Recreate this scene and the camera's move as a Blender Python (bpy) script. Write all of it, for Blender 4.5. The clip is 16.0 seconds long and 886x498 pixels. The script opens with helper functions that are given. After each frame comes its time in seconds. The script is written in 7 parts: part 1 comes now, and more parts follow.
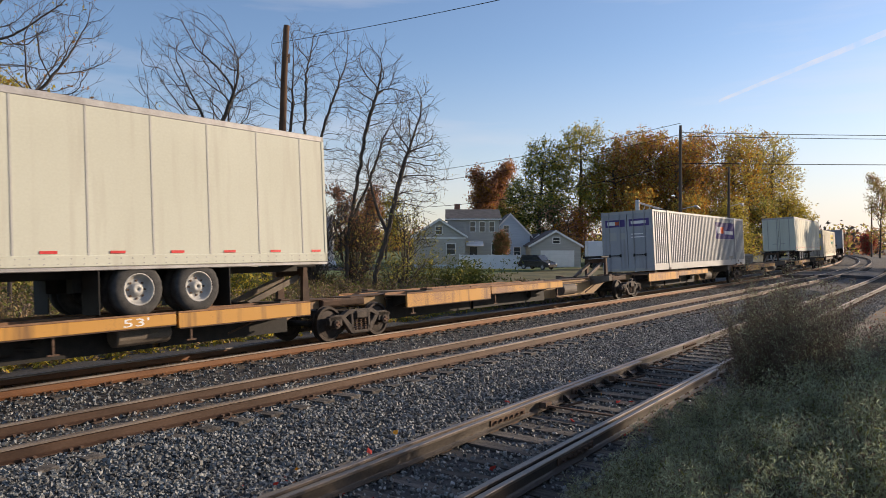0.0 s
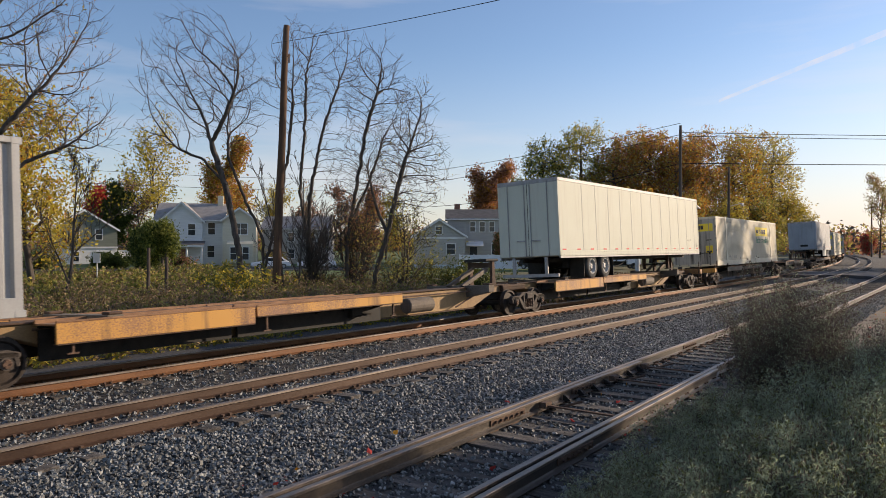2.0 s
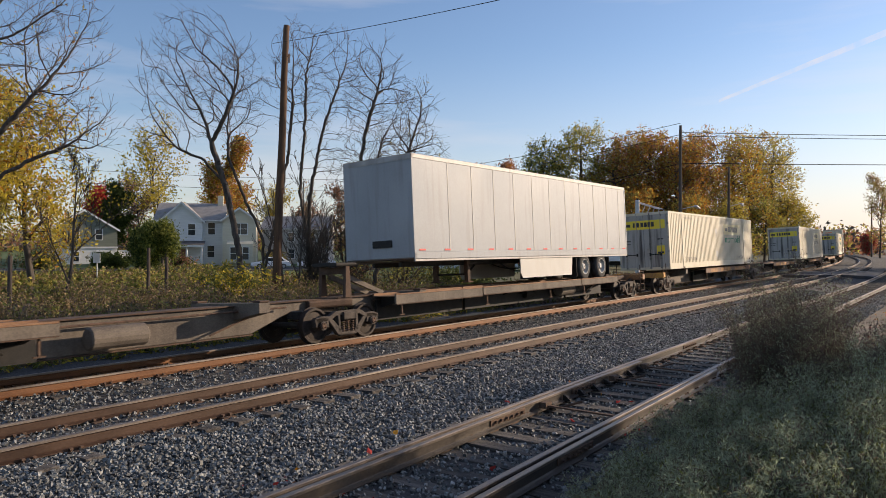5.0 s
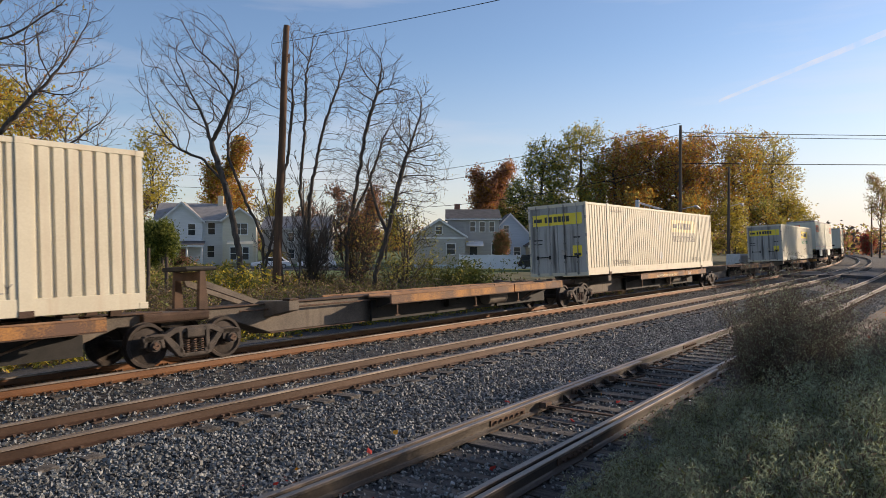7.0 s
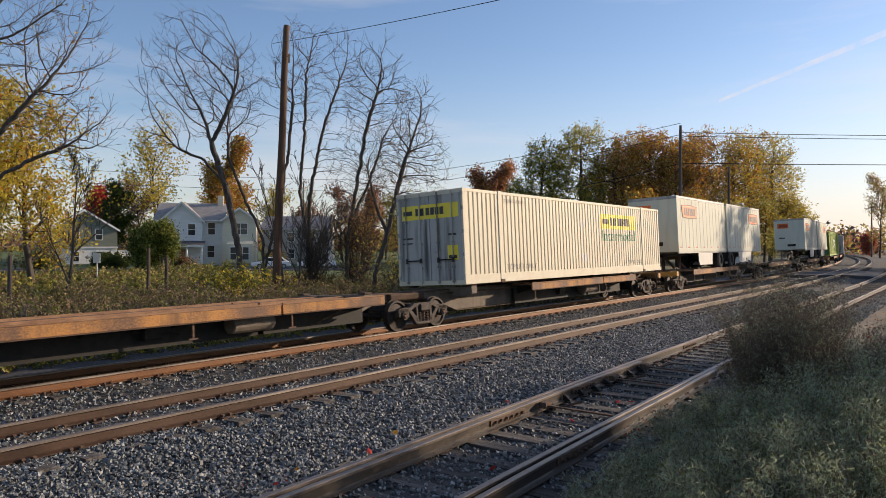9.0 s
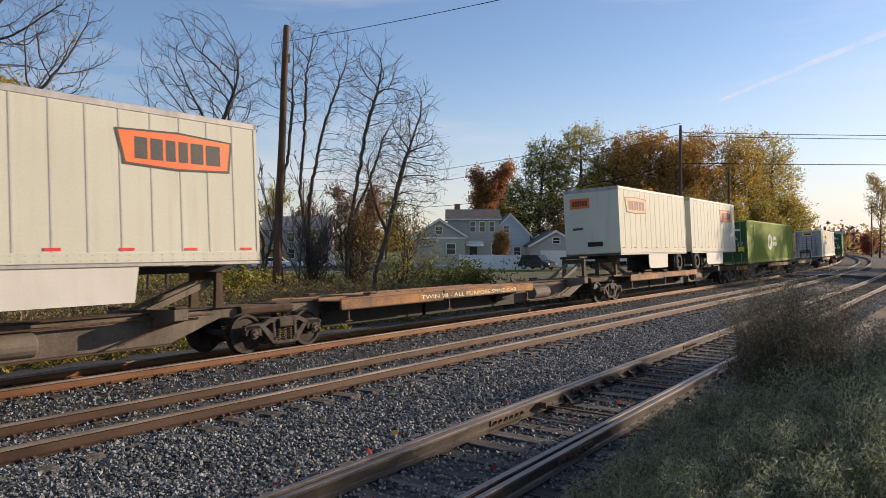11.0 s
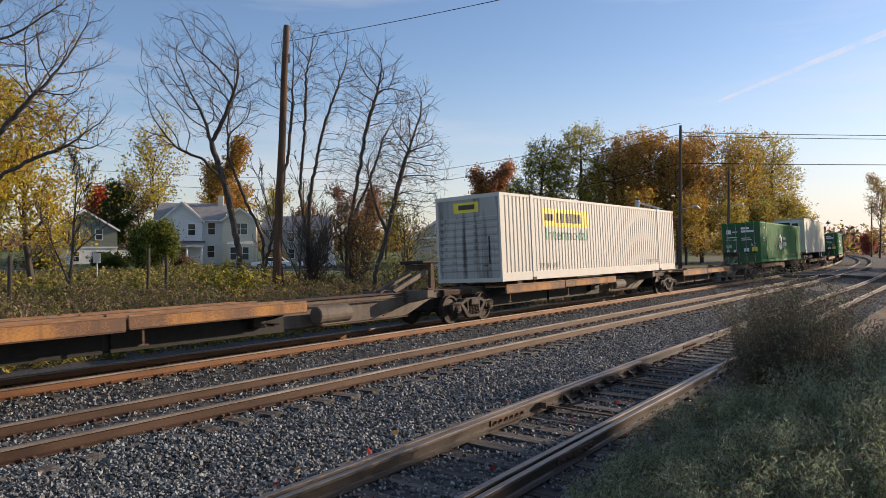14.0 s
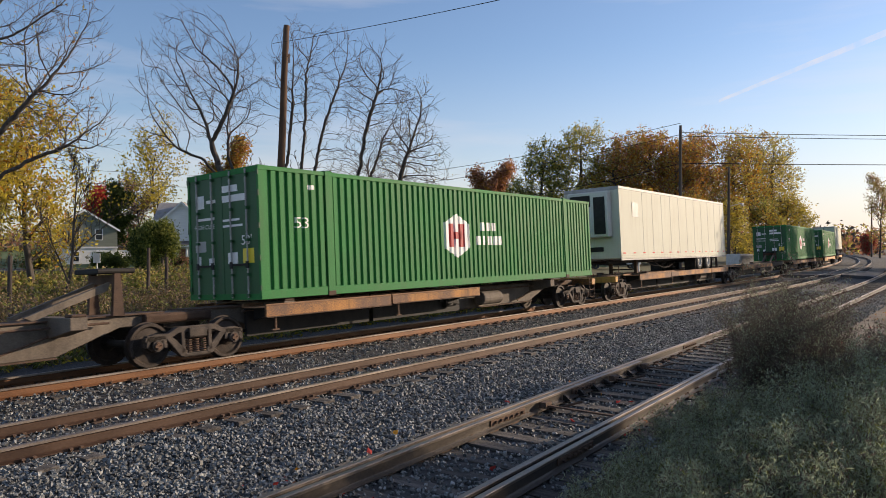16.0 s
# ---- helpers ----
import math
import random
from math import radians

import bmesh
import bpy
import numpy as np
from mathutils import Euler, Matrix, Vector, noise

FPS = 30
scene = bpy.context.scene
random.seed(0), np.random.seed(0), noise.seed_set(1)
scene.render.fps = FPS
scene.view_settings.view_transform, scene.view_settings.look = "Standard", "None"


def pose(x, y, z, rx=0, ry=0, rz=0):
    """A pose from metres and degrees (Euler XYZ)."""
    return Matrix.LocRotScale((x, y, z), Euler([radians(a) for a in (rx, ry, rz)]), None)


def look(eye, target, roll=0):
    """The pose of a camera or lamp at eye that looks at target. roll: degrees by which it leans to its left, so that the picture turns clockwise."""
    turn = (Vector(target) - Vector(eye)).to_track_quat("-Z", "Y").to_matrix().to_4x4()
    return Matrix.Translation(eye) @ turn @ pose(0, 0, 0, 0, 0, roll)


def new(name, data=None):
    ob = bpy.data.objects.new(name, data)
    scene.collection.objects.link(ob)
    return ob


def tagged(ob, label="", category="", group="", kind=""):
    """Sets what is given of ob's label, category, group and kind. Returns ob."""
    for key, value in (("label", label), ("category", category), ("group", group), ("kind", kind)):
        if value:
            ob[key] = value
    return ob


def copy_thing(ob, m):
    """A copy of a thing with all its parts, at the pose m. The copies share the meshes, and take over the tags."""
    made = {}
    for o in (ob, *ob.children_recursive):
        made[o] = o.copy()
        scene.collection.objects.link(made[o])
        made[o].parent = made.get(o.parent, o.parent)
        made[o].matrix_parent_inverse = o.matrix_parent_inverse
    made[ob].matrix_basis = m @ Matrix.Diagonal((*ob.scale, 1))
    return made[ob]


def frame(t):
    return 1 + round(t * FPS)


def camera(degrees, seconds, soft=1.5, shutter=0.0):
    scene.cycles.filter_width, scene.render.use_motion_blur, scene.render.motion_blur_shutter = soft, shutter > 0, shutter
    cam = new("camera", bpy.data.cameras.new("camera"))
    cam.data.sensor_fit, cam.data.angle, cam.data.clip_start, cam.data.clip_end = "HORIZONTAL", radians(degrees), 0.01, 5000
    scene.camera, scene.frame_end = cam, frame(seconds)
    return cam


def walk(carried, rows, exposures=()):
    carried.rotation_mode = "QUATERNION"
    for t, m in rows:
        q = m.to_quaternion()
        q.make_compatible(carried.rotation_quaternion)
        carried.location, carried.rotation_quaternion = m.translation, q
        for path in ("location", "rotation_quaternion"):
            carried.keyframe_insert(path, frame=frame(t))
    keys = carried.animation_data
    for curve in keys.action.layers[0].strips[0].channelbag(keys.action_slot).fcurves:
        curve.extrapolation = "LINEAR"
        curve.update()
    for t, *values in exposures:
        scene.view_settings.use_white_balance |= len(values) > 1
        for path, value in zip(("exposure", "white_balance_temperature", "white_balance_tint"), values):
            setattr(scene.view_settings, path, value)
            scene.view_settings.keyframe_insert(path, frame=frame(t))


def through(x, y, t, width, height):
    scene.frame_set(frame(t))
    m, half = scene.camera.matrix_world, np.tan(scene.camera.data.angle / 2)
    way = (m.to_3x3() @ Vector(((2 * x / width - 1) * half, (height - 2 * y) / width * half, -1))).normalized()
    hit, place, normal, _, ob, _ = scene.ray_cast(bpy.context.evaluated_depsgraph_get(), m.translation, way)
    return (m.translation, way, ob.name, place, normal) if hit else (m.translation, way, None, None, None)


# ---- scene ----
# camera: stands still beside the siding
EYE = (0.0, 0.0, 2.397)
VIEW = look(EYE, (0.79934 * 10, 0.60082 * 10, 2.397 - 0.084253))
cam = camera(63.55, 16.0, soft=0.55, shutter=0.04)
walk(cam, [(0.0, VIEW), (16.0, VIEW)], exposures=[(0.0, 0.18, 7300, 19), (16.0, 0.18, 7300, 19)])

# world and sun: low autumn sun from beyond the far end of the track, on the near side
SUN_EL, SUN_AZ = 16.0, 121.0     # azimuth from +y towards +x
world = bpy.data.worlds.new("sky")
scene.world = world
world.use_nodes = True
wt = world.node_tree
sky = wt.nodes.new("ShaderNodeTexSky")
sky.sky_type = 'NISHITA'
sky.sun_disc = False
sky.sun_elevation = radians(SUN_EL)
sky.sun_rotation = radians(SUN_AZ)
sky.air_density, sky.dust_density, sky.ozone_density = 1.0, 0.5, 4.2
wt.nodes["Background"].inputs["Strength"].default_value = 0.16
# thin high cloud over the clear sky
tcw, mpw, nzw, rpw, mxw = (wt.nodes.new(k) for k in ("ShaderNodeTexCoord", "ShaderNodeMapping", "ShaderNodeTexNoise", "ShaderNodeMapRange", "ShaderNodeMix"))
mpw.inputs["Scale"].default_value = (1.0, 0.8, 7.0)
mpw.inputs["Rotation"].default_value = (0.0, radians(9), radians(25))
nzw.inputs["Scale"].default_value, nzw.inputs["Detail"].default_value, nzw.inputs["Roughness"].default_value = 1.7, 9, 0.55
rpw.inputs[1].default_value, rpw.inputs[2].default_value, rpw.inputs[4].default_value = 0.47, 0.78, 0.5
mxw.data_type = 'RGBA'
mxw.inputs[7].default_value = (4.6, 4.7, 5.0, 1)
wt.links.new(tcw.outputs["Generated"], mpw.inputs[0])
wt.links.new(mpw.outputs[0], nzw.inputs[0])
wt.links.new(nzw.outputs[0], rpw.inputs[0])
wt.links.new(rpw.outputs[0], mxw.inputs[0])
wt.links.new(sky.outputs[0], mxw.inputs[6])
# pale haze low over the horizon
sxw, hzw, pww, mhw = (wt.nodes.new(k) for k in ("ShaderNodeSeparateXYZ", "ShaderNodeMapRange", "ShaderNodeMath", "ShaderNodeMix"))
wt.links.new(tcw.outputs["Generated"], sxw.inputs[0])
wt.links.new(sxw.outputs[2], hzw.inputs[0])
hzw.inputs[1].default_value, hzw.inputs[2].default_value, hzw.inputs[3].default_value, hzw.inputs[4].default_value = 0.0, 0.27, 0.85, 0.0
pww.operation = 'POWER'
pww.inputs[1].default_value = 1.6
wt.links.new(hzw.outputs[0], pww.inputs[0])
mhw.data_type = 'RGBA'
mhw.inputs[7].default_value = (4.35, 4.3, 4.55, 1)
dtw, sdw, muw = (wt.nodes.new(k) for k in ("ShaderNodeVectorMath", "ShaderNodeMapRange", "ShaderNodeMath"))
dtw.operation, muw.operation = 'DOT_PRODUCT', 'MULTIPLY'
dtw.inputs[1].default_value = (math.sin(radians(SUN_AZ)), math.cos(radians(SUN_AZ)), 0.0)
wt.links.new(tcw.outputs["Generated"], dtw.inputs[0])
wt.links.new(dtw.outputs["Value"], sdw.inputs[0])
sdw.inputs[1].default_value, sdw.inputs[2].default_value, sdw.inputs[3].default_value, sdw.inputs[4].default_value = -0.1, 0.75, 0.15, 1.0
wt.links.new(pww.outputs[0], muw.inputs[0])
wt.links.new(sdw.outputs[0], muw.inputs[1])
wt.links.new(muw.outputs[0], mhw.inputs[0])
wt.links.new(mxw.outputs[2], mhw.inputs[6])
wt.links.new(mhw.outputs[2], wt.nodes["Background"].inputs["Color"])
sun = new("sun", bpy.data.lights.new("sun", 'SUN'))
sun.data.energy, sun.data.angle, sun.data.color = 4.8, radians(0.55), (1.0, 0.88, 0.69)
_a, _e = radians(SUN_AZ), radians(SUN_EL)
SUN_DIR = Vector((math.sin(_a) * math.cos(_e), math.cos(_a) * math.cos(_e), math.sin(_e)))
sun.matrix_world = look(SUN_DIR * 50, (0, 0, 0))
# ---- materials ----
MATS = {}


def mat(name, c1, c2, scale=6.0, rough=0.8, metal=0.0, bump=0.15, fine=60.0, vary=0.0, streak=None, stretch=(1, 1, 1), spec=0.4, island=0.0, edge=(0.35, 0.65)):
    """Two-scale noise between two colours, with fine relief. streak: (colour, amount) of dirt running down; vary: per-object shade."""
    m = bpy.data.materials.new(name)
    m.use_nodes = True
    n, l = m.node_tree.nodes, m.node_tree.links
    b = n["Principled BSDF"]
    tc = n.new("ShaderNodeTexCoord")
    mp = n.new("ShaderNodeMapping")
    mp.inputs["Scale"].default_value = stretch
    l.new(tc.outputs["Object"], mp.inputs[0])
    big = n.new("ShaderNodeTexNoise")
    big.inputs["Scale"].default_value, big.inputs["Detail"].default_value = scale, 6
    l.new(mp.outputs[0], big.inputs[0])
    sm = n.new("ShaderNodeTexNoise")
    sm.inputs["Scale"].default_value, sm.inputs["Detail"].default_value = fine, 4
    l.new(mp.outputs[0], sm.inputs[0])
    add = n.new("ShaderNodeMath")
    add.operation = 'MULTIPLY_ADD'
    add.inputs[1].default_value = 0.35
    l.new(sm.outputs[0], add.inputs[0])
    sub = n.new("ShaderNodeMath")
    sub.operation = 'MULTIPLY'
    sub.inputs[1].default_value = 0.66
    l.new(big.outputs[0], sub.inputs[0])
    l.new(sub.outputs[0], add.inputs[2])
    rp = n.new("ShaderNodeValToRGB")
    rp.color_ramp.elements[0].color, rp.color_ramp.elements[1].color = (*c1, 1), (*c2, 1)
    rp.color_ramp.elements[0].position, rp.color_ramp.elements[1].position = edge
    l.new(add.outputs[0], rp.inputs[0])
    out = rp.outputs[0]
    if streak:
        ms = n.new("ShaderNodeMapping")
        ms.inputs["Scale"].default_value = (3.0, 3.0, 0.25)
        l.new(tc.outputs["Object"], ms.inputs[0])
        ns = n.new("ShaderNodeTexNoise")
        ns.inputs["Scale"].default_value, ns.inputs["Detail"].default_value = 1.6, 7
        l.new(ms.outputs[0], ns.inputs[0])
        rs = n.new("ShaderNodeMapRange")
        rs.inputs[1].default_value, rs.inputs[2].default_value = (0.52, 0.78) if len(streak) < 3 else streak[2]
        rs.inputs[4].default_value = streak[1]
        l.new(ns.outputs[0], rs.inputs[0])
        mx = n.new("ShaderNodeMix")
        mx.data_type = 'RGBA'
        mx.inputs[7].default_value = (*streak[0], 1)
        l.new(rs.outputs[0], mx.inputs[0])
        l.new(out, mx.inputs[6])
        out = mx.outputs[2]
    for amount, node, sock in ((vary, "ShaderNodeObjectInfo", "Random"), (island, "ShaderNodeNewGeometry", "Random Per Island")):
        if amount:
            oi = n.new(node)
            mr = n.new("ShaderNodeMapRange")
            mr.inputs[3].default_value, mr.inputs[4].default_value = 1 - amount, 1 + amount
            l.new(oi.outputs[sock], mr.inputs[0])
            hv = n.new("ShaderNodeHueSaturation")
            l.new(mr.outputs[0], hv.inputs["Value"])
            l.new(out, hv.inputs["Color"])
            out = hv.outputs[0]
    l.new(out, b.inputs["Base Color"])
    rr = n.new("ShaderNodeMapRange")
    rr.inputs[3].default_value, rr.inputs[4].default_value = max(rough - 0.12, 0.03), min(rough + 0.12, 1)
    l.new(big.outputs[0], rr.inputs[0])
    l.new(rr.outputs[0], b.inputs["Roughness"])
    b.inputs["Metallic"].default_value = metal
    b.inputs["Specular IOR Level"].default_value = spec
    if bump:
        bp = n.new("ShaderNodeBump")
        bp.inputs["Strength"].default_value, bp.inputs["Distance"].default_value = bump, 0.02
        l.new(add.outputs[0], bp.inputs["Height"])
        l.new(bp.outputs[0], b.inputs["Normal"])
    MATS[name] = m
    return m


def leaf_mat(name, c1, c2, through=0.35, island=0.42):
    """Thin leaves that let light through."""
    m = mat(name, c1, c2, 0.8, 0.6, 0, 0, 9, spec=0.25, island=island)
    n, l = m.node_tree.nodes, m.node_tree.links
    b, o = n["Principled BSDF"], n["Material Output"]
    src = b.inputs["Base Color"].links[0].from_socket
    tr = n.new("ShaderNodeBsdfTranslucent")
    l.new(src, tr.inputs[0])
    mx = n.new("ShaderNodeMixShader")
    mx.inputs[0].default_value = through
    l.new(b.outputs[0], mx.inputs[1])
    l.new(tr.outputs[0], mx.inputs[2])
    l.new(mx.outputs[0], o.inputs[0])
    return m


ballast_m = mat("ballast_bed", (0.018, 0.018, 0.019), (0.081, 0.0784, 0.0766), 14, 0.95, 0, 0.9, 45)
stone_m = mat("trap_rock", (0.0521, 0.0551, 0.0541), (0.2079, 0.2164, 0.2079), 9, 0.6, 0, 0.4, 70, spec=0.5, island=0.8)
dirt_m = mat("dirt", (0.06, 0.046, 0.034), (0.19, 0.145, 0.1), 1.2, 0.95, 0, 0.6, 18)
grass_m = mat("rough_grass", (0.05, 0.055, 0.02), (0.16, 0.14, 0.06), 0.5, 0.95, 0, 0.6, 7)
lawn_m = mat("lawn", (0.045, 0.075, 0.018), (0.1, 0.14, 0.035), 0.3, 0.95, 0, 0.4, 9)
asphalt_m = mat("asphalt", (0.04, 0.04, 0.043), (0.075, 0.075, 0.078), 0.6, 0.85, 0, 0.3, 90)
rail_rust_m = mat("rail_rust", (0.1163, 0.0469, 0.0184), (0.2326, 0.102, 0.0408), 3, 0.58, 0.15, 0.2, 60, stretch=(0.4, 1, 1))
rail_dull_m = mat("rail_dull", (0.0464, 0.0257, 0.0167), (0.0964, 0.054, 0.0346), 3, 0.52, 0.25, 0.2, 60, stretch=(0.4, 1, 1))
rail_grey_m = mat("rail_grey", (0.0478, 0.0394, 0.0331), (0.1125, 0.0919, 0.0756), 3, 0.5, 0.3, 0.2, 60, stretch=(0.4, 1, 1))
rail_head_m = mat("rail_head", (0.1612, 0.1276, 0.1045), (0.279, 0.2378, 0.2035), 5, 0.45, 0.7, 0.05, 80, stretch=(0.2, 4, 1))
tie_m = mat("tie_wood", (0.028, 0.024, 0.0216), (0.136, 0.12, 0.104), 4, 0.95, 0, 0.6, 40, vary=0.3, stretch=(4, 0.5, 4))
iron_m = mat("track_iron", (0.06, 0.04, 0.03), (0.18, 0.11, 0.075), 12, 0.85, 0.3, 0.3, 70)
orange_m = mat("orange_paint", (0.24, 0.12, 0.07), (0.54, 0.27, 0.06), 0.5, 0.65, 0, 0.2, 30, streak=((0.12, 0.065, 0.04), 0.9), edge=(0.43, 0.53))
rust_orange_m = mat("rusted_orange_paint", (0.13, 0.07, 0.045), (0.46, 0.21, 0.06), 0.9, 0.75, 0, 0.25, 30, streak=((0.1, 0.06, 0.04), 0.9), edge=(0.46, 0.62))
deck_m = mat("worn_deck", (0.16, 0.08, 0.044), (0.32, 0.184, 0.104), 2.5, 0.8, 0.1, 0.25, 40)
spine_m = mat("spine_brown", (0.0731, 0.0584, 0.047), (0.1985, 0.162, 0.1254), 1.2, 0.8, 0.05, 0.2, 35, streak=((0.06, 0.045, 0.035), 0.7))
ochre_m = mat("ochre_sill", (0.2, 0.125, 0.065), (0.4, 0.26, 0.125), 0.7, 0.75, 0.05, 0.2, 30, streak=((0.14, 0.085, 0.05), 0.7))
brown_m = mat("brown_rust", (0.047, 0.0276, 0.0194), (0.1271, 0.0774, 0.0525), 3, 0.85, 0.1, 0.25, 50)
truck_m = mat("truck_steel", (0.0186, 0.0149, 0.0124), (0.1054, 0.0837, 0.0682), 5, 0.8, 0.15, 0.35, 50)
wheel_m = mat("wheel_steel", (0.0154, 0.0119, 0.0098), (0.07, 0.0525, 0.042), 5, 0.7, 0.4, 0.2, 50)
tread_m = mat("wheel_tread", (0.4, 0.38, 0.36), (0.6, 0.57, 0.54), 8, 0.3, 0.9, 0.03, 70)
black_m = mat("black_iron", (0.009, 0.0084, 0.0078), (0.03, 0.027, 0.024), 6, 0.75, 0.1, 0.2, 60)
silver_m = mat("container_silver", (0.3128, 0.3128, 0.3065), (0.3941, 0.3941, 0.3816), 0.9, 0.5, 0.1, 0.05, 30, streak=((0.3, 0.28, 0.25), 0.5))
silver_end_m = mat("container_door_silver", (0.2604, 0.279, 0.31), (0.3472, 0.3596, 0.3844), 0.9, 0.5, 0.1, 0.05, 30, streak=((0.22, 0.21, 0.2), 0.75))
cream_m = mat("container_cream", (0.525, 0.4682, 0.3431), (0.6363, 0.5852, 0.4493), 0.8, 0.6, 0, 0.05, 30, streak=((0.5, 0.38, 0.26), 0.55))
white_m = mat("container_white", (0.5184, 0.5011, 0.4493), (0.6221, 0.6048, 0.553), 0.8, 0.65, 0, 0.05, 30, streak=((0.5, 0.44, 0.36), 0.4))
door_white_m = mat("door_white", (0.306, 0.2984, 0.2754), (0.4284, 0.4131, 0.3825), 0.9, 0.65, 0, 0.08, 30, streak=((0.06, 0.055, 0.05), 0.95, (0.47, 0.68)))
green_m = mat("container_green", (0.0103, 0.1389, 0.0329), (0.0193, 0.1993, 0.0506), 0.8, 0.65, 0, 0.05, 30, spec=0.25, streak=((0.05, 0.13, 0.05), 0.5))
lime_m = mat("container_faded_green", (0.2052, 0.2782, 0.0405), (0.2822, 0.3676, 0.0594), 0.8, 0.7, 0, 0.05, 30, spec=0.25, streak=((0.16, 0.2, 0.04), 0.5))
# door-end green with the sunless end's shade put into its colour, plus dirt streaks
green_end_shade_m = mat("container_door_shaded_green", (0.012, 0.07, 0.024), (0.022, 0.105, 0.035), 0.9, 0.5, 0, 0.08, 30, streak=((0.03, 0.05, 0.03), 0.7))
trailer_m = mat("trailer_white", (0.5102, 0.5099, 0.4153), (0.5981, 0.6017, 0.5001), 0.35, 0.68, 0, 0.03, 25, spec=0.25, streak=((0.42, 0.38, 0.31), 0.5))
seam_m = mat("trailer_seam", (0.349, 0.3398, 0.3123), (0.4592, 0.45, 0.4225), 3, 0.6, 0.1, 0.05, 60)
alu_m = mat("worn_aluminium", (0.26, 0.25, 0.24), (0.42, 0.41, 0.4), 3, 0.6, 0.3, 0.1, 50, streak=((0.2, 0.18, 0.15), 0.6))
rubber_m = mat("tyre_rubber", (0.03, 0.03, 0.03), (0.075, 0.072, 0.068), 8, 0.9, 0, 0.3, 60)
rim_m = mat("rim_grey", (0.294, 0.287, 0.266), (0.434, 0.427, 0.406), 6, 0.55, 0.1, 0.1, 50)
red_m = mat("red_reflector", (0.55, 0.03, 0.03), (0.75, 0.06, 0.05), 9, 0.35, 0, 0, 50)
yellow_m = mat("yellow_decal", (0.78, 0.58, 0.03), (0.86, 0.68, 0.07), 1.5, 0.5, 0, 0.03, 30, streak=((0.6, 0.5, 0.2), 0.6))
pale_yellow_m = mat("faded_yellow_decal", (0.74, 0.62, 0.32), (0.8, 0.7, 0.46), 1.5, 0.55, 0, 0.03, 30)
purple_m = mat("purple_decal", (0.05, 0.028, 0.14), (0.07, 0.04, 0.19), 2, 0.45, 0, 0.03, 30)
grey_blue_m = mat("grey_trailer_paint", (0.25, 0.27, 0.29), (0.34, 0.36, 0.38), 0.6, 0.55, 0, 0.05, 30, streak=((0.18, 0.17, 0.16), 0.5))
orange_dec_m = mat("orange_decal", (0.75, 0.12, 0.02), (0.85, 0.17, 0.03), 2, 0.5, 0, 0.03, 30)
ink_m = mat("black_letter", (0.03, 0.03, 0.03), (0.07, 0.065, 0.06), 4, 0.6, 0, 0, 30)
green_ink_m = mat("green_letter", (0.03, 0.2, 0.11), (0.06, 0.28, 0.16), 4, 0.6, 0, 0, 30)
grey_ink_m = mat("faded_letter", (0.2, 0.19, 0.17), (0.42, 0.38, 0.32), 3, 0.7, 0, 0, 20)
white_ink_m = mat("white_letter", (0.7, 0.7, 0.68), (0.82, 0.82, 0.8), 4, 0.6, 0, 0, 30)
darkred_m = mat("red_decal", (0.35, 0.03, 0.03), (0.45, 0.05, 0.05), 4, 0.6, 0, 0, 30)


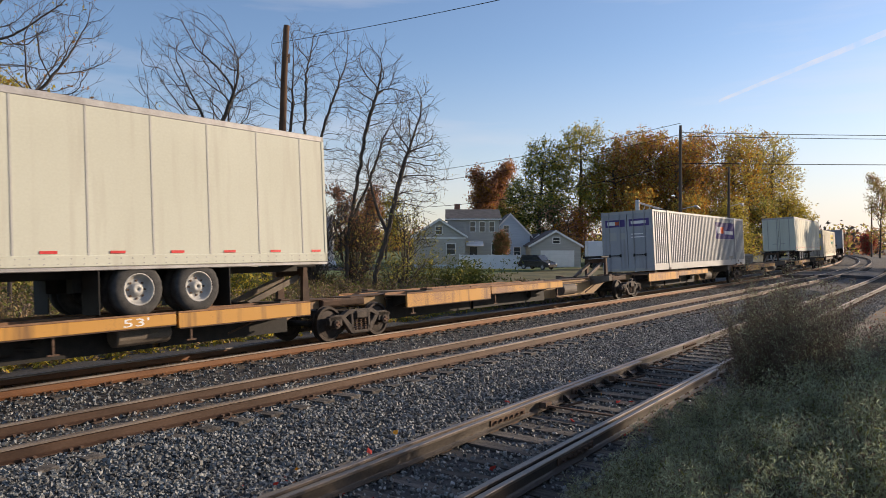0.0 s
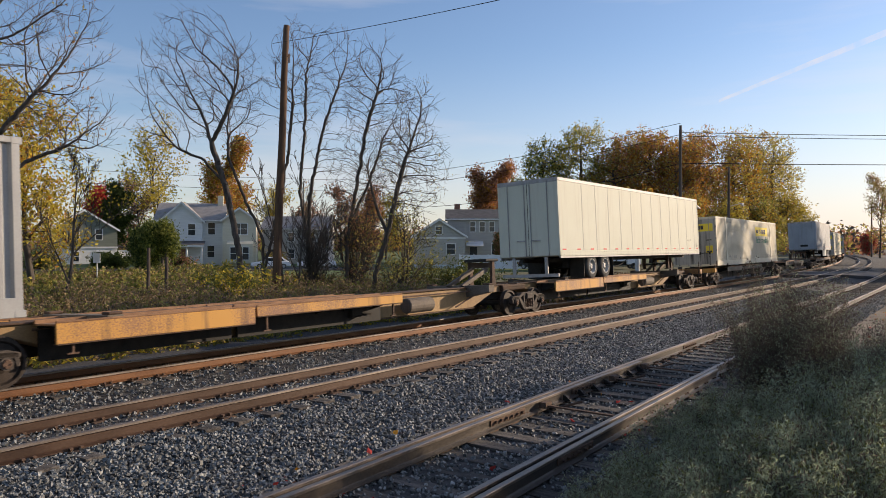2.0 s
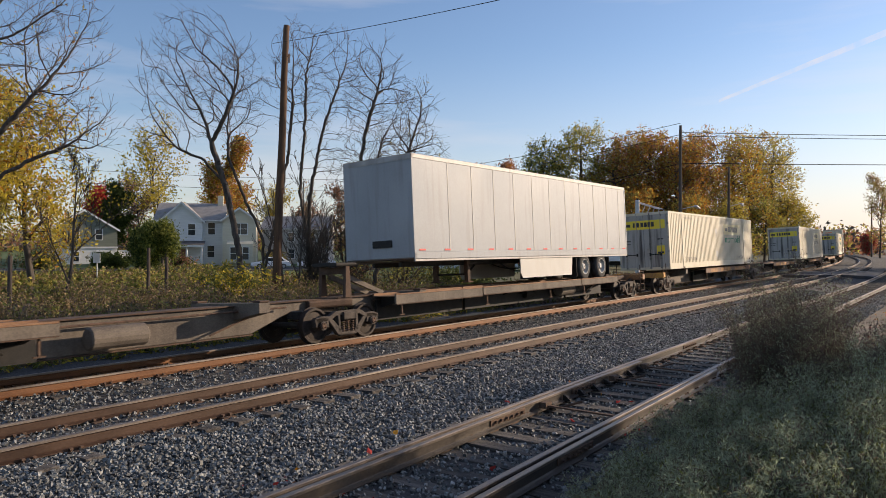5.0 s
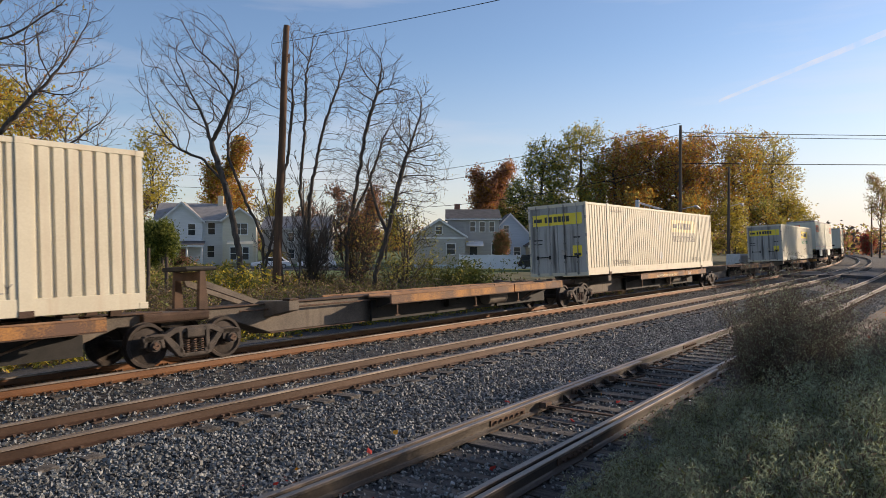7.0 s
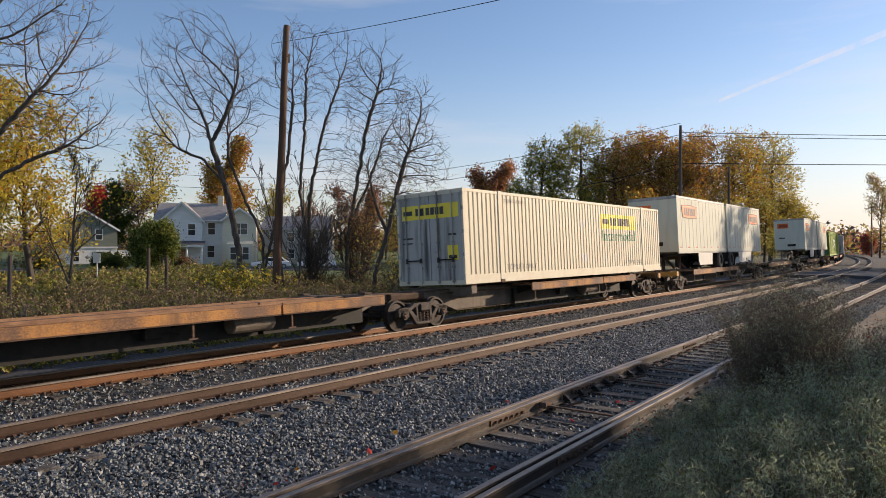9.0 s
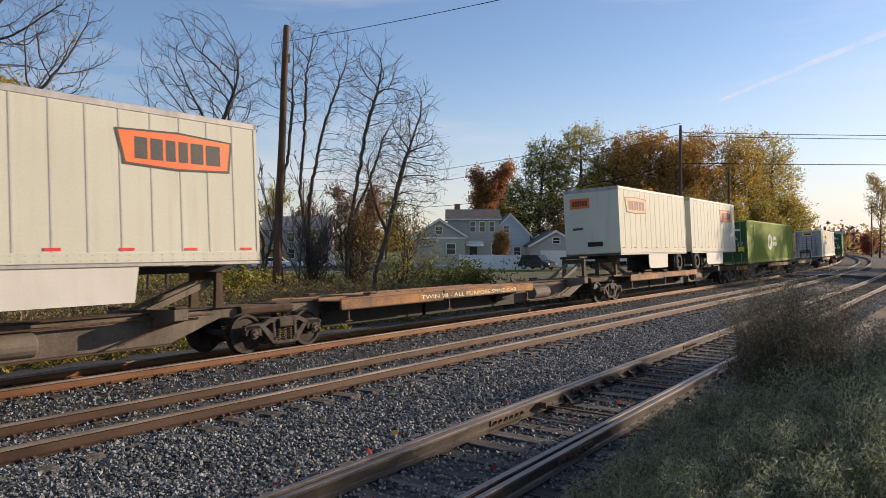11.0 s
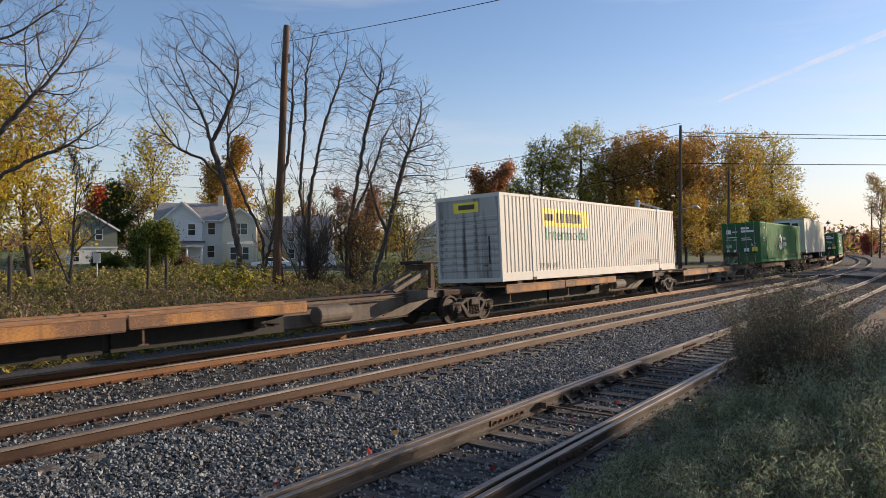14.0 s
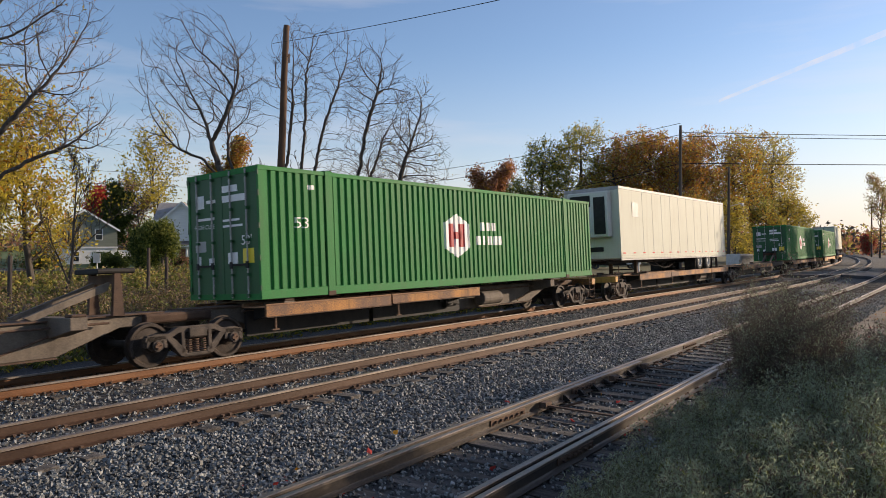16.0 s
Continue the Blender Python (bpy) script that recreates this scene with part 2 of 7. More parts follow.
# ---- mesh helpers ----
class Mesh:
    """Collects boxes, prisms and tubes into one mesh."""

    def __init__(self):
        self.v, self.f = [], []

    def add(self, vs, fs):
        k = len(self.v)
        self.v += [tuple(p) for p in vs]
        self.f += [tuple(i + k for i in q) for q in fs]
        return self

    def box(self, x0, x1, y0, y1, z0, z1, c=0.0):
        """A box; c: chamfer on its upright and lying edges along x."""
        if c:
            c = min(c, (y1 - y0) * 0.45, (z1 - z0) * 0.45)
            pr = [(y0 + c, z0), (y1 - c, z0), (y1, z0 + c), (y1, z1 - c), (y1 - c, z1), (y0 + c, z1), (y0, z1 - c), (y0, z0 + c)]
            return self.prism_x(pr, x0, x1)
        vs = [(x, y, z) for x in (x0, x1) for y in (y0, y1) for z in (z0, z1)]
        return self.add(vs, [(0, 1, 3, 2), (4, 6, 7, 5), (0, 4, 5, 1), (2, 3, 7, 6), (0, 2, 6, 4), (1, 5, 7, 3)])

    def prism_x(self, yz, x0, x1):
        n = len(yz)
        vs = [(x0, *p) for p in yz] + [(x1, *p) for p in yz]
        fs = [(i, i + n, (i + 1) % n + n, (i + 1) % n) for i in range(n)] + [tuple(range(n)), tuple(range(2 * n - 1, n - 1, -1))]
        return self.add(vs, fs)

    def prism_y(self, xz, y0, y1):
        n = len(xz)
        vs = [(x, y0, z) for x, z in xz] + [(x, y1, z) for x, z in xz]
        fs = [(i, (i + 1) % n, (i + 1) % n + n, i + n) for i in range(n)] + [tuple(range(n - 1, -1, -1)), tuple(range(n, 2 * n))]
        return self.add(vs, fs)

    def tube(self, a, b, r0, r1=None, n=8, cap=True):
        a, b = Vector(a), Vector(b)
        r1 = r0 if r1 is None else r1
        d = (b - a).normalized()
        u = d.orthogonal().normalized()
        w = d.cross(u)
        vs = []
        for p, r in ((a, r0), (b, r1)):
            vs += [p + r * (math.cos(6.28319 * i / n) * u + math.sin(6.28319 * i / n) * w) for i in range(n)]
        fs = [(i, (i + 1) % n, (i + 1) % n + n, i + n) for i in range(n)]
        if cap:
            fs += [tuple(range(n - 1, -1, -1)), tuple(range(n, 2 * n))]
        return self.add(vs, fs)

    def lathe_y(self, prof, n=20, cx=0, cz=0):
        """Turns a closed profile of (y, r) about an axis along y."""
        m = len(prof)
        vs = [(cx + r * math.cos(6.28319 * i / n), y, cz + r * math.sin(6.28319 * i / n)) for i in range(n) for y, r in prof]
        fs = [(i * m + j, i * m + (j + 1) % m, ((i + 1) % n) * m + (j + 1) % m, ((i + 1) % n) * m + j) for i in range(n) for j in range(m)]
        return self.add(vs, fs)

    def data(self, name, material, bevel=0.0, smooth=False):
        me = bpy.data.meshes.new(name)
        me.from_pydata(self.v, [], self.f)
        bm = bmesh.new()
        bm.from_mesh(me)
        bmesh.ops.recalc_face_normals(bm, faces=bm.faces)
        if bevel:
            es = [e for e in bm.edges if len(e.link_faces) == 2 and e.calc_face_angle(0) > 0.6]
            bmesh.ops.bevel(bm, geom=es, offset=bevel, segments=1, affect='EDGES', clamp_overlap=True)
        bm.to_mesh(me)
        bm.free()
        if smooth:
            for p in me.polygons:
                p.use_smooth = True
        me.materials.append(material)
        return me


def pipe(pts, radii, n):
    """One continuous round bar through points."""
    pts = [Vector(p) for p in pts]
    d = (pts[-1] - pts[0]).normalized()
    u = d.orthogonal().normalized()
    w = d.cross(u)
    vs = [p + r * (math.cos(6.28319 * i / n) * u + math.sin(6.28319 * i / n) * w) for p, r in zip(pts, radii) for i in range(n)]
    fs = [(k * n + i, k * n + (i + 1) % n, (k + 1) * n + (i + 1) % n, (k + 1) * n + i) for k in range(len(pts) - 1) for i in range(n)]
    return Mesh().add(vs, fs + [tuple(range(n - 1, -1, -1)), tuple(range(len(vs) - n, len(vs)))])


def part(name, mesh, material, parent, label="", bevel=0.0, smooth=False, kind=""):
    """One mesh object under a thing or a part."""
    me = mesh if isinstance(mesh, bpy.types.Mesh) else mesh.data(name, material, bevel, smooth)
    ob = new(name, me)
    ob.parent = parent
    return tagged(ob, label, kind=kind)


def thing(name, label, category, group="", m=None, kind=""):
    ob = new(name)
    ob.empty_display_size = 0.3
    if m is not None:
        ob.matrix_basis = m
    return tagged(ob, label, category, group, kind)


def lone(name, mesh, material, label, category, group="", kind="", bevel=0.0, smooth=False, m=None):
    ob = new(name, mesh if isinstance(mesh, bpy.types.Mesh) else mesh.data(name, material, bevel, smooth))
    if m is not None:
        ob.matrix_basis = m
    return tagged(ob, label, category, group, kind)


def lettering(text, height, width=None):
    """Flat letters in the x-z plane, facing -y, from the origin rightwards, as (verts, faces)."""
    cu = bpy.data.curves.new("letters", 'FONT')
    cu.body = text
    cu.size = 1.0
    cu.resolution_u = 2
    ob = bpy.data.objects.new("letters", cu)
    scene.collection.objects.link(ob)
    me = bpy.data.meshes.new_from_object(ob.evaluated_get(bpy.context.evaluated_depsgraph_get()))
    bpy.data.objects.remove(ob)
    vs = np.array([v.co for v in me.vertices])
    fs = [tuple(p.vertices) for p in me.polygons]
    bpy.data.meshes.remove(me)
    vs -= vs.min(0)
    k = height / vs[:, 1].max()
    kx = width / vs[:, 0].max() if width else k
    return [(x * kx, 0.0, y * k) for x, y, _ in vs], fs
# ---- the line of the railway ----
YC, XS, RAD = 13.451, 42.0, 740.0          # centre of the far track, start and radius of its curve
CANT, GRADE, SPEED = 3.13, -0.0036, 21.95


def grade(x):
    return GRADE * (min(max(x, -60), 320) - 12)


def line(s, w=YC):
    """Place and heading at s metres along a track whose straight part lies at y = w."""
    if s <= XS:
        return s, w, 0.0
    r = RAD + YC - w
    a = (s - XS) / RAD
    return XS + r * math.sin(a), YC + RAD - r * math.cos(a), a


def lateral(x, y):
    """The y that a place would have beside the straight part."""
    if x <= XS:
        return y
    return YC + RAD - math.hypot(x - XS, y - YC - RAD)


PROFILE = [(-400, 0.3), (-30, 0.3), (-6, 0.7), (0.6, 0.68), (1.6, 0.4), (2.6, 0.05), (3.4, -0.2), (6.2, -0.22), (6.9, -0.2), (7.7, -0.13), (8.3, -0.08),
           (8.9, -0.1), (10.4, -0.18), (11.3, -0.22), (12.3, -0.2), (12.9, -0.21), (14.6, -0.33), (15.3, -0.38), (16.8, -0.62), (19, -0.7), (24, -0.72), (40, -0.75), (70, -0.7), (120, -0.6), (600, 1.0)]
PW, PZ = [p[0] for p in PROFILE], [p[1] for p in PROFILE]


def ground_z(x, y):
    w = lateral(x, y)
    fade = min(1.0, max(0.0, (140 - abs(w)) / 80))
    # the bank with the weeds falls away ahead to a flat dirt lot
    z = float(np.interp(w, PW, PZ))
    if w < 3.4:
        k = min(1.0, max(0.0, (x - 9.0) / 8.0))
        z = z * (1 - k) - 0.2 * k
    return z + grade(x) * fade


def build_ground():
    xs = np.concatenate([[-900, -500, -300, -200, -130, -80, -50, -30], np.arange(-20, 90, 0.6), np.arange(90, 260, 3), [270, 300, 350, 420, 520, 700, 1000, 1600, 2500]])
    ys = np.concatenate([[-900, -500, -300, -150, -80, -50, -30, -20, -14, -10], np.arange(-7, 20, 0.25), np.arange(20, 60, 1.0), np.arange(60, 130, 3), [140, 170, 220, 300, 450, 700, 1100, 1800, 2500]])
    nx, ny = len(xs), len(ys)
    vs, ws = [], np.zeros((nx, ny))
    for i, x in enumerate(xs):
        for j, y in enumerate(ys):
            w = ws[i, j] = lateral(x, y)
            rough = 0.03 if 3 < w < 15.5 else 0.1
            z = ground_z(x, y) + rough * noise.noise((x * 0.9, y * 0.9, 0)) + 0.3 * rough * noise.noise((x * 3.1, y * 3.1, 5))
            vs.append((x, y, z))
    fs, ids = [], []
    for i in range(nx - 1):
        for j in range(ny - 1):
            fs.append((i * ny + j, (i + 1) * ny + j, (i + 1) * ny + j + 1, i * ny + j + 1))
            w, x = ws[i, j], xs[i]
            wob = 0.5 * noise.noise((x * 0.5, w * 0.5, 9))
            if 3.3 + wob < w < 19.3 + wob:
                ids.append(0)
            elif w <= 3.3 + wob:
                ids.append(1 if x > 11 + 3 * wob else 2)
            elif w < 42 + 6 * wob:
                ids.append(2)
            else:
                ids.append(3)
    me = bpy.data.meshes.new("ground")
    me.from_pydata(vs, [], fs)
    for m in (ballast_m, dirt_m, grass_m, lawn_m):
        me.materials.append(m)
    me.polygons.foreach_set("material_index", ids)
    for p in me.polygons:
        p.use_smooth = True
    tagged(new("ground", me), "gravel, dirt and rough autumn grass ground", "ground", kind="structure")


build_ground()

# ---- rails ----
HEAD = [(-0.037, -0.035), (-0.037, -0.008), (-0.028, 0.0), (0.028, 0.0), (0.037, -0.008), (0.037, -0.035)]
RAILP = [(-0.037, -0.036), (-0.01, -0.05), (-0.009, -0.14), (-0.03, -0.155), (-0.075, -0.166), (-0.075, -0.178),
         (0.075, -0.178), (0.075, -0.166), (0.03, -0.155), (0.009, -0.14), (0.01, -0.05), (0.037, -0.036)]


def sweep(prof, pts):
    """Sweeps a (sideways, up) profile along stations of (x, y, z, heading, lean)."""
    m = len(prof)
    vs, fs = [], []
    for x, y, z, a, c in pts:
        ca, sa, cc, sc = math.cos(a), math.sin(a), math.cos(c), math.sin(c)
        for u, h in prof:
            lat, up = u * cc + h * sc, -u * sc + h * cc
            vs.append((x - sa * lat, y + ca * lat, z + up))
    for i in range(len(pts) - 1):
        for j in range(m):
            k = (j + 1) % m
            fs.append((i * m + j, i * m + k, (i + 1) * m + k, (i + 1) * m + j))
    fs += [tuple(range(m)), tuple(range(len(pts) * m - 1, len(pts) * m - m - 1, -1))]
    return Mesh().add(vs, fs)


def siding_y(x):
    return 4.55 + 0.75 * (1 - math.exp(-max(x - 4, -8) / 20))


def point_gap(s):
    """Sideways distance of the second rail from the running rail beside it."""
    return 0.078 + 0.055 * min(1.0, max(0.0, (14.3 - s) / 9.0))


def stations(kind, side, step=1.5):
    out = []
    for s in np.concatenate([np.arange(-25, XS, 6.0 if kind != "siding" else 1.5), np.arange(XS, 330 if kind != "siding" else 106, 3.0)]):
        if kind == "far":
            w, z, c = YC + side * 0.7525 * math.cos(radians(CANT)), -0.0402 - side * 0.0411, radians(CANT)
        elif kind == "middle":
            w, z, c = 9.27 + side * 0.7525, 0.085 - side * 0.043, radians(3.2)
        else:
            w, z, c = siding_y(s) + side * 0.7525, 0.02, 0.0
        x, y, a = line(s, w)
        out.append((x, y, z + grade(x) + (0.006 * noise.noise((s * 0.3, side, 3)) if kind == "siding" else 0), a, c))
    return out


def build_tracks():
    for kind, label, body in (("far", "railway track with rust-orange rails under the train", rail_rust_m), ("middle", "railway track with brown rails on grey ballast", rail_dull_m),
                              ("siding", "worn siding track with dull rails and weathered ties", rail_grey_m)):
        tr = thing("railway_track", label, "track", "tracks", kind="structure")
        for side in (-1, 1):
            st = stations(kind, side)
            r = part("rail", sweep(RAILP, st), body, tr)
            part("rail_head", sweep(HEAD, st), rail_head_m, r, "worn bright rail head")
        # ties, tie plates and spikes
        tie = Mesh().box(-0.115, 0.115, -1.3, 1.3, -0.17, 0.0, 0.012).data("tie", tie_m)
        plate = Mesh()
        plate.box(-0.1, 0.1, -0.19, 0.19, -0.004, 0.014)
        for sx, sy in ((-0.06, 0.1), (0.06, -0.1), (0.06, 0.1), (-0.06, -0.1)):
            plate.tube((sx, sy, 0), (sx, sy, 0.045), 0.014, n=5)
            plate.box(sx - 0.02, sx + 0.02, sy - 0.028, sy + 0.028, 0.035, 0.055)
        plate_d = plate.data("tie_plate", iron_m)
        s, i = 2.0, 0
        while s < 92:
            if kind == "far":
                w, z, c = YC, -0.0402 - 0.2, -CANT
            elif kind == "middle":
                w, z, c = 9.27, 0.085 - 0.2, -3.2
            else:
                w, z, c = siding_y(s), 0.02 - 0.197, 0.0
            x, y, a = line(s, w)
            m = pose(x, y, z + grade(x), 0, 0, math.degrees(a)) @ pose(0, 0, 0, c, 0, random.uniform(-1.5, 1.5) if kind == "siding" else 0)
            t = part("tie", tie, tie_m, tr)
            t.matrix_basis = m @ pose(0, random.uniform(-0.05, 0.05), random.uniform(-0.015, 0.0) if kind == "siding" else 0)
            if s < 45:
                for sd in (-1, 1):
                    p = part("tie_plate", plate_d, iron_m, tr)
                    p.matrix_basis = m @ pose(0, sd * 0.7525, 0.003)
            s += 0.56 if kind == "siding" else 0.52
            i += 1
    # joint bars on the siding, seen from the near side of its far rail and of its near rail
    sid = [o for o in scene.objects if o.name.startswith("railway_track")][-1]
    for sd, ss in ((1, (8.6, 11.2, 17.5, 29.4)), (-1, (7.6, 15.6, 24.0))):
        for s in ss:
            jb = Mesh().box(-0.46, 0.46, -0.028, 0.0, -0.135, -0.045, 0.01)
            for k in (-0.36, -0.22, -0.07, 0.07, 0.22, 0.36):
                jb.tube((k, -0.02, -0.09), (k, -0.065, -0.09), 0.02, n=6)
            o = part("joint_bar", jb, iron_m, sid, "bolted rusty joint bar")
            o.matrix_basis = pose(s, siding_y(s) + sd * 0.7525 - 0.012 - (point_gap(s) if s < 14 else 0), 0.02 + grade(s), 0, 0, 0.4)
    # second rails of the old switch, closing up to the running rails, with braces and a throw rod
    for sd in (-1, 1):
        pts = []
        for s in np.arange(-6, 14.6, 0.8):
            w = siding_y(s) + sd * 0.7525 - point_gap(s)
            pts.append((s, w, 0.012 + grade(s), 0.01, 0.0))
        r = part("switch_rail", sweep(RAILP, pts), rail_grey_m, sid, "worn second rail of an old switch")
        part("rail_head", sweep(HEAD, pts), rail_head_m, r, "worn bright rail head")
        brace = Mesh().prism_x([(0.0, -0.17), (-0.13, -0.17), (-0.13, -0.15), (-0.05, -0.09), (0.0, -0.08)], -0.03, 0.03).box(-0.06, 0.06, -0.17, -0.02, -0.185, -0.168).tube((0.0, -0.1, -0.16), (0.0, -0.1, -0.125), 0.016, n=6)
        bd = brace.data("rail_brace", black_m)
        for i in range(8 if sd > 0 else 0):
            s = 9.84 + 0.56 * i
            o = part("rail_brace", bd, black_m, sid)
            o.matrix_basis = pose(s, siding_y(s) + sd * 0.7525 - point_gap(s) - 0.03, 0.02 + grade(s))
    for s in (9.6, 12.3, 13.9):
        y0, y1 = siding_y(s) - 0.7, siding_y(s) + 0.6
        o = part("throw_rod", Mesh().box(-0.03, 0.03, y0, y1, -0.11, -0.085, 0.004).box(-0.09, 0.09, y1 - 0.12, y1, -0.13, -0.04, 0.01).tube((0.0, y1 - 0.3, -0.1), (0.25, y1 - 0.55, -0.02), 0.02, n=6), iron_m, sid, "rusty switch rod")
        o.matrix_basis = pose(s, 0, 0.02 + grade(s))


build_tracks()


# ---- ballast stones ----
def stones(n, place, size, name, parent=None):
    """n broken stones in one mesh; place gives their centres."""
    rng = np.random.default_rng(7)
    base = np.array([(x, y, z) for x in (-1, 1) for y in (-1, 1) for z in (-1, 1)], float) * 0.5
    faces = np.array([(0, 1, 3, 2), (4, 6, 7, 5), (0, 4, 5, 1), (2, 3, 7, 6), (0, 2, 6, 4), (1, 5, 7, 3)])
    c = np.array([place(rng) for _ in range(n)])
    v = np.repeat(base[None], n, 0) * rng.uniform(0.55, 1.15, (n, 8, 3))
    v *= (size * rng.uniform(0.55, 1.35, (n, 1, 1))) * rng.uniform(0.7, 1.25, (n, 1, 3))
    q = rng.normal(size=(n, 4))
    q /= np.linalg.norm(q, axis=1)[:, None]
    w, x, y, z = q.T
    rot = np.array([[1 - 2 * (y * y + z * z), 2 * (x * y - z * w), 2 * (x * z + y * w)], [2 * (x * y + z * w), 1 - 2 * (x * x + z * z), 2 * (y * z - x * w)],
                    [2 * (x * z - y * w), 2 * (y * z + x * w), 1 - 2 * (x * x + y * y)]]).transpose(2, 0, 1)
    v = np.einsum('nij,nkj->nki', rot, v) + c[:, None]
    f = (faces[None] + (np.arange(n) * 8)[:, None, None]).reshape(-1, 4)
    me = bpy.data.meshes.new(name)
    me.from_pydata(v.reshape(-1, 3), [], f)
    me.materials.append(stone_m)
    return tagged(new(name, me), "loose grey crushed-rock ballast between the tracks", "gravel", kind="stuff")


def ballast_place(rng):
    while True:
        s = 2.2 + 42 * rng.random() ** 1.9
        w = rng.choice([rng.uniform(5.6, 8.9), rng.uniform(5.4, 8.4), rng.uniform(3.2, 5.6), rng.uniform(9.9, 12.75), rng.uniform(8.5, 10.0)], p=[0.36, 0.3, 0.16, 0.13, 0.05])
        if abs(w - siding_y(s)) < 1.3 and (w < siding_y(s) - 0.6 or rng.random() < 0.45):
            if ((s - 2.0) % 0.56) / 0.56 < 0.2 or ((s - 2.0) % 0.56) / 0.56 > 0.8:
                continue
        x, y, _ = line(s, w)
        return x, y, ground_z(x, y) + 0.03 * noise.noise((x * 0.9, y * 0.9, 0)) + rng.uniform(-0.005, 0.03)


stones(98000, ballast_place, 0.035, "ballast_stones")
# ---- the train: thing by thing, each in the train's own space (x along the track, -y the near side, z above the rail) ----
MOVERS = []          # (object, place along the train at 0 s of its low end, length)


RIB = [0.57, 0.08]   # share of the flat crest and of each flank


def corr(x, pitch, depth, x0=0.0):
    """Depth of a corrugated wall at x: flat crest, steep flank, narrow groove."""
    CREST, RAMP = RIB
    u = ((x - x0) / pitch) % 1.0
    if u < CREST:
        return 0.0
    if u < CREST + RAMP:
        return depth * (u - CREST) / RAMP
    if u < 1 - RAMP:
        return depth
    return depth * (1 - u) / RAMP


def corr_breaks(xa, xb, pitch, x0=0.0):
    CREST, RAMP = RIB
    out = {xa, xb}
    k = math.floor((xa - x0) / pitch)
    while x0 + k * pitch < xb:
        for u in (0.0, CREST, CREST + RAMP, 1 - RAMP):
            x = x0 + (k + u) * pitch
            if xa < x < xb:
                out.add(x)
        k += 1
    return sorted(out)


def corr_wall(xa, xb, za, zb, pitch, depth, y, x0, out=0.0, thick=0.03):
    """A corrugated sheet from xa to xb whose crests lie at y, facing -y."""
    bx = corr_breaks(xa, xb, pitch, x0)
    pr = [(x, y + corr(x, pitch, depth, x0) - out) for x in bx]
    vs, fs = [], []
    for x, yy in pr:
        vs += [(x, yy, za), (x, yy, zb), (x, yy + thick, za), (x, yy + thick, zb)]
    for i in range(len(pr) - 1):
        a, b = i * 4, i * 4 + 4
        fs += [(a, b, b + 1, a + 1), (a + 2, a + 3, b + 3, b + 2), (a, a + 2, b + 2, b), (a + 1, b + 1, b + 3, a + 3)]
    fs += [(0, 1, 3, 2), (len(vs) - 4, len(vs) - 2, len(vs) - 1, len(vs) - 3)]
    return Mesh().add(vs, fs)


def on_corr(vs, fs, ox, oz, pitch, depth, y, x0, out=0.004):
    """Lays flat lettering onto a corrugated wall."""
    bm = bmesh.new()
    bv = [bm.verts.new((x + ox, 0, z + oz)) for x, _, z in vs]
    for f in fs:
        try:
            bm.faces.new([bv[i] for i in f])
        except ValueError:
            pass
    xs = [v.co.x for v in bm.verts]
    for x in corr_breaks(min(xs), max(xs), pitch, x0)[1:-1]:
        bmesh.ops.bisect_plane(bm, geom=list(bm.verts) + list(bm.edges) + list(bm.faces), plane_co=(x, 0, 0), plane_no=(1, 0, 0))
    for v in bm.verts:
        v.co.y = y + corr(v.co.x, pitch, depth, x0) - out
    m = Mesh()
    bm.verts.index_update()
    m.add([v.co[:] for v in bm.verts], [[v.index for v in f.verts] for f in bm.faces])
    bm.free()
    return m


def shield(x0, x1, z0, z1):
    k = (z1 - z0) * 0.22
    xm = (x0 + x1) / 2
    return [(x0, 0, z0 + k), (xm, 0, z0), (x1, 0, z0 + k), (x1, 0, z1 - k), (xm, 0, z1), (x0, 0, z1 - k)], [(0, 1, 2, 3, 4, 5)]


def bar(x0, x1, z0, z1):
    return [(x0, 0, z0), (x1, 0, z0), (x1, 0, z1), (x0, 0, z1)], [(0, 1, 2, 3)]


def blocks(kind, x0, x1, z0, z1, m, spans, note=None):
    """A name as a row of plain upright blocks; spans: their shares of the width with gaps between."""
    out, x, tot = [], x0, sum(abs(q) for q in spans)
    for q in spans:
        w = (x1 - x0) * abs(q) / tot
        if q > 0:
            out.append((kind, x, x + w, z0, z1, m) + ((note,) if note else ()))
        x += w
    return out


CL, CW, CH, CZ = 16.15, 2.59, 2.896, 1.153     # container length, width, height, floor above rail
CORNER = 1.98                                  # lifting posts stand in from the ends


